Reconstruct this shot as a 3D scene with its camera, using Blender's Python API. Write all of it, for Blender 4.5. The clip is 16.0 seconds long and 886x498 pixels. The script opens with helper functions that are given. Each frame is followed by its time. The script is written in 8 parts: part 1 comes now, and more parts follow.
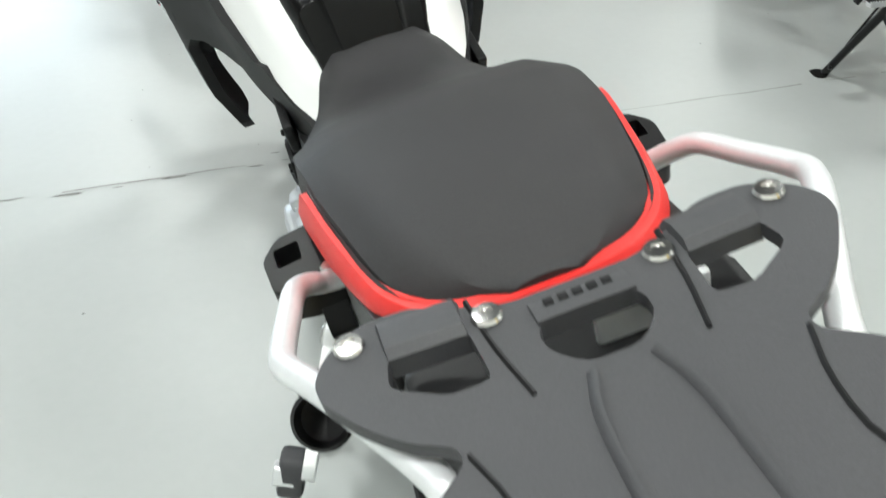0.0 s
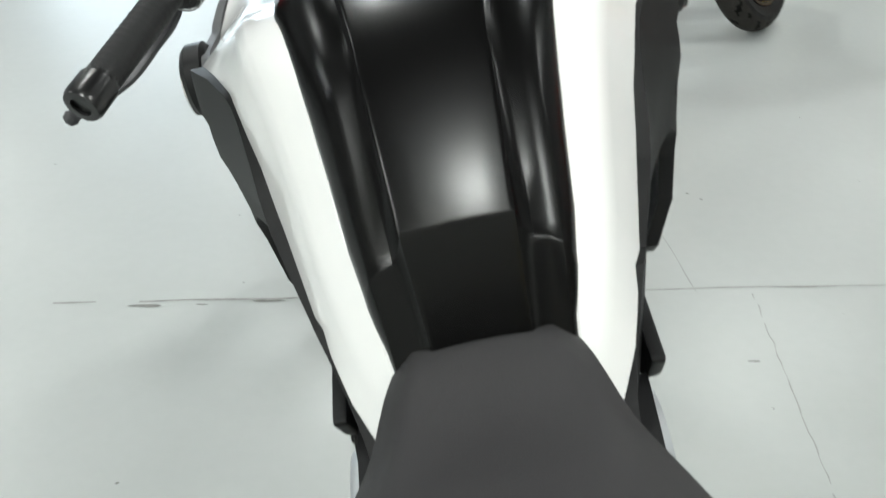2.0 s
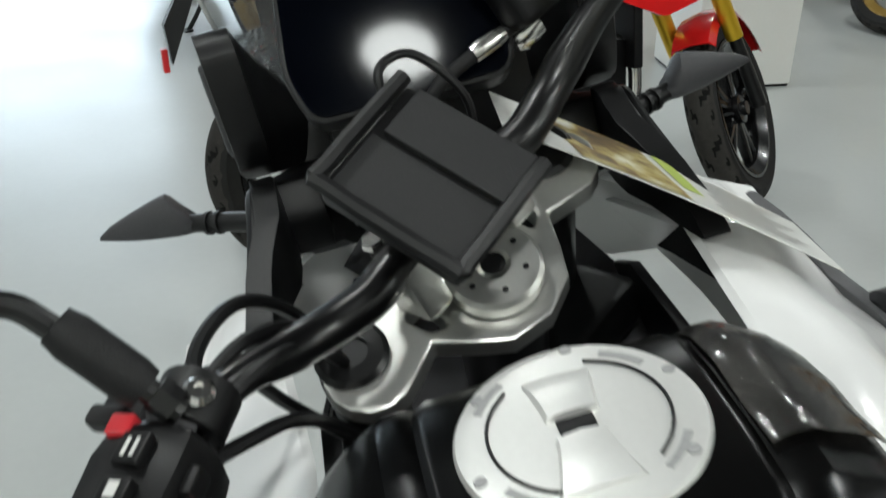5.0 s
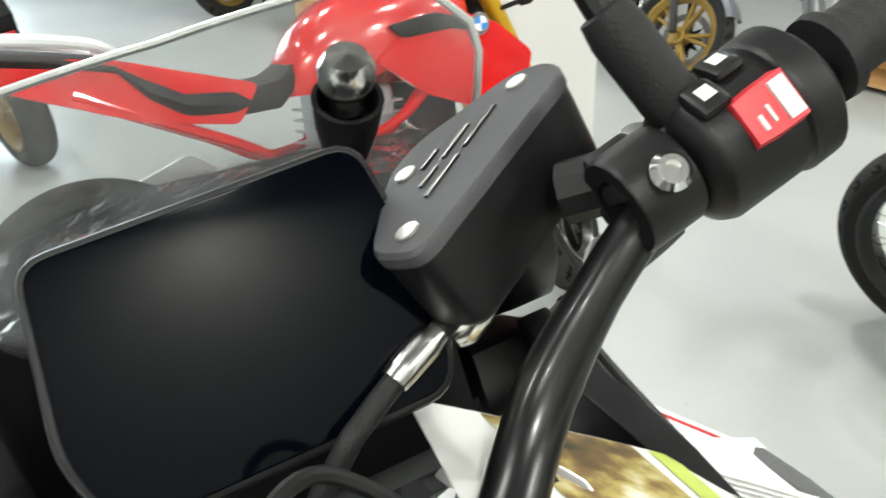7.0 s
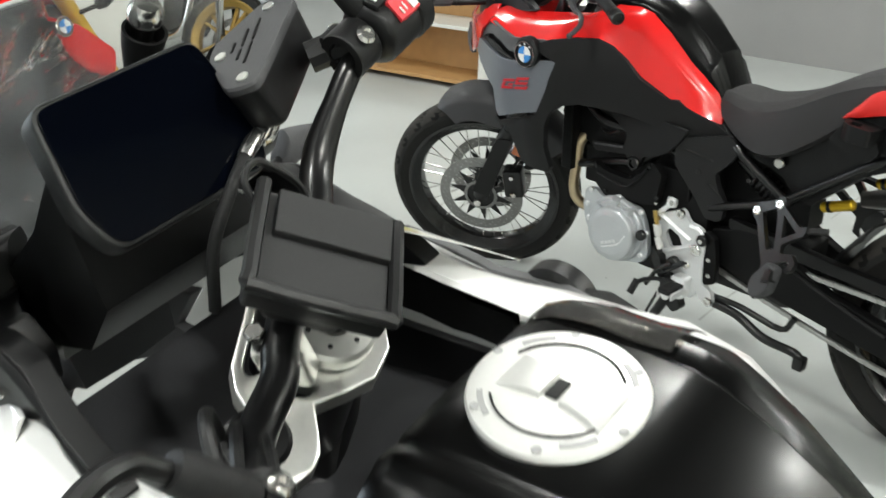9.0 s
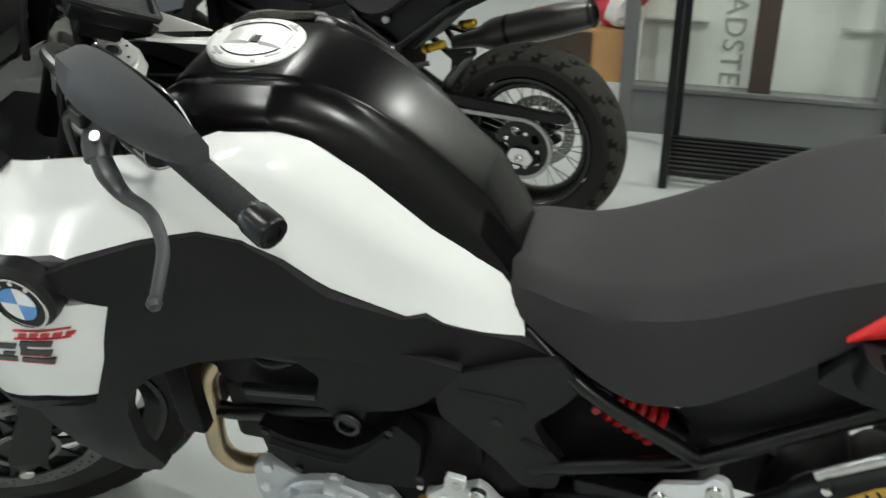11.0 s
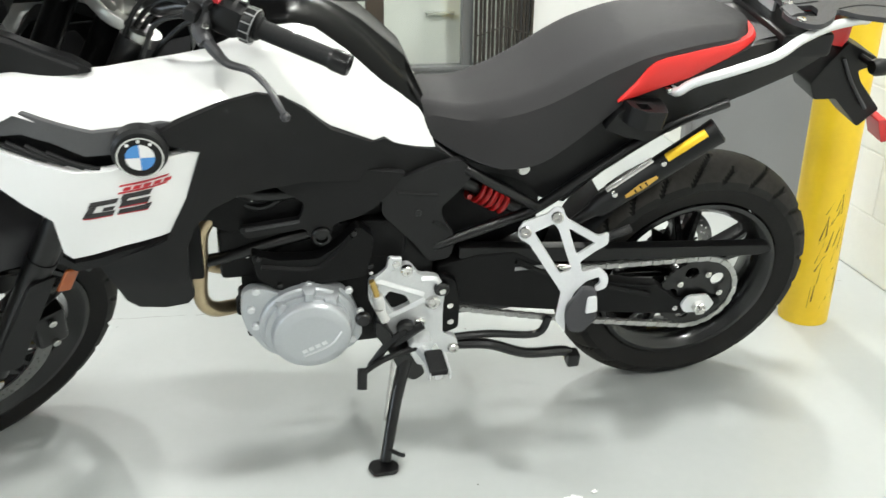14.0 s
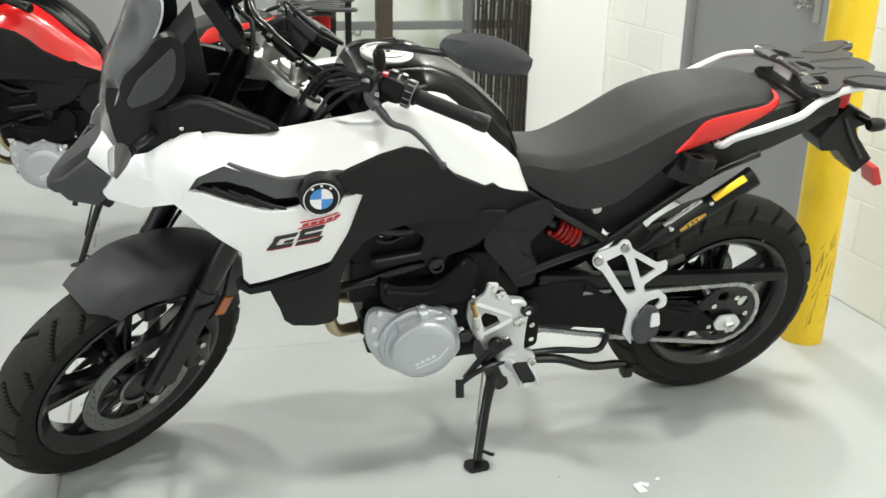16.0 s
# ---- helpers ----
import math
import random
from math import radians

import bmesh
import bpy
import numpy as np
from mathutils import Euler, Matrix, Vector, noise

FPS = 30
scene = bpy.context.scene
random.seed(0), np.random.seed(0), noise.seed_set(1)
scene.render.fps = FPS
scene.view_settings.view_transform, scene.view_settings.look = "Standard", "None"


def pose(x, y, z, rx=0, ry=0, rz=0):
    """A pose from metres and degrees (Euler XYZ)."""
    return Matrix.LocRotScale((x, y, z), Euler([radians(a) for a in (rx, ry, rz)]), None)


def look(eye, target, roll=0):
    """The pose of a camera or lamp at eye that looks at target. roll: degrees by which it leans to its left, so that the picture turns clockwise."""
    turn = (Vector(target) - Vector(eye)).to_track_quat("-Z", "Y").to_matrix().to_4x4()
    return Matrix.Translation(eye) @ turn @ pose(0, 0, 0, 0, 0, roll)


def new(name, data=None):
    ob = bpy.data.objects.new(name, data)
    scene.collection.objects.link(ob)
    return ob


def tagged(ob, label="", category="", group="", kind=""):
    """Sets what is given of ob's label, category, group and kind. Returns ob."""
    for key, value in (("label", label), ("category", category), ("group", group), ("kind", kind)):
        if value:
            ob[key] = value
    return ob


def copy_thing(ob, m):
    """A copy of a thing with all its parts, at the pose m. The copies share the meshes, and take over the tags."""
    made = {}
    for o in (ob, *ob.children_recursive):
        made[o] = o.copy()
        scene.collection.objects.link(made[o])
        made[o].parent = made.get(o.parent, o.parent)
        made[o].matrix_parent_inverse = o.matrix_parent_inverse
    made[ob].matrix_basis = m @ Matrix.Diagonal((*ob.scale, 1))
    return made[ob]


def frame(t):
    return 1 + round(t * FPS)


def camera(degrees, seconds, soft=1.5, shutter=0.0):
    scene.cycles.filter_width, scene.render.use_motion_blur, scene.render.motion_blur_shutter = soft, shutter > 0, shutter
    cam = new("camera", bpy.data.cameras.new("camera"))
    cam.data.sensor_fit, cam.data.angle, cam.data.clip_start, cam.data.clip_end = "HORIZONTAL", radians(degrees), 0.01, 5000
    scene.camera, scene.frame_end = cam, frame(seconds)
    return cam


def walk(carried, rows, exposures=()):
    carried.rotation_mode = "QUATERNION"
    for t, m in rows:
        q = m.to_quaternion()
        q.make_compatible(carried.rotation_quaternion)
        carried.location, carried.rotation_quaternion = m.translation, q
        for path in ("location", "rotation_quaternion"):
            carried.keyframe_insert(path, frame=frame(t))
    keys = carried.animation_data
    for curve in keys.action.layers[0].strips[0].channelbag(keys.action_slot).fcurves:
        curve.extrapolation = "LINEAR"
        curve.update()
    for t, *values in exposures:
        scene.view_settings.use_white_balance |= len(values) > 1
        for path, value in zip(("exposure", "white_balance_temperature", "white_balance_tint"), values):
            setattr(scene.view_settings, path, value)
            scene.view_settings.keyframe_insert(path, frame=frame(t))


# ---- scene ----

# camera: a carried camera that passes over the motorcycle and then stands at its left side
PATH = [
    (0, (-0.391, -0.465, 1.346), (0.011, 1.092, 0.157), -0.3),
    (0.5, (-0.374, -0.362, 1.361), (-0.006, 1.226, 0.201), -0.3),
    (1, (-0.335, -0.232, 1.344), (-0.001, 1.357, 0.176), 0.8),
    (1.5, (-0.291, -0.065, 1.329), (-0.074, 1.552, 0.172), 1.0),
    (2, (-0.254, 0.103, 1.321), (-0.16, 1.739, 0.175), 1.5),
    (2.5, (-0.221, 0.207, 1.33), (-0.276, 1.893, 0.254), 1.5),
    (3, (-0.233, 0.309, 1.327), (-0.352, 2.016, 0.292), 1.1),
    (3.5, (-0.272, 0.397, 1.331), (-0.243, 2.142, 0.354), 0.6),
    (4, (-0.311, 0.467, 1.338), (-0.178, 2.2, 0.348), -1.3),
    (4.5, (-0.336, 0.553, 1.342), (-0.127, 2.275, 0.346), 0.0),
    (5, (-0.361, 0.665, 1.337), (-0.107, 2.417, 0.408), 0.2),
    (5.2, (-0.366, 0.714, 1.34), (-0.082, 2.479, 0.443), -0.2),
    (7.3, (-0.35, 0.999, 1.364), (0.474, 2.638, 0.567), -0.6),
    (7.5, (-0.365, 0.991, 1.371), (0.576, 2.565, 0.571), -0.7),
    (8, (-0.434, 0.919, 1.378), (0.734, 2.333, 0.581), -0.9),
    (8.2, (-0.475, 0.879, 1.383), (0.764, 2.241, 0.6), -0.3),
    (10.3, (-1.082, 0.498, 1.331), (0.513, 1.36, 0.488), -0.4),
    (10.5, (-1.127, 0.469, 1.322), (0.507, 1.25, 0.474), -1.4),
    (11, (-1.253, 0.441, 1.328), (0.46, 1.001, 0.46), -0.3),
    (11.5, (-1.443, 0.469, 1.299), (0.363, 0.755, 0.489), 0.5),
    (12, (-1.588, 0.559, 1.291), (0.231, 0.583, 0.459), -0.3),
    (12.5, (-1.705, 0.724, 1.278), (0.112, 0.552, 0.459), 0.1),
    (13, (-1.812, 0.845, 1.262), (-0.007, 0.513, 0.467), 0.3),
    (13.5, (-1.924, 0.894, 1.274), (-0.14, 0.488, 0.467), -0.2),
    (14, (-2.042, 1.003, 1.286), (-0.243, 0.635, 0.493), 0.6),
    (14.5, (-2.121, 1.123, 1.301), (-0.32, 0.731, 0.523), 0.5),
    (15, (-2.181, 1.254, 1.33), (-0.387, 0.784, 0.581), 1.1),
    (15.5, (-2.289, 1.376, 1.337), (-0.464, 0.94, 0.645), -0.2),
    (16, (-2.337, 1.443, 1.363), (-0.523, 0.939, 0.688), 1.2),
]
cam = camera(50.0, 16.0, soft=1.5, shutter=0.35)
# the film camera opens and closes its exposure a little and shifts its white balance on the way
EXPOSURES = [(0.0, 0.05, 6150, 4), (1.5, -0.10, 6150, 4), (3.5, -0.42, 6150, 4), (5.0, -0.66, 6100, 4), (7.5, 0.42, 6350, 5), (8.2, 0.42, 6350, 5), (10.5, -0.60, 6200, 3), (11.5, 0.0, 6300, 4), (12.5, 0.31, 6150, 6), (13.5, 0.33, 6250, 6), (14.0, 0.27, 6300, 6), (16.0, 0.12, 6400, 5)]
walk(cam, [(t, look(eye, target, roll)) for t, eye, target, roll in PATH], EXPOSURES)

# world and light: an indoor sales room lit by ceiling lamps and by daylight from the shop front
world = bpy.data.worlds.new("room_world")
scene.world = world
world.use_nodes = True
world.node_tree.nodes["Background"].inputs[0].default_value = (0.75, 0.85, 1.0, 1)
world.node_tree.nodes["Background"].inputs[1].default_value = 0.6
scene.view_settings.exposure = 0.0

ROOM_X0, ROOM_X1, ROOM_Y0, ROOM_Y1, ROOM_H = -5.2, 6.2, -0.885, 10.5, 3.4
LAMPS = [(x + dx, y) for y, dx in ((-0.60, 0.0), (1.95, -0.57), (4.7, 0.0), (7.6, -0.57)) for x in (-3.28, -0.60, 2.08, 4.76)]
LAMP_POWER = 36.0


def area_lamp(name, m, sx, sy, watts, colour):
    lamp = bpy.data.lights.new(name, "AREA")
    lamp.shape, lamp.size, lamp.size_y = ("DISK" if sx == sy else "RECTANGLE"), sx, sy
    lamp.energy, lamp.color = watts, colour
    ob = new(name, lamp)
    ob.matrix_world = m
    return ob


for lx, ly in LAMPS:
    area_lamp("ceiling_lamp_light", pose(lx, ly, ROOM_H - 0.075), 0.28, 0.28, LAMP_POWER * (1.6 if ly < 0 else 1.0), (1.0, 0.97, 0.92))
# daylight through the shop window in the far end wall
area_lamp("window_daylight", look((-2.4, ROOM_Y1 - 0.12, 1.5), (-2.4, 0, 1.2)), 3.2, 2.2, 120.0, (0.86, 0.93, 1.0))

# ---- materials ----
def material(name, colour, rough=0.5, metal=0.0, grain=0.0, grain_size=60.0, stain=0.0, stain_size=4.0, bump=0.0, bump_size=200.0,
             coat=0.0, rough_var=0.0, vary=0.0, spec=0.5):
    """A principled surface: grain and stain shift the colour at a small and a large scale, bump is fine relief."""
    m = bpy.data.materials.new(name)
    m.use_nodes = True
    nt = m.node_tree
    b = nt.nodes["Principled BSDF"]
    b.inputs["Base Color"].default_value = (*colour, 1)
    b.inputs["Roughness"].default_value = rough
    b.inputs["Metallic"].default_value = metal
    b.inputs["Specular IOR Level"].default_value = spec
    b.inputs["Coat Weight"].default_value = coat
    b.inputs["Coat Roughness"].default_value = 0.06
    co = nt.nodes.new("ShaderNodeTexCoord")

    def noise_node(size, detail):
        n = nt.nodes.new("ShaderNodeTexNoise")
        n.inputs["Scale"].default_value, n.inputs["Detail"].default_value = size, detail
        nt.links.new(co.outputs["Object"], n.inputs["Vector"])
        return n
    col = None

    def shift(fac, amount, base):
        lo = tuple(max(0, c * (1 - amount)) for c in colour)
        hi = tuple(min(1, c * (1 + amount)) for c in colour)
        mix = nt.nodes.new("ShaderNodeMix")
        mix.data_type = "RGBA"
        mix.blend_type = "MIX" if base is None else "OVERLAY"
        if base is None:
            nt.links.new(fac, mix.inputs["Factor"])
            mix.inputs["A"].default_value, mix.inputs["B"].default_value = (*lo, 1), (*hi, 1)
        else:
            mix.inputs["Factor"].default_value = amount
            nt.links.new(base, mix.inputs["A"])
            nt.links.new(fac, mix.inputs["B"])
        return mix.outputs["Result"]
    if grain:
        col = shift(noise_node(grain_size, 4).outputs["Fac"], grain, None)
    if stain:
        col = shift(noise_node(stain_size, 5).outputs["Fac"], stain, col)
    if vary:
        info = nt.nodes.new("ShaderNodeObjectInfo")
        hsv = nt.nodes.new("ShaderNodeHueSaturation")
        mr = nt.nodes.new("ShaderNodeMapRange")
        mr.inputs["To Min"].default_value, mr.inputs["To Max"].default_value = 1 - vary, 1 + vary
        nt.links.new(info.outputs["Random"], mr.inputs["Value"])
        nt.links.new(mr.outputs["Result"], hsv.inputs["Value"])
        if col is None:
            hsv.inputs["Color"].default_value = (*colour, 1)
        else:
            nt.links.new(col, hsv.inputs["Color"])
        col = hsv.outputs["Color"]
    if col is not None:
        nt.links.new(col, b.inputs["Base Color"])
    if rough_var:
        mr = nt.nodes.new("ShaderNodeMapRange")
        mr.inputs["To Min"].default_value, mr.inputs["To Max"].default_value = max(0.02, rough - rough_var), min(1, rough + rough_var)
        nt.links.new(noise_node(stain_size * 2.3, 6).outputs["Fac"], mr.inputs["Value"])
        nt.links.new(mr.outputs["Result"], b.inputs["Roughness"])
    if bump:
        bp = nt.nodes.new("ShaderNodeBump")
        bp.inputs["Strength"].default_value, bp.inputs["Distance"].default_value = bump, 0.002
        nt.links.new(noise_node(bump_size, 3).outputs["Fac"], bp.inputs["Height"])
        nt.links.new(bp.outputs["Normal"], b.inputs["Normal"])
    return m


def glass_material(name, tint=(1, 1, 1), rough=0.02, clear=0.85, film=0.0):
    """A thin pane: mostly clear, with a mirror-like skin."""
    m = bpy.data.materials.new(name)
    m.use_nodes = True
    nt = m.node_tree
    out = nt.nodes["Material Output"]
    nt.nodes.remove(nt.nodes["Principled BSDF"])
    tr, gl, mix, fr = (nt.nodes.new(k) for k in ("ShaderNodeBsdfTransparent", "ShaderNodeBsdfGlossy", "ShaderNodeMixShader", "ShaderNodeFresnel"))
    tr.inputs["Color"].default_value = (*[c * clear for c in tint], 1)
    gl.inputs["Roughness"].default_value = rough
    fr.inputs["IOR"].default_value = 1.5
    nt.links.new(fr.outputs[0], mix.inputs[0])
    nt.links.new(tr.outputs[0], mix.inputs[1])
    nt.links.new(gl.outputs[0], mix.inputs[2])
    last = mix.outputs[0]
    if film:
        # a slightly wrinkled protective film; its pale haze stands in for bright reflections
        df, mx, nz, bp, rp, tc = (nt.nodes.new(k) for k in ("ShaderNodeBsdfDiffuse", "ShaderNodeMixShader", "ShaderNodeTexNoise", "ShaderNodeBump", "ShaderNodeMapRange", "ShaderNodeTexCoord"))
        df.inputs["Color"].default_value = (0.85, 0.86, 0.86, 1)
        nz.inputs["Scale"].default_value, nz.inputs["Detail"].default_value = 22.0, 4.0
        nt.links.new(tc.outputs["Object"], nz.inputs["Vector"])
        rp.inputs["From Min"].default_value, rp.inputs["From Max"].default_value = 0.35, 0.7
        rp.inputs["To Min"].default_value, rp.inputs["To Max"].default_value = film * 0.5, film * 1.6
        nt.links.new(nz.outputs["Fac"], rp.inputs["Value"])
        bp.inputs["Strength"].default_value, bp.inputs["Distance"].default_value = 0.35, 0.01
        nt.links.new(nz.outputs["Fac"], bp.inputs["Height"])
        nt.links.new(bp.outputs["Normal"], gl.inputs["Normal"])
        nt.links.new(rp.outputs["Result"], mx.inputs[0])
        nt.links.new(last, mx.inputs[1])
        nt.links.new(df.outputs[0], mx.inputs[2])
        last = mx.outputs[0]
    nt.links.new(last, out.inputs["Surface"])
    return m


def glow_material(name, colour, strength):
    m = bpy.data.materials.new(name)
    m.use_nodes = True
    b = m.node_tree.nodes["Principled BSDF"]
    b.inputs["Base Color"].default_value = (*colour, 1)
    b.inputs["Emission Color"].default_value = (*colour, 1)
    b.inputs["Emission Strength"].default_value = strength
    return m


M_FLOOR = material("painted_concrete", (0.42, 0.44, 0.43), 0.34, grain=0.03, grain_size=35, stain=0.10, stain_size=1.3, bump=0.05, bump_size=60, rough_var=0.09)
M_JOINT = material("floor_joint", (0.30, 0.30, 0.29), 0.8, grain=0.4, grain_size=30)
M_SMUDGE = material("floor_chip", (0.22, 0.22, 0.21), 0.9, grain=0.4, grain_size=60)
M_BLOCK = material("painted_block", (0.89, 0.89, 0.83), 0.6, grain=0.03, grain_size=30, bump=0.25, bump_size=120, vary=0.025)
M_MORTAR = material("painted_mortar", (0.86, 0.86, 0.80), 0.7, grain=0.04)
M_WALL = material("white_wall_paint", (0.78, 0.78, 0.76), 0.6, grain=0.02, stain=0.04, bump=0.1)
# walls and ceiling out of view, kept dark to lower the fill light
M_UNSEENWALL = material("unseen_wall_grey", (0.30, 0.30, 0.30), 0.7, grain=0.02, stain=0.06, bump=0.1)
M_UNSEENCEIL = material("unseen_ceiling_grey", (0.07, 0.07, 0.072), 0.8, grain=0.03, bump=0.15)
M_DOOR = material("grey_door_paint", (0.235, 0.235, 0.235), 0.45, grain=0.03, stain=0.08, stain_size=3, bump=0.06)
M_FRAMEGREY = material("grey_metal_frame", (0.17, 0.175, 0.175), 0.45, 0.3, grain=0.05, stain=0.1)
M_YELLOW = material("yellow_bollard_paint", (0.80, 0.55, 0.02), 0.38, grain=0.05, stain=0.12, stain_size=6, bump=0.12)
M_SCUFF = material("rubber_scuff", (0.13, 0.095, 0.02), 0.8, grain=0.5, grain_size=90)
M_WOOD = material("oak_laminate", (0.52, 0.30, 0.12), 0.5, grain=0.15, grain_size=12, stain=0.1)
M_BOARD = material("white_board_laminate", (0.88, 0.89, 0.85), 0.5, grain=0.02, stain=0.04)
# brown of the partition post, and painted shade inside the oak cabinet
M_WOODANDSHADE = material("dark_wood_and_inner_shade", (0.050, 0.036, 0.024), 0.5, grain=0.2, grain_size=14, stain=0.15)
M_WHITEBOX = material("white_laminate", (0.74, 0.74, 0.70), 0.4, grain=0.02, stain=0.03)
M_GLASS = glass_material("partition_glass", (0.97, 0.99, 0.97), 0.02, 0.98)
# last value: film whose white haze paints in the reflected wall and window
M_SCREEN = glass_material("screen_plastic", (0.97, 0.98, 0.97), 0.03, 0.985, 0.06)
M_FILM = glass_material("protective_film", (0.96, 0.93, 0.88), 0.10, 0.94, 0.02)
M_BLACKPLASTIC = material("black_plastic", (0.0045, 0.0045, 0.0048), 0.42, grain=0.2, grain_size=400, bump=0.10, bump_size=900, spec=0.3)
M_PANEL = material("textured_side_plastic", (0.0085, 0.0085, 0.0088), 0.55, grain=0.25, grain_size=500, bump=0.22, bump_size=1100, rough_var=0.05, spec=0.22)
M_GREYPLASTIC = material("grey_textured_plastic", (0.044, 0.044, 0.047), 0.5, grain=0.2, grain_size=500, bump=0.2, bump_size=1000, spec=0.35)
M_DUCT = material("mid_grey_duct_plastic", (0.085, 0.085, 0.088), 0.5, grain=0.2, grain_size=500, bump=0.2, bump_size=1000, spec=0.35)
M_COVER = material("dark_cover_plastic", (0.0125, 0.0125, 0.013), 0.5, grain=0.25, grain_size=500, bump=0.22, bump_size=1100, spec=0.25)
M_TANK = material("satin_black_paint", (0.0014, 0.0014, 0.0014), 0.25, 0.0, grain=0.1, grain_size=300, rough_var=0.03, spec=0.21)
M_WHITE = material("white_gloss_paint", (0.84, 0.84, 0.83), 0.16, grain=0.01, coat=0.6, stain=0.02, rough_var=0.03)
M_RED = material("red_gloss_paint", (0.62, 0.012, 0.012), 0.18, grain=0.03, coat=0.6)
M_SEAT = material("black_seat_vinyl", (0.028, 0.027, 0.028), 0.58, grain=0.2, grain_size=420, bump=0.35, bump_size=1000, rough_var=0.05, spec=0.25)
M_SEATRED = material("red_seat_vinyl", (0.66, 0.022, 0.018), 0.45, grain=0.08, grain_size=400, bump=0.25, bump_size=900)
M_RUBBER = material("tyre_rubber", (0.0095, 0.009, 0.0085), 0.66, grain=0.25, grain_size=90, stain=0.35, stain_size=9, bump=0.2, bump_size=300, spec=0.25)
M_GRIP = material("grip_rubber", (0.007, 0.007, 0.0073), 0.6, grain=0.2, grain_size=300, bump=0.3, bump_size=700, spec=0.3)
M_BLACKMETAL = material("black_coated_metal", (0.0032, 0.0032, 0.0034), 0.30, 0.0, grain=0.15, grain_size=200, bump=0.05, spec=0.45)
M_FRAME = material("black_frame_paint", (0.0032, 0.0032, 0.0034), 0.3, 0.0, grain=0.1, coat=0.1, spec=0.4)
M_GATE = material("dark_brown_gate_paint", (0.030, 0.024, 0.018), 0.45, 0.2, grain=0.3, grain_size=40, stain=0.3, stain_size=6)
M_SILVER = material("silver_cast_alloy", (0.74, 0.75, 0.76), 0.38, 0.45, grain=0.06, grain_size=150, bump=0.15, bump_size=500)
M_SILVERPAINT = material("silver_engine_paint", (0.50, 0.52, 0.54), 0.36, 0.45, grain=0.05, grain_size=200, bump=0.08, bump_size=600)
M_CHROME = material("bright_steel", (0.66, 0.65, 0.63), 0.2, 1.0, grain=0.05, rough_var=0.06)
M_BRUSHED = material("brushed_alloy", (0.66, 0.66, 0.63), 0.33, 0.9, grain=0.06, grain_size=200, rough_var=0.06)
M_CAP = material("cap_alloy", (0.72, 0.72, 0.70), 0.38, 0.55, grain=0.04, grain_size=250)
M_CHAIN = material("chain_steel", (0.42, 0.42, 0.41), 0.30, 0.9, grain=0.2, grain_size=200)
M_HEADER = material("heat_tinted_steel", (0.52, 0.42, 0.27), 0.28, 0.9, grain=0.12, grain_size=30, stain=0.2, stain_size=15)
M_ENGINE = material("black_engine_cast", (0.004, 0.004, 0.0042), 0.45, 0.0, grain=0.2, grain_size=200, bump=0.2, bump_size=400, spec=0.16)
M_SPRING = material("red_spring_paint", (0.46, 0.012, 0.012), 0.3, coat=0.3, grain=0.04)
M_GOLD = material("gold_anodised", (0.72, 0.47, 0.03), 0.3, 0.7, grain=0.06)
M_GOLDLABEL = material("gold_label", (0.55, 0.33, 0.06), 0.4, 0.4, grain=0.1)
M_ORANGE = material("orange_reflector", (0.42, 0.10, 0.02), 0.25, coat=0.5, grain=0.06)
M_REDLENS = material("red_lens", (0.50, 0.008, 0.010), 0.28, coat=0.15, grain=0.03)
M_CLEARLENS = material("clear_lens", (0.36, 0.36, 0.34), 0.14, coat=0.5, grain=0.05)
M_BLUE = material("badge_blue", (0.06, 0.25, 0.62), 0.2, coat=0.7, grain=0.02)
M_BADGEWHITE = material("badge_white", (0.80, 0.80, 0.80), 0.2, coat=0.7, grain=0.02)
M_DECALRED = material("decal_red", (0.50, 0.02, 0.03), 0.3, grain=0.02)
M_DECALBLACK = material("decal_black", (0.02, 0.017, 0.018), 0.3, grain=0.02)
M_DECALGREY = material("decal_grey", (0.30, 0.30, 0.30), 0.4, grain=0.02)
M_BRASS = material("brass_fitting", (0.55, 0.38, 0.12), 0.35, 0.9, grain=0.08)
M_PRINTWHITE = material("white_print", (0.62, 0.62, 0.60), 0.5, grain=0.02)
M_REDSWITCH = material("red_switch_plastic", (0.58, 0.03, 0.04), 0.35, grain=0.04)
M_DISPLAY = material("dark_display_glass", (0.0008, 0.0012, 0.0026), 0.062, grain=0.02, spec=0.05)
M_CARD = material("glossy_card", (0.80, 0.80, 0.77), 0.3, coat=0.3, grain=0.02)
def photo_material(name, size, stops):
    """A printed picture: patches of a few colours."""
    m = bpy.data.materials.new(name)
    m.use_nodes = True
    nt = m.node_tree
    b = nt.nodes["Principled BSDF"]
    b.inputs["Roughness"].default_value = 0.3
    tc, nz, rp = (nt.nodes.new(k) for k in ("ShaderNodeTexCoord", "ShaderNodeTexNoise", "ShaderNodeValToRGB"))
    nz.inputs["Scale"].default_value, nz.inputs["Detail"].default_value = size, 6.0
    nt.links.new(tc.outputs["Object"], nz.inputs["Vector"])
    nt.links.new(nz.outputs["Fac"], rp.inputs["Fac"])
    while len(rp.color_ramp.elements) < len(stops):
        rp.color_ramp.elements.new(0.5)
    for e, (at, col) in zip(rp.color_ramp.elements, stops):
        e.position, e.color = at, (*col, 1)
    nt.links.new(rp.outputs["Color"], b.inputs["Base Color"])
    return m


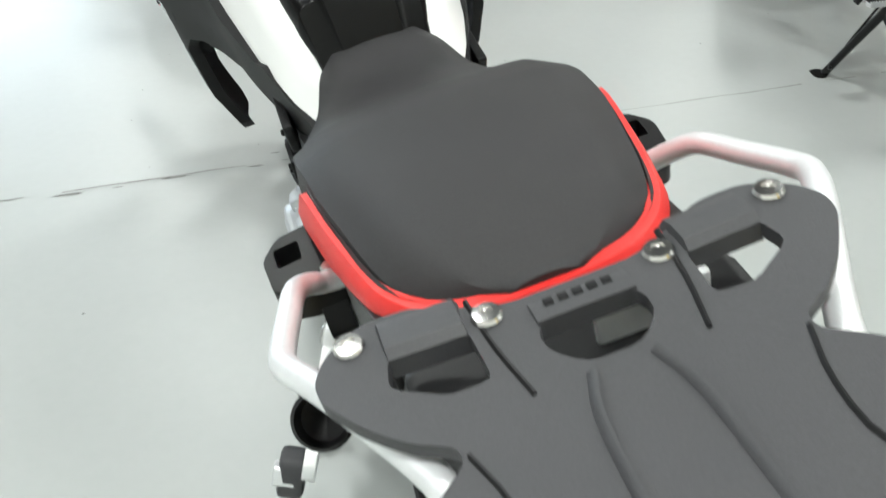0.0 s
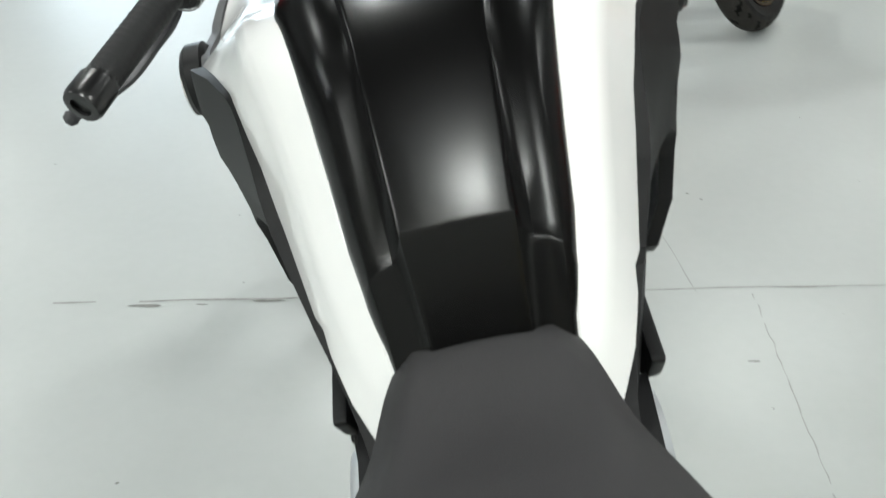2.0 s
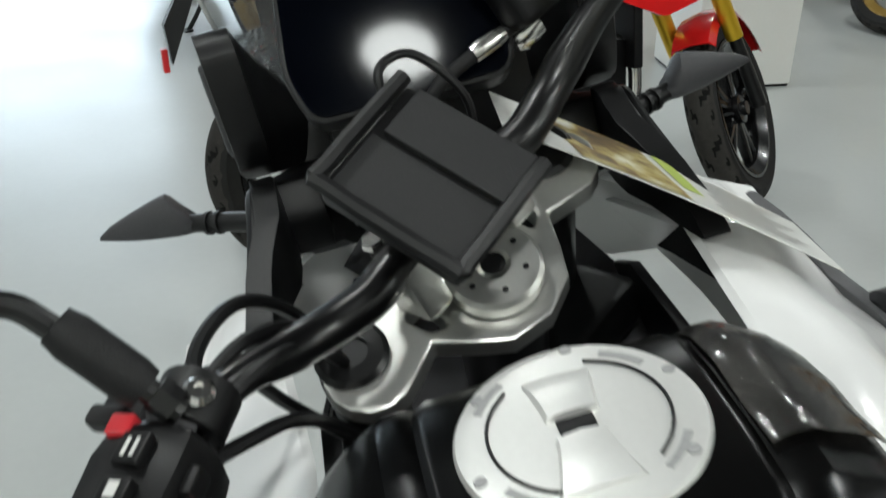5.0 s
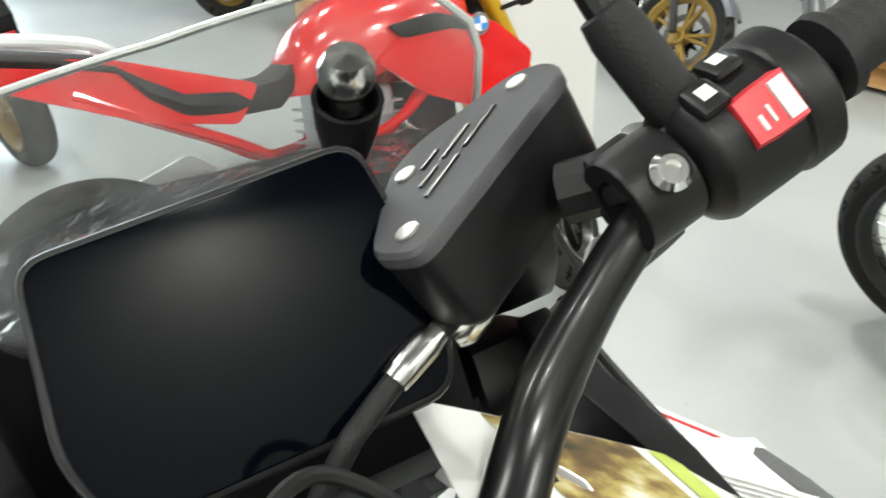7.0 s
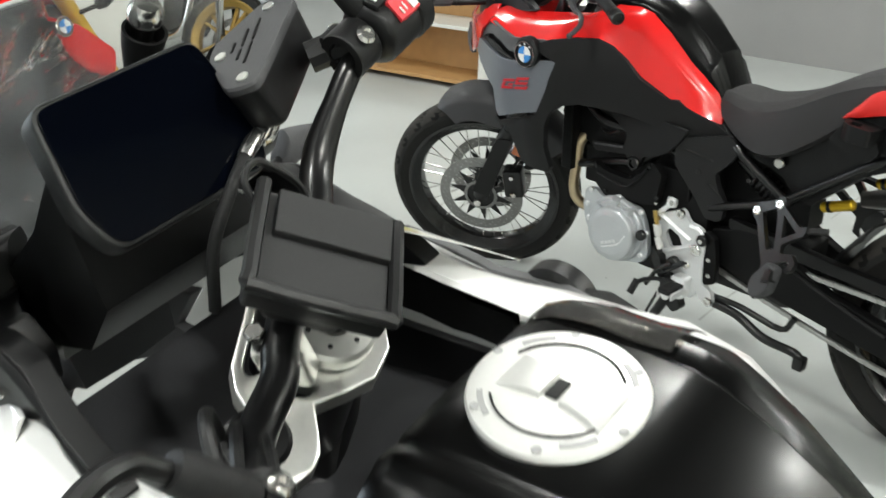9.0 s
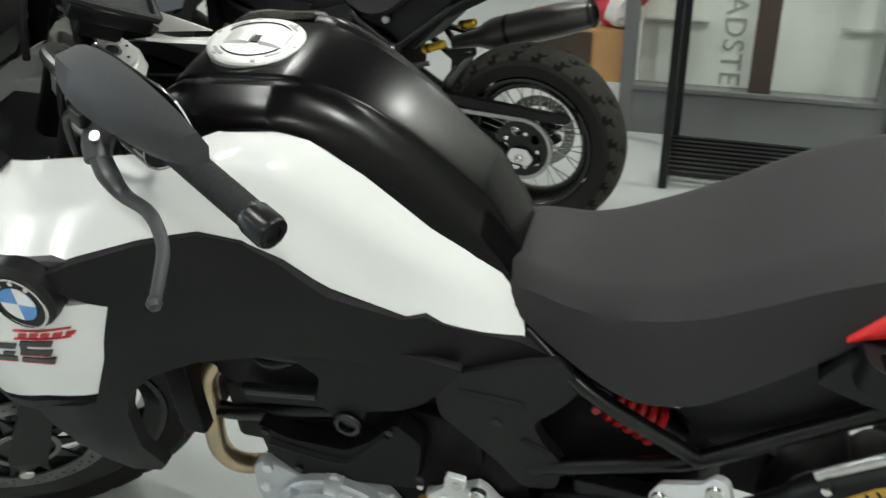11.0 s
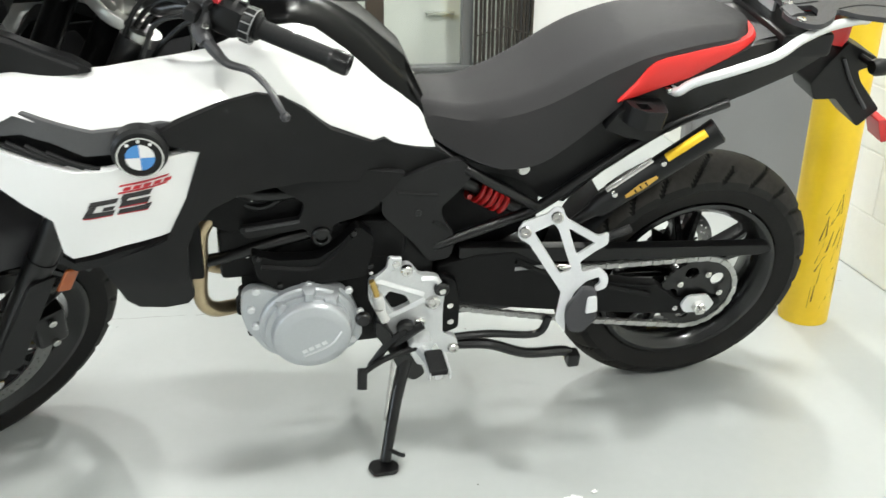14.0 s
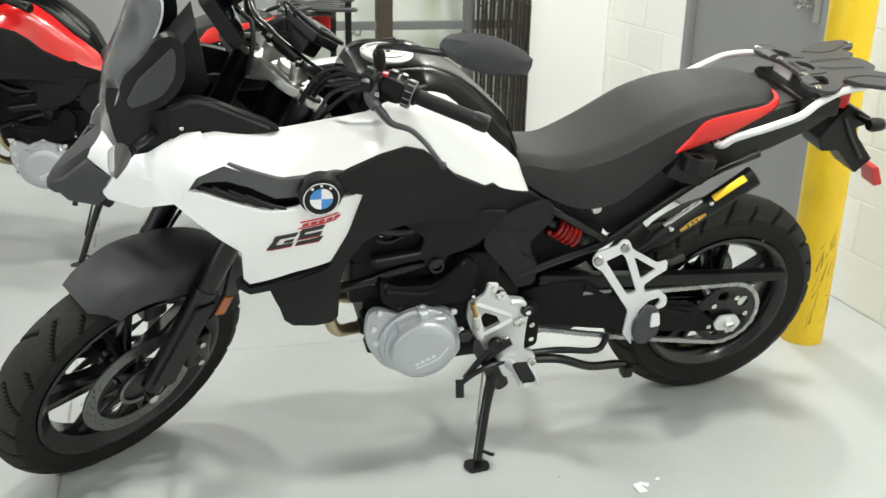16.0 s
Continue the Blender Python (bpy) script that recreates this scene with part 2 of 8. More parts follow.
M_CARDPHOTO = photo_material("card_photo", 34.0, [(0.30, (0.03, 0.03, 0.015)), (0.44, (0.20, 0.12, 0.04)), (0.52, (0.42, 0.34, 0.10)), (0.60, (0.62, 0.58, 0.40)), (0.70, (0.80, 0.78, 0.70))])
M_CARDLIME = material("card_photo_lime", (0.50, 0.60, 0.12), 0.3, grain=0.3, grain_size=50)
M_CARDTEXT = material("card_print_grey", (0.36, 0.36, 0.35), 0.5, grain=0.1)
M_DIFFUSER = glow_material("lamp_diffuser", (1.0, 0.98, 0.95), 6.0)
M_SKYGLOW = glow_material("daylight_backdrop", (0.80, 0.90, 1.0), 4.0)
M_MIRROR = material("mirror_glass", (0.80, 0.82, 0.82), 0.02, 1.0)
M_CLOTHRED = material("red_plush", (0.55, 0.05, 0.07), 0.9, grain=0.2, grain_size=80, bump=0.5)
M_CLOTHWHITE = material("white_plush", (0.78, 0.75, 0.73), 0.95, grain=0.15, grain_size=80, bump=0.5)
M_PAPER = material("litter_paper", (0.80, 0.80, 0.78), 0.8, grain=0.05)
M_PEARL = material("satin_grey_paint", (0.12, 0.13, 0.15), 0.32, grain=0.05, coat=0.3)

M_CANSTEEL = material("dull_silencer_steel", (0.13, 0.125, 0.12), 0.36, 0.7, grain=0.08, grain_size=60, stain=0.15, stain_size=8)
M_LEVER = material("grey_lever_paint", (0.045, 0.045, 0.048), 0.42, 0.2, grain=0.1, grain_size=200, spec=0.4)
M_CRADLE = material("dark_cradle_plastic", (0.016, 0.016, 0.0165), 0.55, grain=0.2, grain_size=500, bump=0.15, bump_size=900, spec=0.3)
# pale colour in place of the light that gathers in the screen's edge
M_EDGESHINE = material("pale_edge_shine", (0.40, 0.41, 0.40), 0.2, grain=0.03)
M_BRONZE = material("bronze_wheel_paint", (0.28, 0.18, 0.04), 0.35, 0.5, grain=0.05)
M_DISC = material("brake_disc_steel", (0.26, 0.26, 0.255), 0.32, 0.9, grain=0.1, grain_size=150, rough_var=0.05)
M_RIM = material("gloss_black_rim", (0.0032, 0.0032, 0.0034), 0.24, 0.0, grain=0.1, coat=0.2, spec=0.5)
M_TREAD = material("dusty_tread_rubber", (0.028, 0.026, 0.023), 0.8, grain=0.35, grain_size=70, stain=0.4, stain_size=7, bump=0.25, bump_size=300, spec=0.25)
# same rubber painted darker, for the shade inside grooves and slots
M_HOLLOWSHADE = material("hollow_shade_rubber", (0.006, 0.0058, 0.0055), 0.85, grain=0.2, spec=0.15)

# ---- mesh helpers ----
def part(name, bm, mat, parent, label="", angle=35, m=None):
    """Links a bmesh as one mesh object under a thing or a part."""
    if m is not None:
        bmesh.ops.transform(bm, matrix=m, verts=bm.verts)
    bmesh.ops.recalc_face_normals(bm, faces=bm.faces)
    me = bpy.data.meshes.new(name)
    bm.to_mesh(me)
    bm.free()
    me.materials.append(mat)
    for p in me.polygons:
        p.use_smooth = True
    me.set_sharp_from_angle(angle=radians(angle))
    ob = new(name, me)
    if len(me.polygons) < 3000:
        wn = ob.modifiers.new("even_normals", "WEIGHTED_NORMAL")
        wn.keep_sharp = True
    if parent is not None:
        ob.parent = parent
    return tagged(ob, label)


def box(x0, x1, y0, y1, z0, z1, bevel=0.0, seg=2):
    bm = bmesh.new()
    bmesh.ops.create_cube(bm, size=1)
    for v in bm.verts:
        v.co = Vector(((x0 + x1) / 2 + v.co.x * (x1 - x0), (y0 + y1) / 2 + v.co.y * (y1 - y0), (z0 + z1) / 2 + v.co.z * (z1 - z0)))
    if bevel:
        bmesh.ops.bevel(bm, geom=bm.edges[:], offset=bevel, segments=seg, affect="EDGES", profile=0.5)
    return bm


def merge(*bms):
    """Several shells of one part in one bmesh."""
    out = bms[0]
    for other in bms[1:]:
        me = bpy.data.meshes.new("tmp")
        other.to_mesh(me)
        other.free()
        out.from_mesh(me)
        bpy.data.meshes.remove(me)
    return out


def rings(bm, sections, closed_ring=True, caps=True):
    rows = [[bm.verts.new(p) for p in s] for s in sections]
    n = len(rows[0])
    for a, b in zip(rows, rows[1:]):
        for i in range(n if closed_ring else n - 1):
            k = (i + 1) % n
            try:
                bm.faces.new((a[i], a[k], b[k], b[i]))
            except ValueError:
                pass
    if caps and closed_ring:
        for r in (rows[0][::-1], rows[-1]):
            try:
                bm.faces.new(r)
            except ValueError:
                pass
    return rows


def loft(sections, caps=True):
    bm = bmesh.new()
    rings(bm, [[Vector(p) for p in s] for s in sections], True, caps)
    bmesh.ops.remove_doubles(bm, verts=bm.verts, dist=1e-5)
    return bm


def smooth_path(pts, n=6):
    """Catmull-Rom points through pts."""
    p = [Vector(q) for q in pts]
    p = [2 * p[0] - p[1]] + p + [2 * p[-1] - p[-2]]
    out = []
    for a, b, c, d in zip(p, p[1:], p[2:], p[3:]):
        for k in range(n):
            t = k / n
            out.append(0.5 * (2 * b + (c - a) * t + (2 * a - 5 * b + 4 * c - d) * t * t + (3 * b - a - 3 * c + d) * t ** 3))
    return out + [p[-2]]


def tube(pts, r, seg=12, n=6, radii=None, flat=1.0):
    """A round bar along a smooth path; radii: one for each given point."""
    path = smooth_path(pts, n) if n > 1 else [Vector(q) for q in pts]
    rr = []
    for i in range(len(path)):
        if radii:
            f = i / (len(path) - 1) * (len(radii) - 1)
            k = min(int(f), len(radii) - 2)
            rr.append(radii[k] + (radii[k + 1] - radii[k]) * (f - k))
        else:
            rr.append(r)
    secs = []
    up = None
    for i, p in enumerate(path):
        d = (path[min(i + 1, len(path) - 1)] - path[max(i - 1, 0)]).normalized()
        if up is None:
            up = d.orthogonal().normalized()
        up = (up - d * up.dot(d)).normalized()
        side = d.cross(up)
        secs.append([p + (up * math.cos(2 * math.pi * k / seg) + side * flat * math.sin(2 * math.pi * k / seg)) * rr[i] for k in range(seg)])
    return loft(secs)


def lathe(profile, seg=32, centre=(0, 0, 0), axis=(1, 0, 0), closed=False):
    """Turns (radius, along) pairs round an axis through centre."""
    ax = Vector(axis).normalized()
    e1 = ax.orthogonal().normalized()
    e2 = ax.cross(e1)
    c = Vector(centre)
    secs = [[c + ax * h + (e1 * math.cos(2 * math.pi * k / seg) + e2 * math.sin(2 * math.pi * k / seg)) * max(r, 1e-5) for k in range(seg)] for r, h in profile]
    if closed:
        secs.append(secs[0])
    return loft(secs, caps=not closed)


def disc(r, h, centre, axis=(1, 0, 0), seg=24, bevel=0.001):
    """A round plate or pin of radius r, from centre along the axis by h."""
    b = min(bevel, r * 0.4, abs(h) * 0.4)
    s = 1 if h > 0 else -1
    return lathe([(0, 0), (r - b, 0), (r, b * s), (r, h - b * s), (r - b, h), (0, h)], seg, centre, axis)


def plate(outline, thick, origin=(0, 0, 0), ex=(0, 1, 0), ey=(0, 0, 1), holes=(), bevel=0.0015, dome=None):
    """A flat piece cut to an outline in the plane of ex, ey, with holes, grown by thick along ex x ey."""
    o, ex, ey = Vector(origin), Vector(ex), Vector(ey)
    nrm = ex.cross(ey).normalized()
    bm = bmesh.new()
    edges = []
    for loop in (outline, *holes):
        vs = [bm.verts.new(o + ex * a + ey * b) for a, b in loop]
        edges += [bm.edges.new((vs[i], vs[(i + 1) % len(vs)])) for i in range(len(vs))]
    if holes:
        bmesh.ops.triangle_fill(bm, use_beauty=True, edges=edges)
    else:
        bm.faces.new(bm.verts)
    if dome:
        for v in bm.verts:
            v.co += nrm * dome(v.co)
    faces = bm.faces[:]
    got = bmesh.ops.extrude_face_region(bm, geom=faces)
    moved = [g for g in got["geom"] if isinstance(g, bmesh.types.BMVert)]
    bmesh.ops.translate(bm, vec=nrm * thick, verts=moved)
    bmesh.ops.recalc_face_normals(bm, faces=bm.faces)
    if bevel:
        sharp = [e for e in bm.edges if len(e.link_faces) == 2 and e.calc_face_angle(0) > 0.6]
        bmesh.ops.bevel(bm, geom=sharp, offset=bevel, segments=2, affect="EDGES", profile=0.5, clamp_overlap=True)
    return bm


def panel(outline, ufun, thick, step=0.025, side=-1, bevel=0.003):
    """A shell over an outline in (v, w) whose outer skin lies at u = side * ufun(v, w)."""
    bm = bmesh.new()
    bm.faces.new([bm.verts.new((0, a, b)) for a, b in outline])
    for k in (1, 2):
        lo, hi = min(p[k - 1] for p in outline), max(p[k - 1] for p in outline)
        q = lo + step
        while q < hi - step * 0.3:
            co = [0, 0, 0]
            co[k] = q
            no = [0, 0, 0]
            no[k] = 1
            bmesh.ops.bisect_plane(bm, geom=bm.verts[:] + bm.edges[:] + bm.faces[:], plane_co=co, plane_no=no, dist=1e-4)
            q += step
    faces = bm.faces[:]
    got = bmesh.ops.extrude_face_region(bm, geom=faces)
    inner = {g for g in got["geom"] if isinstance(g, bmesh.types.BMVert)}
    for v in bm.verts:
        u = ufun(v.co.y, v.co.z) - (thick if v in inner else 0)
        v.co.x = side * u
    bmesh.ops.recalc_face_normals(bm, faces=bm.faces)
    if bevel:
        sharp = [e for e in bm.edges if len(e.link_faces) == 2 and e.calc_face_angle(0) > 1.0]
        bmesh.ops.bevel(bm, geom=sharp, offset=bevel, segments=2, affect="EDGES", profile=0.5, clamp_overlap=True)
    return bm


def strip(stations, bulge=0.01, n=6, thick=0.006, side=1, ridge=None):
    """A shell between a lower and an upper edge: stations of (lower point, upper point), bowed outwards (x) by bulge."""
    outer, inner = [], []
    for row in stations:
        lo, hi = row[0], row[1]
        bl = row[2] if len(row) > 2 else bulge
        a, b = Vector(lo), Vector(hi)
        ro, ri = [], []
        for k in range(n + 1):
            t = k / n
            p = a.lerp(b, t)
            if ridge:
                f = t / ridge if t < ridge else (1 - t) / (1 - ridge)
            else:
                f = math.sin(math.pi * t)
            q = Vector((p.x - bl * f, p.y, p.z + bl * f * 0.45))
            ro.append(q)
            ri.append(q + Vector((thick, 0, -thick * 0.4)))
        outer.append(ro)
        inner.append(ri)
    secs = [o + i[::-1] for o, i in zip(outer, inner)]
    bm = loft(secs)
    if side > 0:
        return bm
    bmesh.ops.scale(bm, vec=(-1, 1, 1), verts=bm.verts)
    return bm


def interp(x, table):
    if x <= table[0][0]:
        return table[0][1]
    for (a, p), (b, q) in zip(table, table[1:]):
        if x <= b:
            return p + (q - p) * (x - a) / (b - a)
    return table[-1][1]


def empty(name, m, label, category, group="", kind=""):
    ob = new(name)
    ob.empty_display_size = 0.1
    ob.matrix_world = m
    return tagged(ob, label, category, group, kind)


def rounded(pts, r, n=4):
    """An outline with its corners rounded by about r."""
    out = []
    p = [Vector(q) for q in pts]
    for i in range(len(p)):
        a, b, c = p[i - 1], p[i], p[(i + 1) % len(p)]
        d1, d2 = (a - b), (c - b)
        k = min(r, d1.length * 0.45, d2.length * 0.45)
        s, e = b + d1.normalized() * k, b + d2.normalized() * k
        for j in range(n + 1):
            t = j / n
            out.append(tuple((1 - t) ** 2 * s + 2 * t * (1 - t) * b + t * t * e))
    return out

# ---- the room ----
def structure(name, bm, mat, label, category):
    ob = part(name, bm, mat, None, label)
    return tagged(ob, label, category, kind="structure")


floor = structure("floor", box(ROOM_X0 - 0.2, ROOM_X1 + 0.2, ROOM_Y0 - 0.2, ROOM_Y1 + 0.2, -0.12, 0.0), M_FLOOR, "pale grey painted concrete floor, smooth and lightly worn", "floor")
# unseen ceiling and walls; their dark grey deepens the shadows
ceiling = structure("ceiling", box(ROOM_X0 - 0.2, ROOM_X1 + 0.2, ROOM_Y0 - 0.2, ROOM_Y1 + 0.2, ROOM_H, ROOM_H + 0.1), M_UNSEENCEIL, "unseen ceiling of the sales room, dark grey to cut fill light", "ceiling")
wall_west = structure("wall_west", box(ROOM_X0 - 0.2, ROOM_X0, ROOM_Y0 - 0.2, ROOM_Y1 + 0.2, 0, ROOM_H), M_UNSEENWALL, "unseen side wall, grey to cut fill light", "wall")
wall_east = structure("wall_east", box(ROOM_X1, ROOM_X1 + 0.2, ROOM_Y0 - 0.2, ROOM_Y1 + 0.2, 0, ROOM_H), M_UNSEENWALL, "unseen far side wall, grey to cut fill light", "wall")


def wall_with_opening(x0, x1, z0, z1):
    y0, y1 = ROOM_Y1, ROOM_Y1 + 0.2
    return merge(box(ROOM_X0, x0, y0, y1, 0, ROOM_H), box(x1, ROOM_X1, y0, y1, 0, ROOM_H), box(x0, x1, y0, y1, 0, z0), box(x0, x1, y0, y1, z1, ROOM_H))


# this end wall stays out of view too, its grey holds back bounce light
wall_north = structure("wall_north", wall_with_opening(-4.2, -0.6, 0.35, 2.7), M_UNSEENWALL, "unseen end wall, grey to cut fill light, with a wide shop window", "wall")
window_1 = structure("window_1", box(-4.2, -0.6, ROOM_Y1 + 0.08, ROOM_Y1 + 0.1, 0.35, 2.7), M_SKYGLOW, "wide shop window full of daylight", "window")
for fx in (-4.2, -2.44, -0.68):
    part("window_frame", box(fx, fx + 0.08, ROOM_Y1 - 0.02, ROOM_Y1 + 0.06, 0.35, 2.7, 0.004), M_FRAMEGREY, window_1)

# rear wall of painted blocks with a steel door
DOOR_X0, DOOR_X1, DOOR_H = 0.80, 1.76, 2.06
wall_south = structure("wall_south", merge(
    box(ROOM_X0, DOOR_X0 - 0.05, ROOM_Y0 - 0.2, ROOM_Y0 - 0.006, 0, ROOM_H),
    box(DOOR_X1 + 0.05, ROOM_X1, ROOM_Y0 - 0.2, ROOM_Y0 - 0.006, 0, ROOM_H),
    box(DOOR_X0 - 0.05, DOOR_X1 + 0.05, ROOM_Y0 - 0.2, ROOM_Y0 - 0.006, DOOR_H + 0.05, ROOM_H)), M_MORTAR, "white painted concrete block wall", "wall")
door_1 = structure("door_1", box(DOOR_X0, DOOR_X1, ROOM_Y0 - 0.06, ROOM_Y0 - 0.015, 0.008, DOOR_H, 0.002), M_DOOR, "closed grey steel door in the block wall", "door")
part("door_frame", merge(box(DOOR_X0 - 0.05, DOOR_X0 - 0.003, ROOM_Y0 - 0.1, ROOM_Y0 + 0.012, 0, DOOR_H + 0.05, 0.003),
                         box(DOOR_X1 + 0.003, DOOR_X1 + 0.05, ROOM_Y0 - 0.1, ROOM_Y0 + 0.012, 0, DOOR_H + 0.05, 0.003),
                         box(DOOR_X0 - 0.05, DOOR_X1 + 0.05, ROOM_Y0 - 0.1, ROOM_Y0 + 0.0105, DOOR_H + 0.003, DOOR_H + 0.05, 0.003)), M_DOOR, door_1)
lock_plate = part("lock_plate", box(0.80 + 0.035, 0.80 + 0.075, ROOM_Y0 - 0.02, ROOM_Y0 - 0.009, 0.98, 1.14, 0.002), M_BRUSHED, door_1, "steel lock plate")
part("door_knob", lathe([(0, 0), (0.026, 0.0), (0.026, 0.006), (0.011, 0.012), (0.011, 0.035), (0.026, 0.045), (0.028, 0.06), (0.020, 0.07), (0, 0.072)], 24, (0.905, ROOM_Y0 - 0.016, 1.055), (0, 1, 0)), M_CHROME, door_1, "round steel door knob")

# ceiling lamps
for i, (lx, ly) in enumerate(LAMPS):
    if i == 0:
        lamp0 = empty("ceiling_light", pose(lx, ly, ROOM_H), "round white ceiling light with a flat diffuser", "ceiling light", "ceiling lights")
        part("frame", lathe([(0.150, -0.001), (0.185, -0.001), (0.185, -0.050), (0.178, -0.060), (0.152, -0.060), (0.150, -0.056)], 36, (0, 0, 0), (0, 0, 1), closed=True), M_WHITEBOX, lamp0)
        part("diffuser", disc(0.149, -0.010, (0, 0, -0.035), (0, 0, 1), 36, 0.001), M_DIFFUSER, lamp0)
    else:
        copy_thing(lamp0, pose(lx, ly, ROOM_H))

# yellow bollard before the door
BOLL = (0.205, -0.545)
bollard = empty("bollard", pose(BOLL[0], BOLL[1], 0), "yellow painted steel bollard scuffed by black rubber", "bollard")
part("post", lathe([(0, 0.0), (0.069, 0.0), (0.070, 0.004), (0.070, 1.30), (0.064, 1.335), (0.045, 1.36), (0, 1.37)], 40, (0, 0, 0), (0, 0, 1)), M_YELLOW, bollard)
rng = random.Random(5)
scuffs = bmesh.new()
for k in range(70):
    a = radians(rng.uniform(150, 300))
    z = 0.05 + 0.33 * rng.random() ** 1.3
    w, h = rng.uniform(0.0006, 0.0022) * (2.2 if k % 9 == 0 else 1.0), rng.uniform(0.012, 0.075)
    lean = rng.uniform(-0.1, 0.7)
    q = [(a - w / 0.07, z), (a + w / 0.07, z + rng.uniform(0, 0.01)), (a + (w + lean * 0.03) / 0.07, z + h), (a + (lean * 0.03) / 0.07, z + h * 0.9)]
    scuffs.faces.new([scuffs.verts.new((0.0706 * math.cos(t), 0.0706 * math.sin(t), zz)) for t, zz in q])
tagged(part("rubber_scuffs", scuffs, M_SCUFF, bollard, "black rubber scuff marks"), "black rubber scuff marks", kind="stuff")

# floor joints: thin sawn lines with chipped edges
rng = random.Random(11)
joint = bmesh.new()
for (ax, ay, bx, by, wd) in ((-5.2, 1.700, 6.2, 1.945, 0.0035), (0.40, -0.8, 0.56, 1.8, 0.0015), (0.43, 1.81, -0.1, 7.0, 0.0015)):
    n = 120
    prev = None
    for k in range(n + 1):
        t = k / n
        x, y = ax + (bx - ax) * t + rng.uniform(-0.003, 0.003), ay + (by - ay) * t + rng.uniform(-0.003, 0.003)
        w = wd * rng.uniform(0.3, 1.3)
        d = Vector((by - ay, ax - bx)).normalized() * w
        cur = (joint.verts.new((x - d.x, y - d.y, 0.0008)), joint.verts.new((x + d.x, y + d.y, 0.0008)))
        if prev and rng.random() < 0.86:
            joint.faces.new((prev[0], prev[1], cur[1], cur[0]))
        prev = cur
tagged(part("floor_joint", joint, M_JOINT, None, "thin dark sawn joints in the floor"), "thin dark sawn joints in the painted floor", "floor joint", kind="structure")
chips = bmesh.new()
for (cx, cy, ln, wd) in ((-0.812, 1.777, 0.082, 0.010), (-0.69, 1.780, 0.03, 0.006), (-0.545, 1.790, 0.09, 0.009), (-0.33, 1.793, 0.05, 0.008), (-0.27, 1.85, 0.03, 0.006), (0.49, 1.57, 0.03, 0.006), (0.26, 1.79, 0.02, 0.005)):
    pts = []
    for k in range(12):
        a = 2 * math.pi * k / 12
        pts.append((cx + ln / 2 * math.cos(a) * rng.uniform(0.75, 1.1), cy + wd / 2 * math.sin(a) * rng.uniform(0.5, 1.3), 0.0012))
    chips.faces.new([chips.verts.new(p) for p in pts])
for k in range(60):
    cx, cy, s = rng.uniform(-2.2, 2.2), rng.uniform(0.0, 4.0), rng.uniform(0.0015, 0.004)
    chips.faces.new([chips.verts.new((cx + s * math.cos(a) * rng.uniform(0.5, 1.6), cy + s * math.sin(a), 0.0012)) for a in (0, 1.2, 2.4, 3.6, 5.0)])
tagged(part("floor_chips", chips, M_SMUDGE, None), "small chips and grit marks in the floor paint", "floor marks", kind="stuff")
for (px, py, s, r) in ((-0.506, 0.409, 0.020, 20), (-0.49, 0.39, 0.014, 70), (-0.475, 0.345, 0.009, 130)):
    scrap = plate(rounded([(-s, -s * 0.5), (s * 0.8, -s * 0.6), (s, s * 0.3), (-s * 0.6, s * 0.6)], s * 0.2, 2), 0.0015, (0, 0, 0), (1, 0, 0), (0, 1, 0), bevel=0)
    for v in scrap.verts:
        v.co.z += 0.35 * abs(v.co.x) * (1 if v.co.x > 0 else 0.3)
    ob = part("paper_scrap", scrap, M_PAPER, None)
    ob.matrix_world = pose(px, py, 0.001, 0, 0, r)
    tagged(ob, "torn scrap of white paper on the floor", "litter", "paper scraps")

# ---- wheels, shared by the motorcycles ----
def tyre_bm(R, rim, half, seg=150, knobs="road", tread=False):
    """The walls of a round tyre, or its tread with slanting grooves or blocks cut into it."""
    prof = []
    m = 30
    cr = R - rim
    for k in range(m + 1):
        t = -1 + 2 * k / m
        a = t * math.pi * 0.5
        u = half * math.sin(a) if abs(t) < 0.8 else half * (math.sin(math.pi * 0.4) + (abs(t) - 0.8) * -0.9) * (1 if t > 0 else -1)
        r = rim + cr * (math.cos(a * 0.98) ** 0.62)
        prof.append((max(r, rim), u, t))
    bm = bmesh.new()
    rows = []
    cut = set()
    for s in range(seg):
        ring = []
        for r, u, t in prof:
            g, shift = 0.0, 0.0
            if knobs == "road" and 0.06 < abs(t) < 0.74:
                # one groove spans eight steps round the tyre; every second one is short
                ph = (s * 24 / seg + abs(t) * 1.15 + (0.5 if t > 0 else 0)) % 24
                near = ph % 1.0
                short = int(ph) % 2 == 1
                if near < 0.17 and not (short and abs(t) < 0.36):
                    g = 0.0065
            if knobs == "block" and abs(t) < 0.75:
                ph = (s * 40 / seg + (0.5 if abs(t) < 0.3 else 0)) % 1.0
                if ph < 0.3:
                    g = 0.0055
            th = 2 * math.pi * (s + shift) / seg
            ring.append(bm.verts.new((u, (r - g) * math.cos(th), (r - g) * math.sin(th))))
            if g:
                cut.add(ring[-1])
        rows.append(ring)
    for i in range(seg):
        a, b = rows[i], rows[(i + 1) % seg]
        for k in range(m):
            mid = abs(-1 + (2 * k + 1) / m)
            if (mid < 0.70) == tread:
                q = (a[k], a[k + 1], b[k + 1], b[k])
                f = bm.faces.new(q)
                # recessed faces take the second slot, with groove shade in its colour
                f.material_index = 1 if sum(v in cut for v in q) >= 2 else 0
    bmesh.ops.delete(bm, geom=[v for v in bm.verts if not v.link_faces], context="VERTS")
    return bm


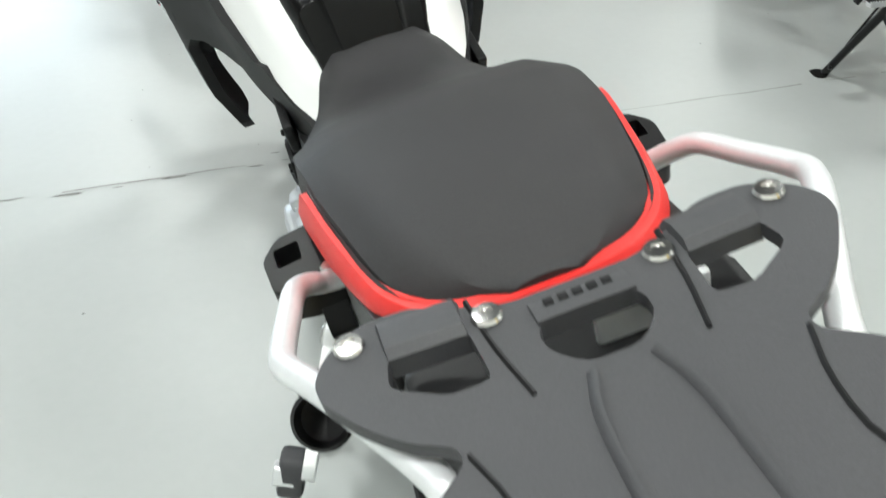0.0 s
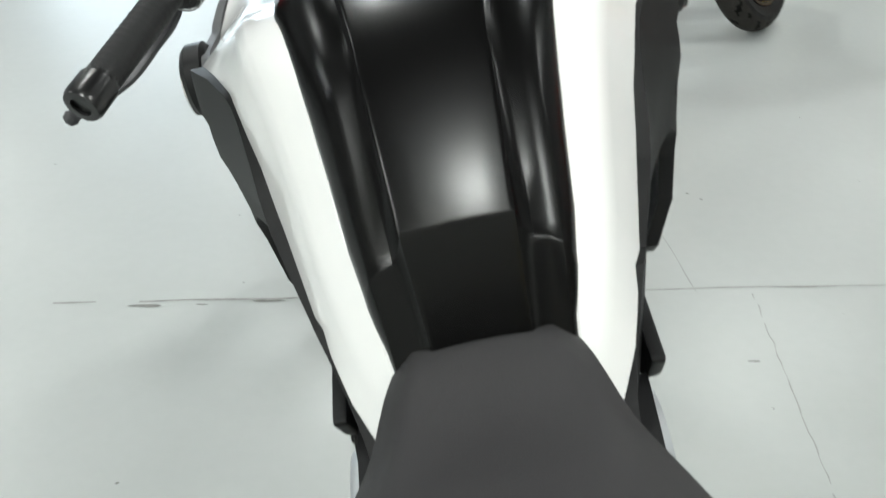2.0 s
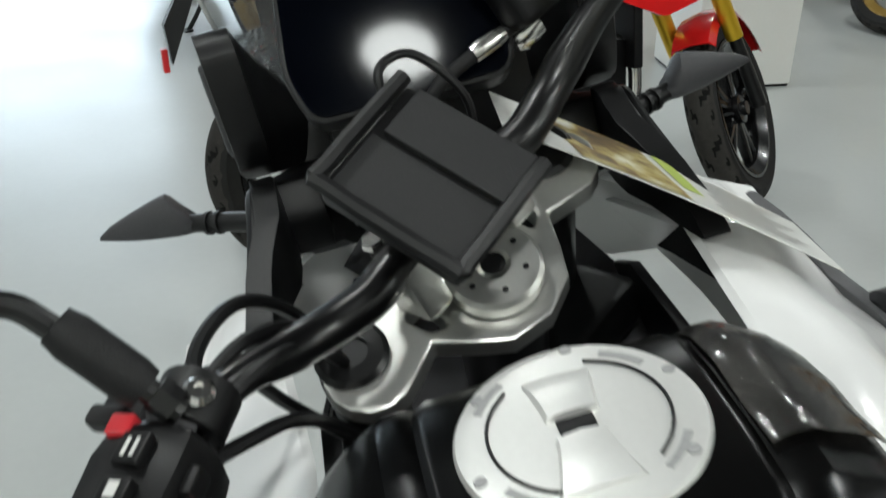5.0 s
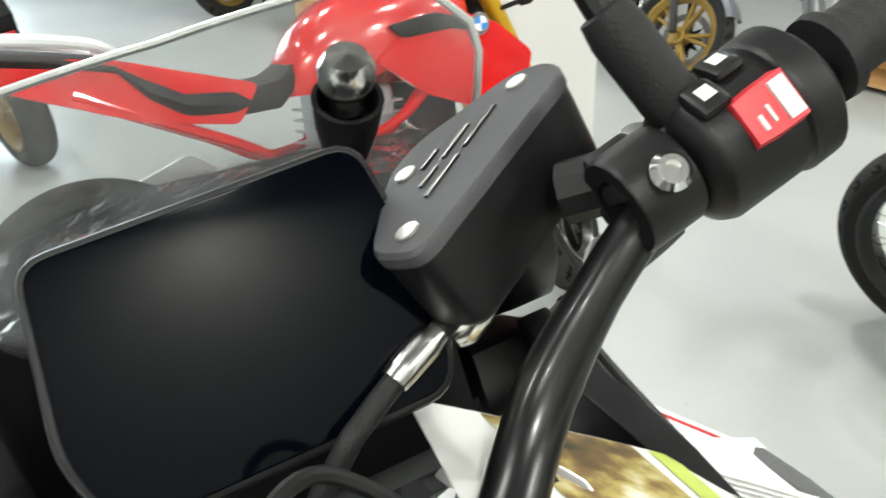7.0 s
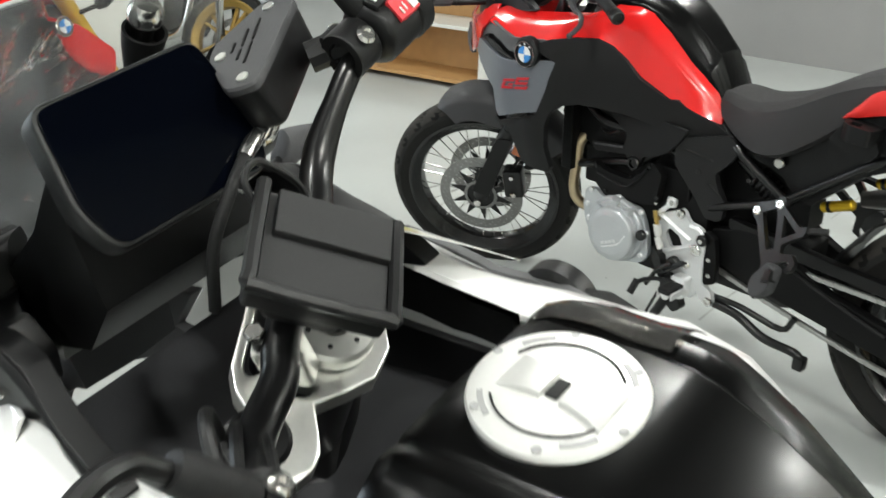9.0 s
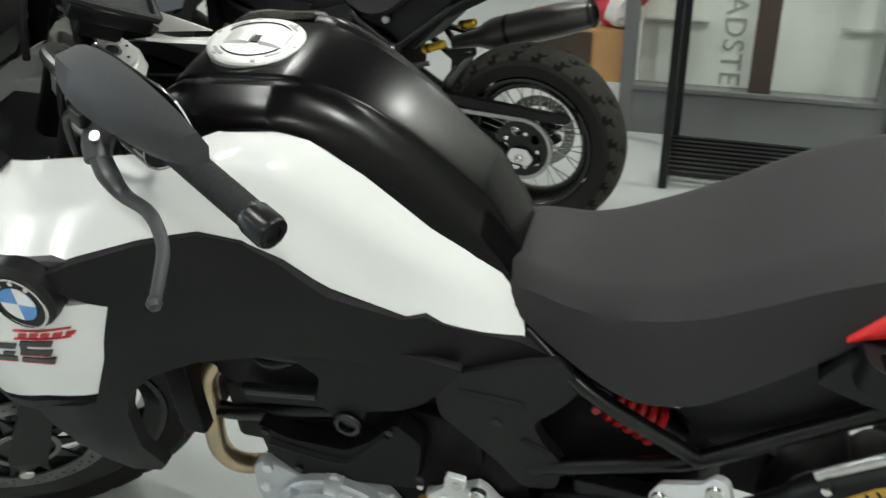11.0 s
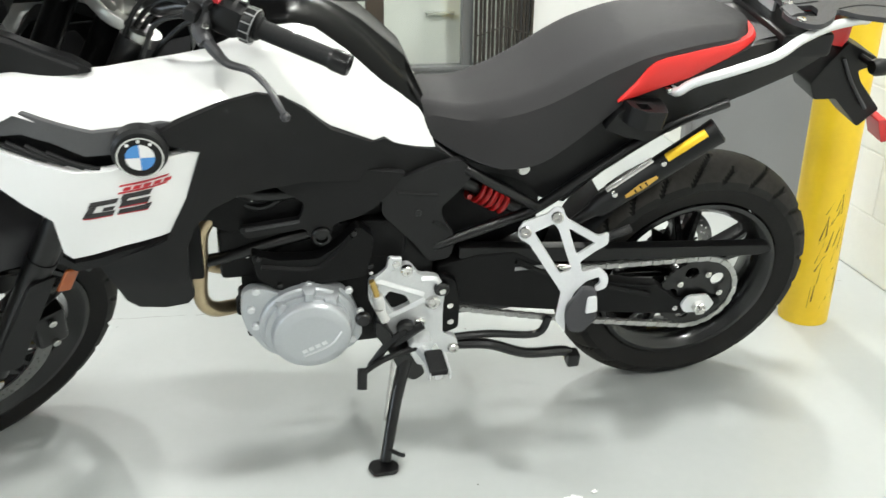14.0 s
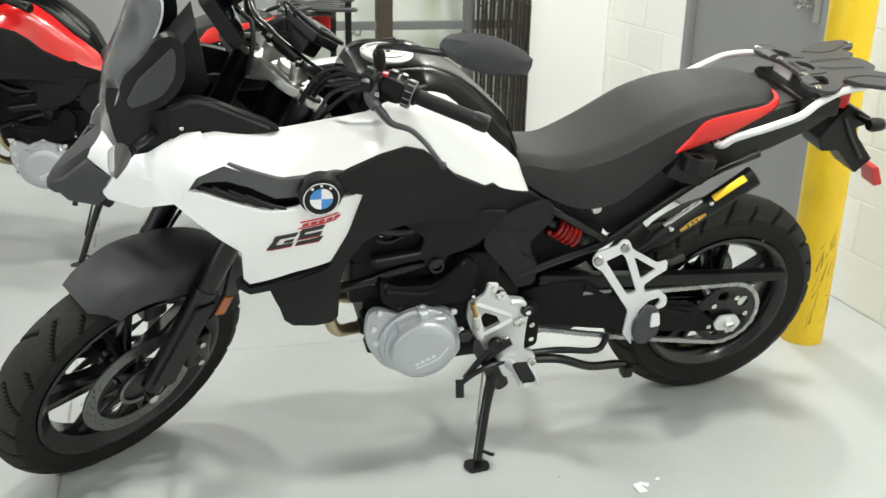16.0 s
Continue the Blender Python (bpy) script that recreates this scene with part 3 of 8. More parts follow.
def rim_bm(rim, half):
    h = half * 0.82
    return lathe([(rim - 0.002, -h), (rim + 0.008, -h), (rim + 0.009, -h + 0.006), (rim - 0.002, -h + 0.012), (rim - 0.022, -h * 0.5), (rim - 0.026, 0), (rim - 0.022, h * 0.5),
                  (rim - 0.002, h - 0.012), (rim + 0.009, h - 0.006), (rim + 0.008, h), (rim - 0.002, h), (rim - 0.014, h - 0.01), (rim - 0.032, h * 0.5), (rim - 0.036, 0), (rim - 0.032, -h * 0.5), (rim - 0.014, -h + 0.01)],
                 72, (0, 0, 0), (1, 0, 0), closed=True)


def cast_spoke(r0, r1, ang0, ang1, w0, w1, d0, d1):
    secs = []
    for k in range(6):
        t = k / 5
        r = r0 + (r1 - r0) * t
        a = ang0 + (ang1 - ang0) * t
        w, d = (w0 + (w1 - w0) * t) / 2, (d0 + (d1 - d0) * t) / 2
        c = Vector((0, math.cos(a) * r, math.sin(a) * r))
        side = Vector((0, -math.sin(a), math.cos(a)))
        secs.append([c + Vector((x * d, 0, 0)) + side * (y * w) for x, y in ((-1, -0.55), (-0.7, -1), (0.7, -1), (1, -0.55), (1, 0.55), (0.7, 1), (-0.7, 1), (-1, 0.55))])
    return loft(secs)


def hole_ring(r, n, size, shift=0.0):
    return [[(r * math.cos(a) + size * math.cos(b), r * math.sin(a) + size * math.sin(b)) for b in [2 * math.pi * j / 6 for j in range(6)]] for a in [2 * math.pi * (k + shift) / n for k in range(n)]]


def brake_disc_bm(r1, r0, u, thick=0.0045, n=24):
    circ = lambda r, s: [(r * math.cos(2 * math.pi * k / s), r * math.sin(2 * math.pi * k / s)) for k in range(s)]
    holes = [circ(r0, 40)] + hole_ring(r1 - 0.011, n, 0.0032) + hole_ring((r1 + r0) / 2, n, 0.0032, 0.5) + hole_ring(r0 + 0.010, n, 0.0030, 0.15)
    return plate(circ(r1, 64), thick, (u, 0, 0), (0, 1, 0), (0, 0, 1), holes=holes, bevel=0)


def wheel(name, parent, centre, R, rim, half, spoked, m, discs=(), disc_r=0.15, knobs="road", rim_mat=None, detail=True):
    """A wheel as a part: tyre, rim, hub, spokes and brake discs below it. m: the steering turn."""
    rim_mat = rim_mat or M_RIM
    mm = m @ Matrix.Translation(centre)
    w = part(name, rim_bm(rim, half), rim_mat, parent, "", m=mm)
    part("tyre", tyre_bm(R, rim, half, 288 if detail else 120, knobs), M_RUBBER, w, "black road tyre with moulded grooves" if knobs == "road" else "black tyre with tread blocks", 32, mm)
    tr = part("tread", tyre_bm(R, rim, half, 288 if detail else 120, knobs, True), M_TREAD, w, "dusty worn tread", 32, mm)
    # second slot: tread rubber darkened as groove shade
    tr.data.materials.append(M_HOLLOWSHADE)
    part("hub", lathe([(0, -half * 1.0), (0.022, -half * 1.0), (0.024, -half * 0.75), (0.045, -half * 0.7), (0.047, -half * 0.4), (0.034, -half * 0.3), (0.034, half * 0.3), (0.047, half * 0.4), (0.045, half * 0.7), (0.024, half * 0.75), (0.022, half), (0, half)], 32), rim_mat, w, m=mm)
    if spoked:
        wires = []
        for k in range(36):
            a = 2 * math.pi * k / 36
            s = 1 if k % 2 else -1
            b = a + (0.55 if (k // 2) % 2 else -0.55)
            wires.append(tube([(s * half * 0.42, 0.045 * math.cos(b), 0.045 * math.sin(b)), (s * half * 0.1, (rim - 0.03) * math.cos(a), (rim - 0.03) * math.sin(a))], 0.0021, 5, 1))
        part("wire_spokes", merge(*wires), M_CHROME, w, "thin bright steel wire spokes", m=mm)
    else:
        for k in range(5):
            a = 2 * math.pi * k / 5 + 0.2
            for d in (-1, 1):
                part("spoke", cast_spoke(0.038, rim - 0.024, a + d * 0.12, a + d * 0.17, 0.026, 0.019, half * 0.75, half * 0.55), rim_mat, w, m=mm)
    for u in discs:
        part("brake_disc", brake_disc_bm(disc_r, disc_r - 0.036, u), M_DISC, w, "drilled steel brake disc", m=mm)
        part("sensor_ring", lathe([(0.050, 0), (0.060, 0), (0.060, 0.002), (0.050, 0.002)], 40, (u + (0.007 if u < 0 else -0.007) * -1, 0, 0), (1, 0, 0), closed=True), M_DISC, w, "slotted sensor ring", m=mm)
        part("disc_carrier", plate([((0.052 + (disc_r - 0.088) * (k % 2)) * math.cos(2 * math.pi * k / 20), (0.052 + (disc_r - 0.088) * (k % 2)) * math.sin(2 * math.pi * k / 20)) for k in range(20)], 0.006, (u - 0.001, 0, 0)), M_BLACKMETAL, w, m=mm)
    return w

# ---- the adventure motorcycle; x to its right, y ahead, z up, upright; it stands leaning on its side stand ----
STEM = Vector((0, 1.218, 1.056))
STEER_AXIS = Vector((0, -math.sin(radians(27)), math.cos(radians(27))))


def steering(deg):
    return Matrix.Translation(STEM) @ Matrix.Rotation(radians(deg), 4, STEER_AXIS) @ Matrix.Translation(-STEM)


def seat_section(v, top, a, bu, bw, n=9):
    """Half of a seat's cross-section from the crown to the lower edge, mirrored into a ring."""
    half = []
    for k in range(n):
        t = k / (n - 1)
        half.append((a * t, top - 0.010 * t ** 2 - 0.014 * max(0, t - 0.75) / 0.25))
    edge = half[-1]
    for t in (0.12, 0.3, 0.55, 0.8, 1.0):
        x = edge[0] + (bu - edge[0]) * (t ** 0.7)
        half.append((x, edge[1] + (bw - edge[1]) * t - (0.004 if t < 0.2 else 0)))
    half += [(bu - 0.02, bw - 0.012), (bu * 0.4, bw - 0.014)]
    return [(-x, v, z) for x, z in half[::-1]] + [(x, v, z) for x, z in half[1:]]


SEAT = [(0.704, 0.843, 0.064, 0.072, 0.832), (0.693, 0.853, 0.075, 0.083, 0.812), (0.660, 0.853, 0.086, 0.095, 0.779), (0.60, 0.846, 0.101, 0.119, 0.748), (0.53, 0.860, 0.121, 0.149, 0.735),
        (0.46, 0.887, 0.134, 0.156, 0.748), (0.40, 0.920, 0.139, 0.152, 0.785), (0.35, 0.948, 0.140, 0.149, 0.825), (0.30, 0.969, 0.138, 0.147, 0.872), (0.26, 0.982, 0.134, 0.141, 0.926),
        (0.20, 0.993, 0.128, 0.134, 0.948), (0.13, 0.999, 0.116, 0.122, 0.962), (0.08, 1.000, 0.106, 0.111, 0.970), (0.045, 0.997, 0.092, 0.097, 0.975), (0.018, 0.990, 0.064, 0.070, 0.977), (0.003, 0.985, 0.034, 0.040, 0.977)]


def seat_parts(bike):
    secs = [seat_section(*s) for s in SEAT]
    secs = [list(r) for r in zip(*[smooth_path([q[i] for q in secs], 3) for i in range(len(secs[0]))])]
    part("seat", loft(secs), M_SEAT, bike, "dark grey textured vinyl seat", 34)
    # red band below the passenger seat
    pts = [(0.1485, 0.316, 0.873, 0.877), (0.1475, 0.283, 0.881, 0.912), (0.144, 0.245, 0.892, 0.950), (0.133, 0.165, 0.911, 0.963), (0.119, 0.092, 0.934, 0.969), (0.108, 0.052, 0.943, 0.973), (0.086, 0.020, 0.948, 0.976), (0.052, 0.002, 0.951, 0.978), (0.0, -0.003, 0.952, 0.978)]
    pts = [(-u, v, a, b) for u, v, a, b in pts] + [(u, v, a, b) for u, v, a, b in pts[-2::-1]]
    secs = []
    for u, v, a, b in pts:
        out = Vector((u, (v - 0.2) * 0.7 if v < 0.2 else 0, 0))
        out = out.normalized() if out.length > 1e-6 else Vector((0, -1, 0))
        p = Vector((u, v, 0))
        secs.append([p + out * o + Vector((0, 0, z)) for o, z in ((-0.012, b), (-0.002, b), (0.004, b - 0.3 * (b - a)), (0.004, a + 0.25 * (b - a)), (0.0, a), (-0.012, a))])
    secs = [list(r) for r in zip(*[smooth_path([q[i] for q in secs], 3) for i in range(len(secs[0]))])]
    part("seat_band", loft(secs), M_SEATRED, bike, "bright red vinyl band round the rear seat", 50)


def tank_section(v, top, ridge, au, aw):
    """Half of the tank cover's cross-section: a flat middle, then a raised horn beside the cap that steps down into a fading channel."""
    horn = min(1.0, max(0.0, (v - 0.82) / 0.15))
    horn = horn * horn * (3 - 2 * horn)
    fall = 0.020 * max(0.0, 1 - abs(v - 0.735) / 0.09)
    mix = lambda a, c: a * horn + c * (1 - horn)
    h = [(0, top), (ridge * 0.5, top - 0.0008), (ridge - 0.004, top - 0.002), (ridge, top - 0.004), (ridge + 0.003, top - mix(0.0055, 0.008) - fall * 0.5),
         (ridge + 0.011, top - mix(0.003, 0.012) - fall), (ridge + 0.022, top - mix(0.0035, 0.016) - fall), (ridge + 0.032, top - mix(0.010, 0.022) - fall)]
    e = h[-1]
    for t in (0.2, 0.45, 0.7, 0.9, 1.0):
        x = e[0] + max(au - e[0], 0.004) * math.sin(t * math.pi / 2)
        h.append((x, e[1] + (aw - e[1]) * t ** 1.15))
    h.append((au - 0.012, aw - 0.02))
    return [(-x, v, z) for x, z in h[::-1]] + [(x, v, z) for x, z in h[1:]]


TANK = [(0.668, 0.822, 0.040, 0.070, 0.765), (0.680, 0.852, 0.041, 0.074, 0.780), (0.698, 0.893, 0.043, 0.080, 0.832), (0.714, 0.926, 0.045, 0.085, 0.858), (0.721, 0.940, 0.046, 0.087, 0.866), (0.724, 0.9435, 0.0465, 0.088, 0.869), (0.735, 0.954, 0.047, 0.090, 0.878), (0.76, 0.978, 0.049, 0.096, 0.897), (0.81, 1.022, 0.053, 0.103, 0.945),
        (0.85, 1.050, 0.057, 0.109, 0.990), (0.885, 1.069, 0.061, 0.115, 1.024), (0.915, 1.080, 0.065, 0.121, 1.040), (0.922, 1.0825, 0.066, 0.1225, 1.043), (0.928, 1.0840, 0.067, 0.124, 1.045), (0.933, 1.0850, 0.0675, 0.1255, 1.047), (0.938, 1.0858, 0.068, 0.127, 1.048), (0.944, 1.0865, 0.069, 0.129, 1.049), (0.950, 1.087, 0.0695, 0.130, 1.049), (0.98, 1.0865, 0.071, 0.133, 1.046), (1.03, 1.084, 0.072, 0.139, 1.03),
        (1.065, 1.080, 0.072, 0.143, 1.014), (1.085, 1.070, 0.070, 0.145, 1.006), (1.097, 1.050, 0.066, 0.141, 1.0)]


def tank_parts(bike):
    part("tank_cover", loft([tank_section(*s) for s in TANK]), M_TANK, bike, "satin black tank cover", 28)
    # clear protective film left on the shoulder beside the cap
    film = bmesh.new()
    rows = []
    for k in range(8):
        v = 0.968 + 0.016 * k
        sec = tank_section(v, *[interp(v, [(t[0], t[j]) for t in TANK]) for j in (1, 2, 3, 4)])
        half = [q for q in sec if q[0] > 0]
        rows.append([film.verts.new((x + 0.0015, y, z + 0.0035 + 0.0015 * math.sin(5.0 * k + 9 * x))) for x, y, z in half[3:10]])
    for a, b in zip(rows, rows[1:]):
        for j in range(len(a) - 1):
            film.faces.new((a[j], a[j + 1], b[j + 1], b[j]))
    got = bmesh.ops.extrude_face_region(film, geom=film.faces[:])
    bmesh.ops.translate(film, vec=(0, 0, 0.0006), verts=[g for g in got["geom"] if isinstance(g, bmesh.types.BMVert)])
    part("protective_film", film, M_FILM, bike, "clear protective film", 60)
    # filler cap on the upper face
    c, ax = Vector((0.001, 1.008, 1.0855)), Vector((0, -0.035, 1)).normalized()
    cap = part("filler_cap", lathe([(0, -0.006), (0.0585, -0.006), (0.0600, 0.002), (0.0585, 0.0045), (0.051, 0.006), (0.0, 0.006)], 48, c, ax), M_CAP, bike, "round silver alloy filler cap")
    for k in range(6):
        a = radians(60 * k + 20)
        part("cap_screw", disc(0.0034, 0.0012, c + Vector((0.0540 * math.cos(a), 0.0540 * math.sin(a), 0.0052 + 0.002 * math.sin(a))), ax, 10, 0.0004), M_DECALGREY, cap)
    part("cap_groove", merge(*[tube([c + Vector((0.043 * math.cos(radians(t)), 0.043 * math.sin(radians(t)), 0.0068 + 0.0015 * math.sin(radians(t)))) for t in range(s, s + 121, 15)], 0.0009, 5, 2) for s in (-50, 130)]), M_BLACKPLASTIC, cap)
    for a0 in (38, 128, 218, 308):
        # raised caution marks round the rim
        bits = []
        for j in range(4):
            a = radians(a0 + 6.5 * j)
            b = box(-0.0020, 0.0020, -0.0032, 0.0032, 0, 0.0010)
            bmesh.ops.transform(b, matrix=Matrix.Translation(c + Vector((0.0495 * math.cos(a), 0.0495 * math.sin(a), 0.0055 + 0.0017 * math.sin(a)))) @ Matrix.Rotation(a, 4, "Z"), verts=b.verts)
            bits.append(b)
        part("cap_mark", merge(*bits), M_DECALGREY, cap)
    part("cap_flap", loft([[(-h, c.y + v, c.z + 0.005), (h, c.y + v, c.z + 0.005), (h - 0.002, c.y + v, c.z + z), (0, c.y + v, c.z + z + 0.0012), (-h + 0.002, c.y + v, c.z + z)] for v, h, z in ((-0.042, 0.020, 0.0058), (-0.032, 0.017, 0.0088), (-0.016, 0.0135, 0.0096), (-0.009, 0.013, 0.0092))]), M_CAP, cap)
    part("cap_lever", loft([[(-h, c.y + v, c.z + 0.006), (h, c.y + v, c.z + 0.006), (h - 0.002, c.y + v, c.z + z), (0, c.y + v, c.z + z + 0.001), (-h + 0.002, c.y + v, c.z + z)] for v, h, z in ((0.005, 0.0135, 0.0098), (0.014, 0.0145, 0.0108), (0.026, 0.0165, 0.0100), (0.036, 0.019, 0.0072))]), M_CAP, cap)
    part("keyhole", box(-0.009, 0.009, c.y - 0.006, c.y + 0.004, c.z + 0.006, c.z + 0.0078, 0.001), M_BLACKPLASTIC, cap)


def side_u(v, w):
    """Half-width of the black side panel."""
    u = interp(v, [(0.60, 0.112), (0.67, 0.118), (0.71, 0.128), (0.80, 0.155), (0.88, 0.177), (0.93, 0.188), (1.0, 0.212), (1.07, 0.245), (1.13, 0.276), (1.2, 0.290), (1.3, 0.275), (1.4, 0.24)])
    bow = max(0.0, 1 - ((w - 0.875) / 0.075) ** 2) * interp(v, [(0.66, 0.004), (0.85, 0.008), (1.0, 0.012), (1.1, 0.008), (1.2, 0.006)])
    return u + bow - 0.10 * max(0, 0.80 - w) - 0.25 * max(0, 0.62 - w)


SIDE = [(1.19, 0.925), (1.135, 0.946), (1.07, 0.958), (1.01, 0.960), (0.965, 0.944), (0.925, 0.913), (0.88, 0.866), (0.80, 0.820), (0.775, 0.822), (0.755, 0.806), (0.71, 0.784), (0.668, 0.770), (0.632, 0.748), (0.70, 0.716), (0.76, 0.720),
        (0.84, 0.738), (0.92, 0.756), (0.985, 0.762), (1.05, 0.768), (1.10, 0.758), (1.132, 0.730), (1.148, 0.690), (1.152, 0.620), (1.148, 0.552), (1.162, 0.534), (1.250, 0.536), (1.270, 0.556), (1.282, 0.60), (1.305, 0.66), (1.18, 0.715), (1.14, 0.80), (1.11, 0.885)]


def shroud_u(v, w):
    u = interp(v, [(1.05, 0.252), (1.12, 0.273), (1.2, 0.291), (1.3, 0.290), (1.36, 0.277), (1.45, 0.241), (1.55, 0.18)])
    return u - 0.17 * max(0, 0.80 - w)


SHROUD = [(1.545, 0.905), (1.42, 0.893), (1.315, 0.868), (1.262, 0.868), (1.20, 0.880), (1.115, 0.890), (1.10, 0.880), (1.135, 0.80), (1.172, 0.728), (1.26, 0.706), (1.345, 0.676), (1.358, 0.69), (1.362, 0.765), (1.40, 0.79), (1.47, 0.845)]
FIN = [(1.470, 0.888), (1.452, 0.906), (1.427, 0.939), (1.405, 0.956), (1.378, 0.964), (1.319, 0.946), (1.274, 0.933), (1.239, 0.936), (1.17, 0.942), (1.118, 0.940), (1.109, 0.913), (1.157, 0.900), (1.24, 0.892), (1.291, 0.890), (1.342, 0.915), (1.385, 0.924), (1.428, 0.914), (1.455, 0.892)]
GRILLE = [(1.462, 0.884), (1.430, 0.920), (1.385, 0.930), (1.342, 0.922), (1.291, 0.898), (1.235, 0.898), (1.235, 0.850), (1.315, 0.852), (1.377, 0.872), (1.437, 0.880)]
WHITE_ROWS = [((-0.102, 0.665, 0.768), (-0.075, 0.672, 0.800), 0.001), ((-0.124, 0.71, 0.786), (-0.081, 0.697, 0.846), 0.006), ((-0.140, 0.758, 0.806), (-0.090, 0.735, 0.882), 0.010), ((-0.152, 0.80, 0.822), (-0.099, 0.775, 0.916), 0.012),
              ((-0.172, 0.88, 0.868), (-0.109, 0.845, 0.988), 0.014), ((-0.186, 0.93, 0.914), (-0.118, 0.90, 1.034), 0.016), ((-0.197, 0.965, 0.945), (-0.125, 0.94, 1.048), 0.020), ((-0.210, 1.01, 0.961), (-0.134, 1.00, 1.046), 0.022),
              ((-0.235, 1.07, 0.959), (-0.146, 1.085, 1.014), 0.022), ((-0.262, 1.135, 0.947), (-0.149, 1.14, 1.006), 0.018), ((-0.272, 1.19, 0.928), (-0.155, 1.19, 1.002), 0.014), ((-0.274, 1.25, 0.918), (-0.163, 1.25, 0.996), 0.012), ((-0.269, 1.31, 0.932), (-0.170, 1.32, 0.995), 0.011),
              ((-0.258, 1.39, 0.962), (-0.158, 1.40, 0.995), 0.011), ((-0.242, 1.44, 0.930), (-0.150, 1.445, 0.991), 0.010), ((-0.228, 1.47, 0.896), (-0.142, 1.48, 0.972), 0.008)]


def body_parts(bike, pal):
    for side in (1, -1):
        part("tank_panel", strip(WHITE_ROWS, 0.012, 8, 0.006, side, ridge=0.7), pal["upper"], bike, pal["upper_label"], 34)
        part("side_panel", panel(SIDE, side_u, 0.02, 0.03, -side), M_PANEL, bike, "textured black plastic side panel", 30)
        part("radiator_shroud", panel(SHROUD, shroud_u, 0.02, 0.03, -side, 0.004), pal["shroud"], bike, pal["shroud_label"], 30)
        part("shroud_edge", panel([(v, w - 0.012) for v, w in ((1.362, 0.690), (1.345, 0.674), (1.26, 0.704), (1.168, 0.728), (1.128, 0.80), (1.095, 0.885), (1.085, 0.885), (1.12, 0.79), (1.16, 0.71), (1.25, 0.685), (1.345, 0.655), (1.372, 0.672))], lambda v, w: shroud_u(v, w) - 0.002, 0.03, 0.03, -side, 0.002), M_PANEL, bike)
        duct = part("air_duct", panel(FIN, lambda v, w: shroud_u(v, w) - 0.014 if v > 1.2 else side_u(v, w) - 0.012 + (shroud_u(v, w) - 0.002 - side_u(v, w)) * max(0.0, (v - 1.105) / 0.095), 0.012, 0.03, -side), M_DUCT, bike, "mid grey ribbed air duct")
        part("duct_recess", panel(GRILLE, lambda v, w: shroud_u(v, w) - 0.034, 0.012, 0.03, -side, 0.0), M_ENGINE, duct, "dark recess of the air duct")
        for v, w, ln, dw in ((1.436, 0.906, 0.085, -0.022), (1.412, 0.908, 0.090, -0.030), (1.382, 0.906, 0.088, -0.034), (1.350, 0.898, 0.080, -0.030)):
            part("louvre", tube([(-side * (shroud_u(v, w) - 0.012), v, w), (-side * (shroud_u(v - ln / 2, w) - 0.010), v - ln / 2, w + dw * 0.55), (-side * (shroud_u(v - ln, w) - 0.010), v - ln, w + dw)], 0.0042, 6, 3, flat=0.6), M_BLACKPLASTIC, duct)
        # round badge on a black boss
        boss = part("badge", disc(0.045, -side * 0.032, (-side * 0.270, 1.203, 0.904), (1, 0, 0), 40, 0.006), M_BLACKPLASTIC, bike, "round badge in black, blue and white")
        x = -side * 0.3025
        part("badge_ring", lathe([(0.0345, 0), (0.0375, 0), (0.0375, -side * 0.002), (0.0345, -side * 0.002)], 40, (x, 1.203, 0.899), (1, 0, 0), closed=True), M_CHROME, boss)
        for q in range(4):
            fan = [(0, 0)] + [(0.0235 * math.cos(radians(90 * q + t)), 0.0235 * math.sin(radians(90 * q + t))) for t in range(0, 91, 10)]
            part("badge_quarter", plate(fan, 0.0016, (x - (side * 0.0016 if side > 0 else 0), 1.203, 0.899), bevel=0), M_BLUE if q % 2 == (0 if side > 0 else 1) else M_BADGEWHITE, boss)
        for q in (52, 90, 128):
            part("badge_mark", disc(0.0032, -side * 0.0012, (x, 1.203 + side * 0.0295 * math.cos(radians(q)), 0.899 + 0.0295 * math.sin(radians(q))), (1, 0, 0), 8, 0.0003), M_BADGEWHITE, boss)
        # lettering on the shroud as plain bars
        for outline, mt in pal["decals"]:
            part("decal", panel(outline, lambda v, w: shroud_u(v, w) + 0.0022, 0.003, 0.02, -side, 0.0), mt, bike)
    # beak: grey spine and side pieces, white nose panels above them
    secs = []
    for v, hw, zt, zb in ((1.58, 0.060, 0.965, 0.87), (1.62, 0.055, 0.945, 0.85), (1.66, 0.048, 0.916, 0.82), (1.70, 0.038, 0.882, 0.80), (1.73, 0.026, 0.846, 0.798), (1.746, 0.010, 0.820, 0.802)):
        secs.append([(-hw, v, zb), (-hw * 1.05, v, zb + 0.45 * (zt - zb)), (-hw * 0.8, v, zb + 0.85 * (zt - zb)), (0, v, zt), (hw * 0.8, v, zb + 0.85 * (zt - zb)), (hw * 1.05, v, zb + 0.45 * (zt - zb)), (hw, v, zb), (0, v, zb - 0.004)])
    part("beak_tip", loft(secs), M_GREYPLASTIC, bike, "grey plastic beak tip", 40)
    for s in (1, -1):
        grey = [(1.738, 0.822), (1.712, 0.838), (1.655, 0.900), (1.606, 0.880), (1.632, 0.836), (1.622, 0.823), (1.642, 0.796), (1.704, 0.787), (1.727, 0.804)]
        part("beak_side", panel(grey, lambda v, w: interp(v, [(1.60, 0.131), (1.65, 0.096), (1.70, 0.060), (1.74, 0.022)]) - 0.25 * max(0, 0.83 - w), 0.02, 0.03, -s, 0.003), M_GREYPLASTIC, bike, "grey plastic beak side", 20)
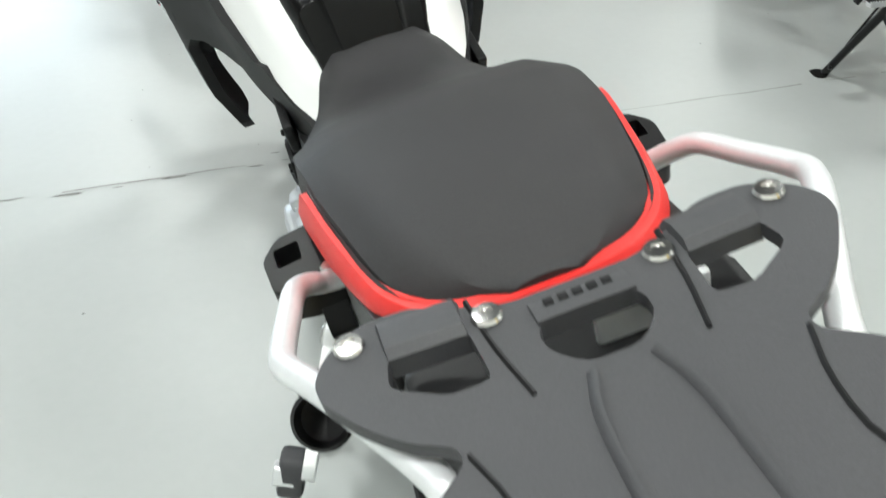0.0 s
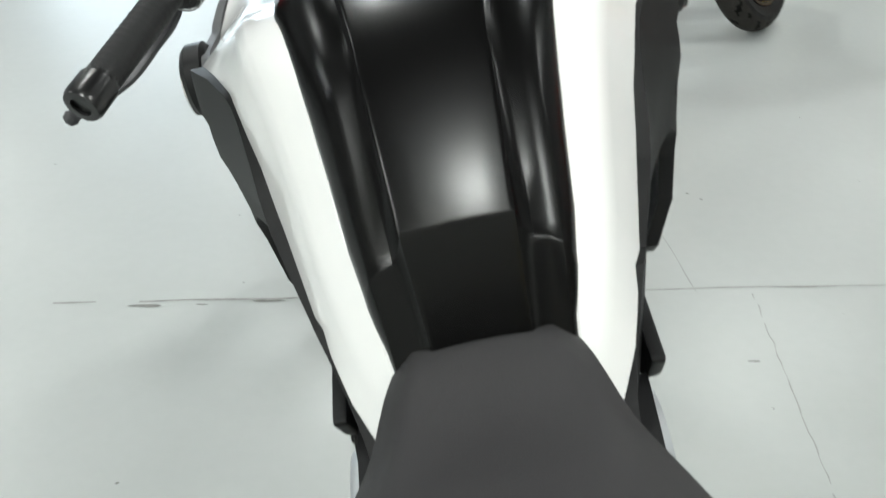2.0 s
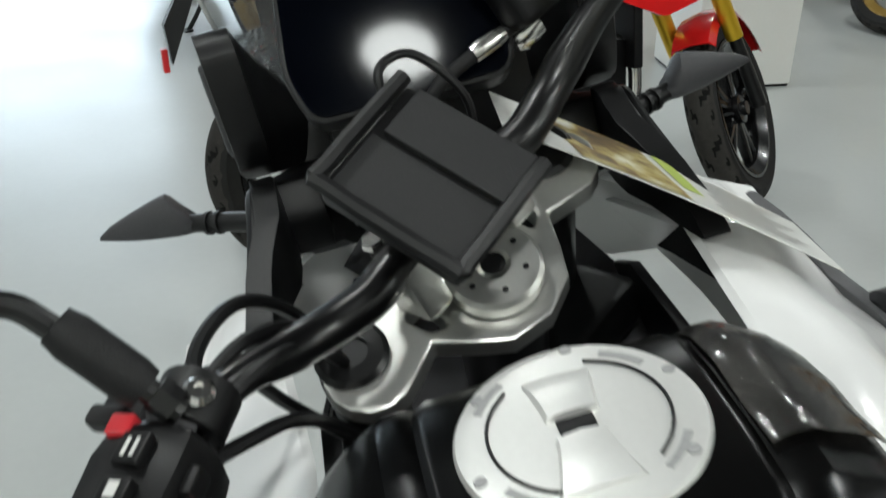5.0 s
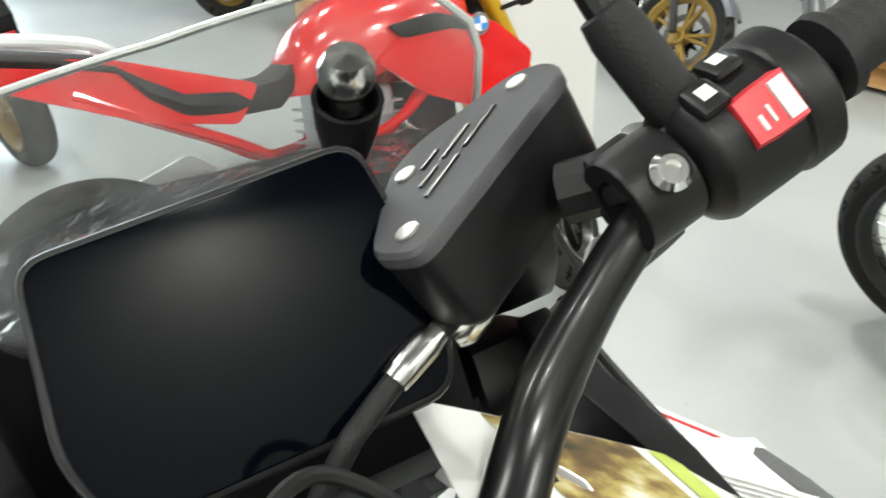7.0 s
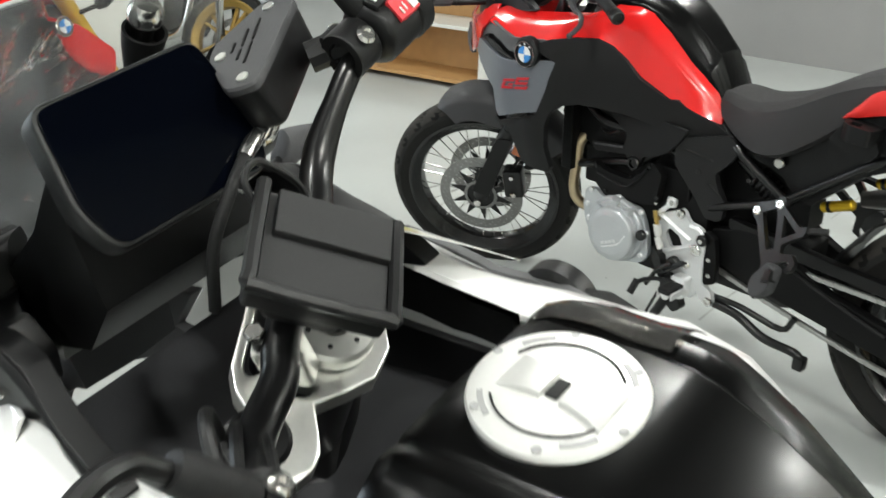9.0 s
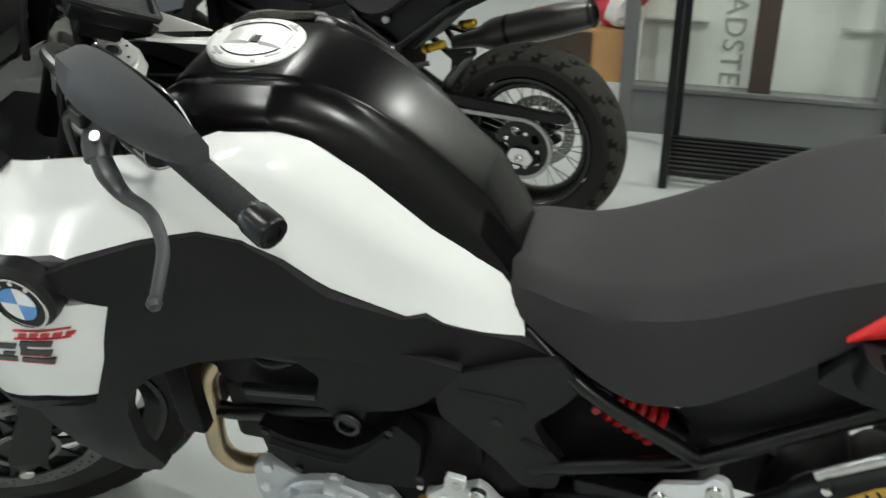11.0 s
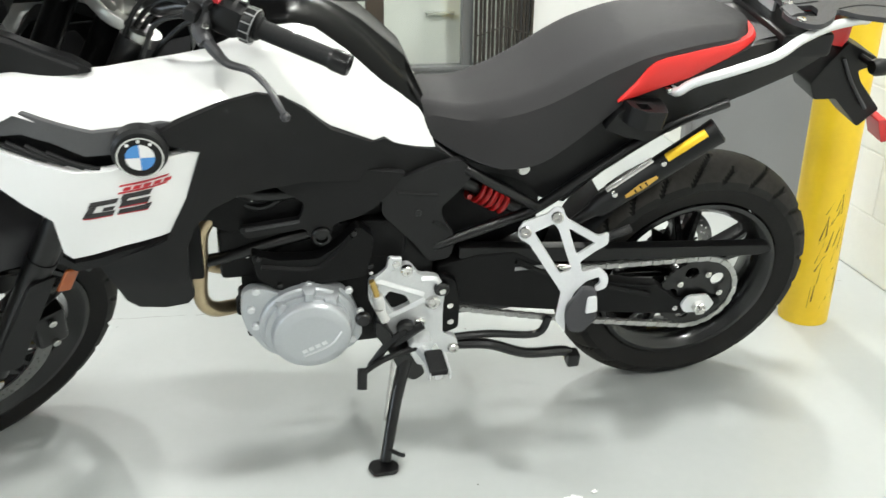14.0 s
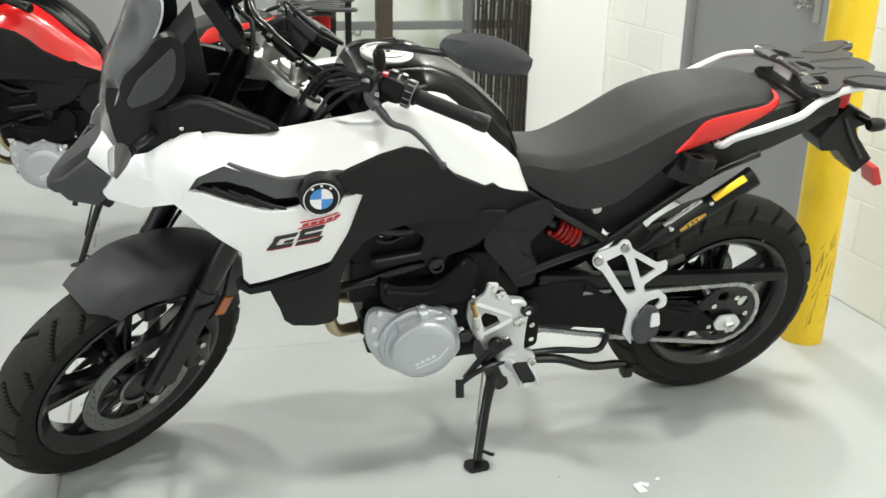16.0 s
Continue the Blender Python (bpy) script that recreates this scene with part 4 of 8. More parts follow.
        nose = [(1.652, 0.906), (1.642, 0.930), (1.616, 0.966), (1.592, 0.943), (1.560, 0.943), (1.530, 0.953), (1.488, 0.979), (1.462, 0.992), (1.425, 0.998), (1.412, 0.955), (1.440, 0.930), (1.458, 0.898), (1.484, 0.862), (1.556, 0.829), (1.619, 0.823), (1.629, 0.836), (1.604, 0.880)]
        part("nose_panel", panel(nose, lambda v, w: interp(v, [(1.42, 0.250), (1.48, 0.226), (1.55, 0.178), (1.60, 0.134), (1.676, 0.062)]) - 1.1 * max(0, w - 0.935), 0.008, 0.03, -s, 0.002), pal["upper"], bike, pal["upper_label"], 50)


def engine_parts(bike, pal):
    # crankcase and cylinder block
    part("crankcase", loft([[(u * s, v, w) for u, w in ((-1, 0.36 + d), (-1, 0.50), (-0.8, 0.56), (0.8, 0.56), (1, 0.50), (1, 0.36 + d), (0.8, 0.29 + d), (-0.8, 0.29 + d))] for v, s, d in ((0.66, 0.12, 0.02), (0.72, 0.14, 0.0), (0.85, 0.145, 0.0), (0.95, 0.14, 0.03), (1.02, 0.125, 0.08), (1.06, 0.10, 0.11))]), M_ENGINE, bike, "black cast engine crankcase", 30)
    part("cylinder_block", loft([[(u * 0.125, v + dv, w) for u, dv in ((-1, -0.09), (1, -0.09), (1, 0.09), (-1, 0.09))] for v, w in ((0.95, 0.50), (0.985, 0.60), (1.02, 0.70), (1.03, 0.76))]), M_ENGINE, bike)
    part("cylinder_head_cover", loft([[(-0.13, v, a), (0.13, v, a), (0.13, v, b), (-0.13, v, b)] for v, a, b in ((0.86, 0.60, 0.74), (0.95, 0.62, 0.78), (1.06, 0.64, 0.77), (1.10, 0.66, 0.74))]), M_ENGINE, bike)
    # silver clutch cover on the left: stepped round casting
    ox = [(1.062, 0.489), (1.046, 0.503), (1.021, 0.500), (0.988, 0.484), (0.943, 0.492), (0.904, 0.490), (0.858, 0.486), (0.838, 0.455), (0.822, 0.404), (0.814, 0.352), (0.838, 0.318), (0.900, 0.303), (0.997, 0.313), (1.024, 0.335), (1.058, 0.393), (1.067, 0.438)]
    part("clutch_cover", plate(rounded(ox, 0.014, 3), -0.022, (-0.145, 0, 0), bevel=0.005), M_SILVERPAINT, bike, "silver painted clutch cover")
    part("clutch_step", lathe([(0.101, 0.004), (0.100, -0.010), (0.096, -0.014), (0.089, -0.015), (0.088, -0.024), (0.0, -0.025)], 56, (-0.167, 0.932, 0.402), (1, 0, 0)), M_SILVERPAINT, bike)
    for v, w, dv, dw in ((0.929, 0.486, 0.014, 0.020), (0.886, 0.470, 0.020, 0.016), (0.985, 0.462, 0.013, 0.014)):
        part("cover_lug", loft([[(x, v - dv * k, w - dw), (x, v + dv * k, w - dw), (x, v + dv * k, w + dw * k), (x, v - dv * k, w + dw * k)] for x, k in ((-0.160, 1.0), (-0.186, 0.9), (-0.196, 0.55))]), M_SILVERPAINT, bike)
    part("clutch_dome", lathe([(0.084, 0.004), (0.083, -0.010), (0.0815, -0.018), (0.077, -0.0225), (0.062, -0.0265), (0.058, -0.0275), (0, -0.0280)], 56, (-0.190, 0.926, 0.396), (1, 0, 0)), M_SILVERPAINT, bike)
    part("cast_bar", tube([(-0.2170, 0.945, 0.352), (-0.2180, 0.890, 0.377), (-0.2165, 0.866, 0.411)], 0.0026, 6, 3), M_SILVER, bike)
    for k in range(4):
        b = box(-0.2190, -0.2165, -0.0055, 0.0055, -0.0045, 0.0045, 0.0006)
        bmesh.ops.transform(b, matrix=Matrix.Translation((0, 0.943 - 0.0135 * k, 0.366 + 0.0060 * k)) @ Matrix.Rotation(radians(-24), 4, "X"), verts=b.verts)
        part("cast_mark", b, M_SILVER, bike)
    for v, w in ((1.034, 0.497), (1.046, 0.450), (1.038, 0.405), (0.998, 0.335), (0.846, 0.480), (0.822, 0.420), (0.838, 0.345), (0.928, 0.502)):
        part("cover_bolt", disc(0.0085, -0.010, (-0.165, v, w), (1, 0, 0), 10, 0.002), M_SILVER, bike)
    part("engine_cover", plate(rounded([(1.038, 0.588), (1.029, 0.524), (0.986, 0.488), (0.900, 0.496), (0.807, 0.508), (0.793, 0.604), (0.827, 0.636), (0.869, 0.588), (0.908, 0.562), (0.991, 0.566)], 0.012, 3), -0.03, (-0.135, 0, 0), bevel=0.006), M_ENGINE, bike, "black engine side cover")
    part("crash_tube", tube([(-0.11, 1.16, 0.535), (-0.128, 1.08, 0.560), (-0.130, 0.98, 0.590), (-0.125, 0.90, 0.61), (-0.12, 0.83, 0.66)], 0.013, 12, 6), M_FRAME, bike, "black frame tube below the tank")
    fp = [(0.730, 0.745), (0.760, 0.700), (0.790, 0.668), (0.825, 0.648), (0.872, 0.636), (0.880, 0.602), (0.899, 0.588), (0.918, 0.602), (0.930, 0.630), (1.045, 0.615), (1.060, 0.642), (0.940, 0.654), (0.930, 0.688), (0.990, 0.735), (1.0, 0.755), (0.86, 0.765)]
    for s in (1, -1):
        fr = part("frame_plate", plate(rounded(fp, 0.008, 2), -0.014 * s, (-0.140 * s, 0, 0), bevel=0.003), M_PANEL, bike, "black frame plate")
        part("frame_boss", lathe([(0.012, 0), (0.020, 0), (0.021, -0.010), (0.018, -0.014), (0.012, -0.014)], 20, (-0.150 * s, 0.898, 0.612), (s, 0, 0), closed=True), M_FRAME, fr)
        part("frame_bolt", disc(0.0115, -0.006 * s, (-0.152 * s, 0.898, 0.612), (1, 0, 0), 6, 0.001), M_BLACKMETAL, fr)
        part("frame_edge", tube([(-0.154 * s, 1.045, 0.637), (-0.155 * s, 0.990, 0.644), (-0.155 * s, 0.940, 0.650)], 0.004, 6, 2), M_GREYPLASTIC, fr)
    part("cover_ridge", tube([(-0.1665, 1.020, 0.555), (-0.1665, 0.920, 0.540), (-0.1665, 0.880, 0.565), (-0.1665, 0.840, 0.612)], 0.006, 8, 4, flat=0.6), M_ENGINE, bike)
    for v, w in ((0.80, 0.535), (1.024, 0.575), (0.835, 0.620), (0.985, 0.505)):
        part("cover_bolt", disc(0.006, -0.006, (-0.164, v, w), (1, 0, 0), 8, 0.001), M_BLACKMETAL, bike)
    part("upper_frame_tube", tube([(-0.12, 1.20, 0.86), (-0.132, 1.05, 0.715), (-0.125, 0.90, 0.70), (-0.11, 0.78, 0.66)], 0.014, 12, 5), M_FRAME, bike)
    part("radiator", box(-0.16, 0.16, 1.13, 1.17, 0.53, 0.82, 0.006), M_ENGINE, bike, "black radiator with fine fins")
    for k in range(10):
        part("radiator_fin", box(-0.155, 0.155, 1.168, 1.174, 0.545 + k * 0.027, 0.550 + k * 0.027), M_BLACKMETAL, bike)
    # gold-brown exhaust headers before the engine
    for pts in ([(-0.090, 1.080, 0.66), (-0.116, 1.128, 0.62), (-0.122, 1.138, 0.54), (-0.122, 1.144, 0.46), (-0.112, 1.122, 0.415), (-0.080, 1.070, 0.392), (-0.02, 0.97, 0.355)],
                [(0.045, 1.075, 0.66), (0.033, 1.135, 0.62), (0.027, 1.155, 0.53), (0.035, 1.135, 0.43), (0.065, 1.07, 0.385), (0.095, 0.97, 0.35)]):
        part("exhaust_header", tube(pts, 0.0165, 14, 6), M_HEADER, bike, "heat tinted steel exhaust header")
    part("engine_loom", loft([[(-h, v, a), (h, v, a), (h, v, b), (-h, v, b)] for v, h, a, b in ((0.66, 0.085, 0.54, 0.80), (0.78, 0.105, 0.55, 0.83), (0.92, 0.115, 0.56, 0.86), (1.06, 0.125, 0.60, 0.88), (1.15, 0.12, 0.66, 0.88))]), M_ENGINE, bike, "black air box and hoses behind the side panel", 40)
    # added black block: keeps the gap seen through the frame dark
    part("engine_tray", box(-0.128, 0.12, 0.72, 1.10, 0.50, 0.62, 0.01), M_ENGINE, bike, "black box added to keep the gap above the crankcase dark")
    # bright discs added to put glints on the black engine
    for v, w, u, r in ((0.962, 0.700, 0.116, 0.005), (0.985, 0.680, 0.116, 0.006), (0.948, 0.668, 0.116, 0.004), (1.030, 0.690, 0.124, 0.005), (0.800, 0.520, 0.166, 0.005), (0.770, 0.585, 0.120, 0.005), (1.045, 0.560, 0.130, 0.005)):
        part("engine_bolt", disc(r, -0.006, (-u, v, w), (1, 0, 0), 8, 0.001), M_CHROME, bike)
    part("breather_hose", tube([(-0.110, 1.08, 0.700), (-0.128, 1.02, 0.672), (-0.128, 0.97, 0.690), (-0.115, 0.93, 0.720)], 0.008, 10, 5), M_FRAME, bike, "black breather hose")
    part("sump", box(-0.09, 0.11, 0.74, 0.92, 0.262, 0.31, 0.02), M_ENGINE, bike)
    for v, w in ((1.058, 0.455), (1.064, 0.43), (1.05, 0.405), (1.045, 0.37), (1.02, 0.345), (1.005, 0.33)):
        part("engine_lug", disc(0.011, -0.05, (-0.10, v, w), (1, 0, 0), 8, 0.003), M_ENGINE, bike)
    part("exhaust_box", box(-0.05, 0.14, 0.42, 0.80, 0.27, 0.36, 0.03), M_BLACKMETAL, bike)
    # silver footrest plate on the left
    op = [(0.802, 0.489), (0.775, 0.497), (0.735, 0.515), (0.723, 0.522), (0.711, 0.514), (0.694, 0.488), (0.676, 0.487), (0.654, 0.481), (0.638, 0.457), (0.636, 0.445), (0.638, 0.403), (0.637, 0.360), (0.635, 0.322), (0.602, 0.304), (0.595, 0.277), (0.603, 0.252), (0.639, 0.272), (0.649, 0.297), (0.664, 0.263), (0.688, 0.265), (0.711, 0.299), (0.719, 0.315), (0.762, 0.338), (0.757, 0.363), (0.781, 0.387), (0.802, 0.438)]
    hl = [rounded([(0.758, 0.455), (0.722, 0.439), (0.709, 0.412), (0.748, 0.396), (0.769, 0.436)], 0.006, 2)]
    fpl = part("footrest_plate", plate(rounded(op, 0.010, 3), -0.016, (-0.138, 0, 0), holes=hl, bevel=0.004), M_SILVER, bike, "silver cast footrest plate")
    for pts in ([(0.795, 0.490), (0.735, 0.462), (0.684, 0.438)], [(0.772, 0.378), (0.722, 0.402), (0.680, 0.424)], [(0.690, 0.480), (0.660, 0.478), (0.642, 0.452)]):
        part("cast_rib", tube([(-0.155, v, w) for v, w in pts], 0.0075, 8, 3, flat=0.6), M_SILVER, fpl)
    for v, w, r in ((0.723, 0.508, 0.013), (0.662, 0.416, 0.016), (0.689, 0.362, 0.012), (0.608, 0.277, 0.013), (0.790, 0.476, 0.008)):
        part("plate_bolt", lathe([(0, 0), (r, 0), (r, -0.008), (r * 0.8, -0.011), (r * 0.45, -0.011), (r * 0.4, -0.008), (0, -0.008)], 16, (-0.153, v, w), (1, 0, 0)), M_CHROME, fpl)
    part("switch_bracket", plate(rounded([(0.763, 0.552), (0.735, 0.548), (0.737, 0.524), (0.755, 0.520), (0.775, 0.500), (0.798, 0.490), (0.792, 0.502), (0.768, 0.524)], 0.004, 2), -0.010, (-0.158, 0, 0), bevel=0.002), M_SILVER, fpl)
    part("bracket_eye", disc(0.008, -0.006, (-0.166, 0.748, 0.536), (1, 0, 0), 14, 0.001), M_CHROME, fpl)
    # black gear lever pivot plate behind the casting
    part("swing_pivot_cover", plate(rounded([(0.665, 0.462), (0.640, 0.478), (0.612, 0.462), (0.600, 0.400), (0.598, 0.330), (0.632, 0.316), (0.645, 0.360)], 0.008, 2), -0.022, (-0.128, 0, 0), bevel=0.003), M_ENGINE, bike)
    for v, w in ((0.645, 0.452), (0.622, 0.398), (0.618, 0.352)):
        part("cover_bolt", disc(0.0075, -0.006, (-0.149 if v < 0.64 else -0.165, v, w), (1, 0, 0), 10, 0.001), M_CHROME, bike)
    part("pivot_cap", disc(0.017, -0.014, (-0.152, 0.645, 0.452), (1, 0, 0), 20, 0.003), M_BLACKMETAL, bike)
    part("brass_fitting", tube([(-0.172, 0.799, 0.500), (-0.173, 0.787, 0.461)], 0.0065, 10, 1), M_BRASS, bike, "brass hydraulic fitting")
    part("bleed_cylinder", merge(tube([(-0.173, 0.787, 0.461), (-0.173, 0.779, 0.430)], 0.0115, 12, 1), tube([(-0.173, 0.781, 0.424), (-0.173, 0.768, 0.392)], 0.0105, 12, 1), tube([(-0.173, 0.779, 0.430), (-0.173, 0.777, 0.416)], 0.007, 10, 1)), M_PRINTWHITE, bike, "white plastic cylinder")
    part("linkage_lug", disc(0.020, -0.022, (-0.160, 0.722, 0.362), (1, 0, 0), 16, 0.004), M_BLACKMETAL, bike)
    part("linkage_cup", lathe([(0, -0.004), (0.013, -0.004), (0.016, 0.0), (0.016, 0.010), (0, 0.012)], 18, (-0.205, 0.820, 0.424), (1, 0, 0)), M_BLACKMETAL, bike)
    part("linkage_arm", tube([(-0.180, 0.722, 0.362), (-0.184, 0.760, 0.335), (-0.184, 0.800, 0.272)], 0.0085, 8, 4, flat=0.7), M_BLACKMETAL, bike)
    part("shift_linkage", tube([(-0.178, 0.748, 0.325), (-0.180, 0.705, 0.362), (-0.180, 0.686, 0.375)], 0.010, 8, 4, flat=0.7), M_BLACKMETAL, bike)
    part("stand_block", plate(rounded([(0.79, 0.40), (0.765, 0.375), (0.735, 0.31), (0.69, 0.27), (0.675, 0.235), (0.70, 0.215), (0.73, 0.235), (0.755, 0.30), (0.79, 0.36)], 0.01, 3), -0.03, (-0.155, 0, 0), bevel=0.004), M_BLACKMETAL, bike)
    part("shift_lever", tube([(-0.185, 0.70, 0.315), (-0.20, 0.77, 0.305), (-0.205, 0.812, 0.280), (-0.21, 0.822, 0.262)], 0.007, 8, 5), M_BLACKMETAL, bike, "black shift lever with rubber tip")
    part("shift_rubber", tube([(-0.198, 0.820, 0.282), (-0.226, 0.824, 0.246)], 0.011, 12, 1), M_GRIP, bike)
    peg = part("footrest", tube([(-0.160, 0.690, 0.300), (-0.200, 0.686, 0.312), (-0.278, 0.668, 0.312)], 0, 10, 3, radii=[0.015, 0.013, 0.011]), M_SILVER, bike, "silver rider footrest with rubber pad")
    part("peg_rubber", box(-0.284, -0.215, 0.650, 0.690, 0.318, 0.334, 0.005), M_GRIP, peg)
    teeth = [(-0.284, 0.308)] + [(-0.284 + 0.0045 * k, 0.322 if k % 2 else 0.329) for k in range(16)] + [(-0.2165, 0.308)]
    for y in (0.6465, 0.6905):
        part("peg_comb", plate(teeth, 0.003, (0, y, 0), (1, 0, 0), (0, 0, 1), bevel=0), M_SILVER, peg)
    part("peg_bracket", plate(rounded([(0.664, 0.335), (0.712, 0.335), (0.716, 0.305), (0.694, 0.262), (0.668, 0.270)], 0.008, 2), -0.036, (-0.154, 0, 0), bevel=0.005), M_SILVER, peg)
    part("right_footrest", tube([(0.15, 0.672, 0.315), (0.20, 0.668, 0.305), (0.275, 0.662, 0.298)], 0.013, 10, 3), M_SILVER, bike)
    part("brake_pedal", tube([(0.17, 0.68, 0.30), (0.19, 0.78, 0.29), (0.20, 0.86, 0.30)], 0.008, 8, 4), M_SILVER, bike)
    part("right_engine_cover", lathe([(0.10, 0), (0.098, 0.02), (0.085, 0.035), (0, 0.04)], 32, (0.14, 0.90, 0.42), (1, 0, 0)), M_SILVERPAINT, bike)
    # side stand, swung out
    foot, slope = Vector(pal.get("foot", (-0.299, 0.785, 0.081))), pal.get("slope", 0.225)
    top = Vector((-0.165, 0.715, 0.285))
    stand = part("side_stand", tube([top, top.lerp(foot, 0.45) + Vector((0.008, 0, 0.004)), foot + Vector((0.009, -0.005, 0.0))], 0, 12, 3, radii=[0.0165, 0.0135, 0.0125]), M_FRAME, bike, "black steel side stand, swung out")
    part("stand_pivot", disc(0.030, -0.032, (-0.150, 0.705, 0.285), (1, 0, 0), 20, 0.006), M_FRAME, stand)
    part("stand_spring", tube([top + Vector((-0.005, 0.030, 0.015)), top.lerp(foot, 0.62) + Vector((0.006, 0.016, 0))], 0.0045, 8, 1), M_BLACKMETAL if pal.get("foot") else M_CHROME, stand, "steel return spring")
    part("stand_foot", plate(rounded([(-0.027, -0.028), (0.027, -0.030), (0.037, 0.0), (0.025, 0.022), (-0.015, 0.024), (-0.035, 0.0)], 0.01, 3), 0.010, foot, (0, 1, 0), (1, 0, -slope), bevel=0.003), M_FRAME, stand)
    hook = top.lerp(foot, 0.86)
    part("stand_hook", tube([hook, hook + Vector((-0.013, -0.025, -0.008)), hook + Vector((-0.020, -0.035, -0.006))], 0.005, 8, 3), M_FRAME, stand)
    # long black lever under the swing arm (folded centre stand)
    cs = part("centre_stand", tube([(-0.13, 0.605, 0.265), (-0.14, 0.52, 0.262), (-0.15, 0.43, 0.232), (-0.15, 0.335, 0.225), (-0.15, 0.318, 0.20)], 0.0125, 10, 5), M_FRAME, bike, "black folded centre stand")
    part("stand_tread", box(-0.172, -0.14, 0.300, 0.330, 0.188, 0.226, 0.006), M_FRAME, cs)
    part("stand_arm", tube([(-0.13, 0.61, 0.285), (-0.13, 0.52, 0.285), (-0.12, 0.40, 0.26), (-0.11, 0.37, 0.30)], 0.009, 10, 4), M_FRAME, cs)


def rear_parts(bike, pal, spoked, knobs, detail=True):
    ident = Matrix()
    wheel("rear_wheel", bike, (0, 0.004, 0.325), 0.324, 0.216, 0.076, spoked, ident, discs=(0.075,), disc_r=0.125, knobs=knobs, rim_mat=pal.get("rim"), detail=detail)
    # swing arm: a deep beam on the left, a plain one on the right
    beam = [(0.650, 0.475), (0.560, 0.500), (0.475, 0.500), (0.40, 0.455), (0.30, 0.405), (0.17, 0.375), (0.11, 0.365), (0.05, 0.315), (-0.06, 0.312), (-0.072, 0.29), (-0.02, 0.262), (0.10, 0.276), (0.28, 0.305), (0.45, 0.335), (0.56, 0.36), (0.64, 0.385)]
    for s in (1, -1):
        part("swing_arm", plate(rounded(beam, 0.012, 3), -0.035 * s, (-0.078 * s, 0, 0), bevel=0.008), M_ENGINE, bike, "black cast swing arm")
    part("swing_arm_bridge", box(-0.10, 0.10, 0.40, 0.50, 0.36, 0.47, 0.02), M_ENGINE, bike)
    part("swing_arm_rib", tube([(-0.116, 0.47, 0.475), (-0.118, 0.36, 0.42), (-0.118, 0.13, 0.345)], 0.007, 8, 3, flat=0.6), M_ENGINE, bike)
    part("arm_decal", box(-0.1150, -0.1136, 0.39, 0.47, 0.448, 0.458, 0.0004), M_DECALGREY, bike)
    guard = [(0.60, 0.520), (0.40, 0.500), (0.27, 0.486), (-0.155, 0.455), (-0.165, 0.437), (-0.13, 0.428), (0.10, 0.440), (0.28, 0.452), (0.42, 0.462), (0.60, 0.49)]
    part("chain_guard", plate(rounded(guard, 0.006, 2), -0.028, (-0.082, 0, 0), bevel=0.004), M_BLACKPLASTIC, bike, "black plastic chain guard")
    # mud flap between wheel and frame
    flap = []
    for k in range(15):
        a = radians(8 + 2.6 * k)
        flap.append([(x, 0.004 + (r) * math.cos(a), 0.325 + r * math.sin(a)) for x, r in ((-0.078, 0.335), (-0.055, 0.348), (0, 0.353), (0.055, 0.348), (0.078, 0.335), (0.05, 0.342), (0, 0.347), (-0.05, 0.342))])
    part("hugger", loft(flap), M_BLACKPLASTIC, bike, "black plastic wheel hugger")
    # sprocket, chain, axle
    sp = []
    for k in range(80):
        a = 2 * math.pi * k / 80
        r = 0.098 if k % 2 else 0.093
        sp.append((0.004 + r * math.cos(a), 0.325 + r * math.sin(a)))
    hol = [[(0.004 + 0.062 * math.cos(b) + 0.018 * math.cos(c), 0.325 + 0.062 * math.sin(b) + 0.018 * math.sin(c)) for c in [2 * math.pi * j / 10 for j in range(10)]] for b in [2 * math.pi * i / 5 for i in range(5)]]
    part("sprocket", plate(sp, -0.006, (-0.096, 0, 0), holes=hol, bevel=0), M_BLACKMETAL, bike)
    for i in range(5):
        b = 2 * math.pi * (i + 0.5) / 5
        part("sprocket_nut", disc(0.0085, -0.012, (-0.102, 0.004 + 0.060 * math.cos(b), 0.325 + 0.060 * math.sin(b)), (1, 0, 0), 8, 0.002), M_CHROME, bike)
    links = []
    path = []
    c1, r1, c2, r2 = Vector((0.004, 0.325)), 0.101, Vector((0.66, 0.40)), 0.035
    d = (c2 - c1).length
    base = math.atan2(c2.y - c1.y, c2.x - c1.x)
    off = math.acos((r1 - r2) / d)
    t1, t2 = base + off, base - off
    up1, up2 = c1 + r1 * Vector((math.cos(t1), math.sin(t1))), c2 + r2 * Vector((math.cos(t1), math.sin(t1)))
    lo1, lo2 = c1 + r1 * Vector((math.cos(t2), math.sin(t2))), c2 + r2 * Vector((math.cos(t2), math.sin(t2)))
    sag = -0.010
    for k in range(46):
        path.append(up2.lerp(up1, k / 46))
    arc = 2 * math.pi - 2 * off
    for k in range(20):
        a = t1 + arc * k / 20
        path.append(c1 + r1 * Vector((math.cos(a), math.sin(a))))
    for k in range(46):
        t = k / 46
        path.append(lo1.lerp(lo2, t) + Vector((0, sag * math.sin(math.pi * t))))
    for i, p in enumerate(path[:-1]):
        q = path[i + 1]
        dr = (q - p)
        ang = math.atan2(dr.y, dr.x)
        ln = dr.length * 0.62
        for x in ((-0.1055, -0.1035), (-0.0955, -0.0935)) if i % 2 else ((-0.1035, -0.1018), (-0.0972, -0.0955)):
            b = box(x[0], x[1], -ln, ln, -0.0062, 0.0062)
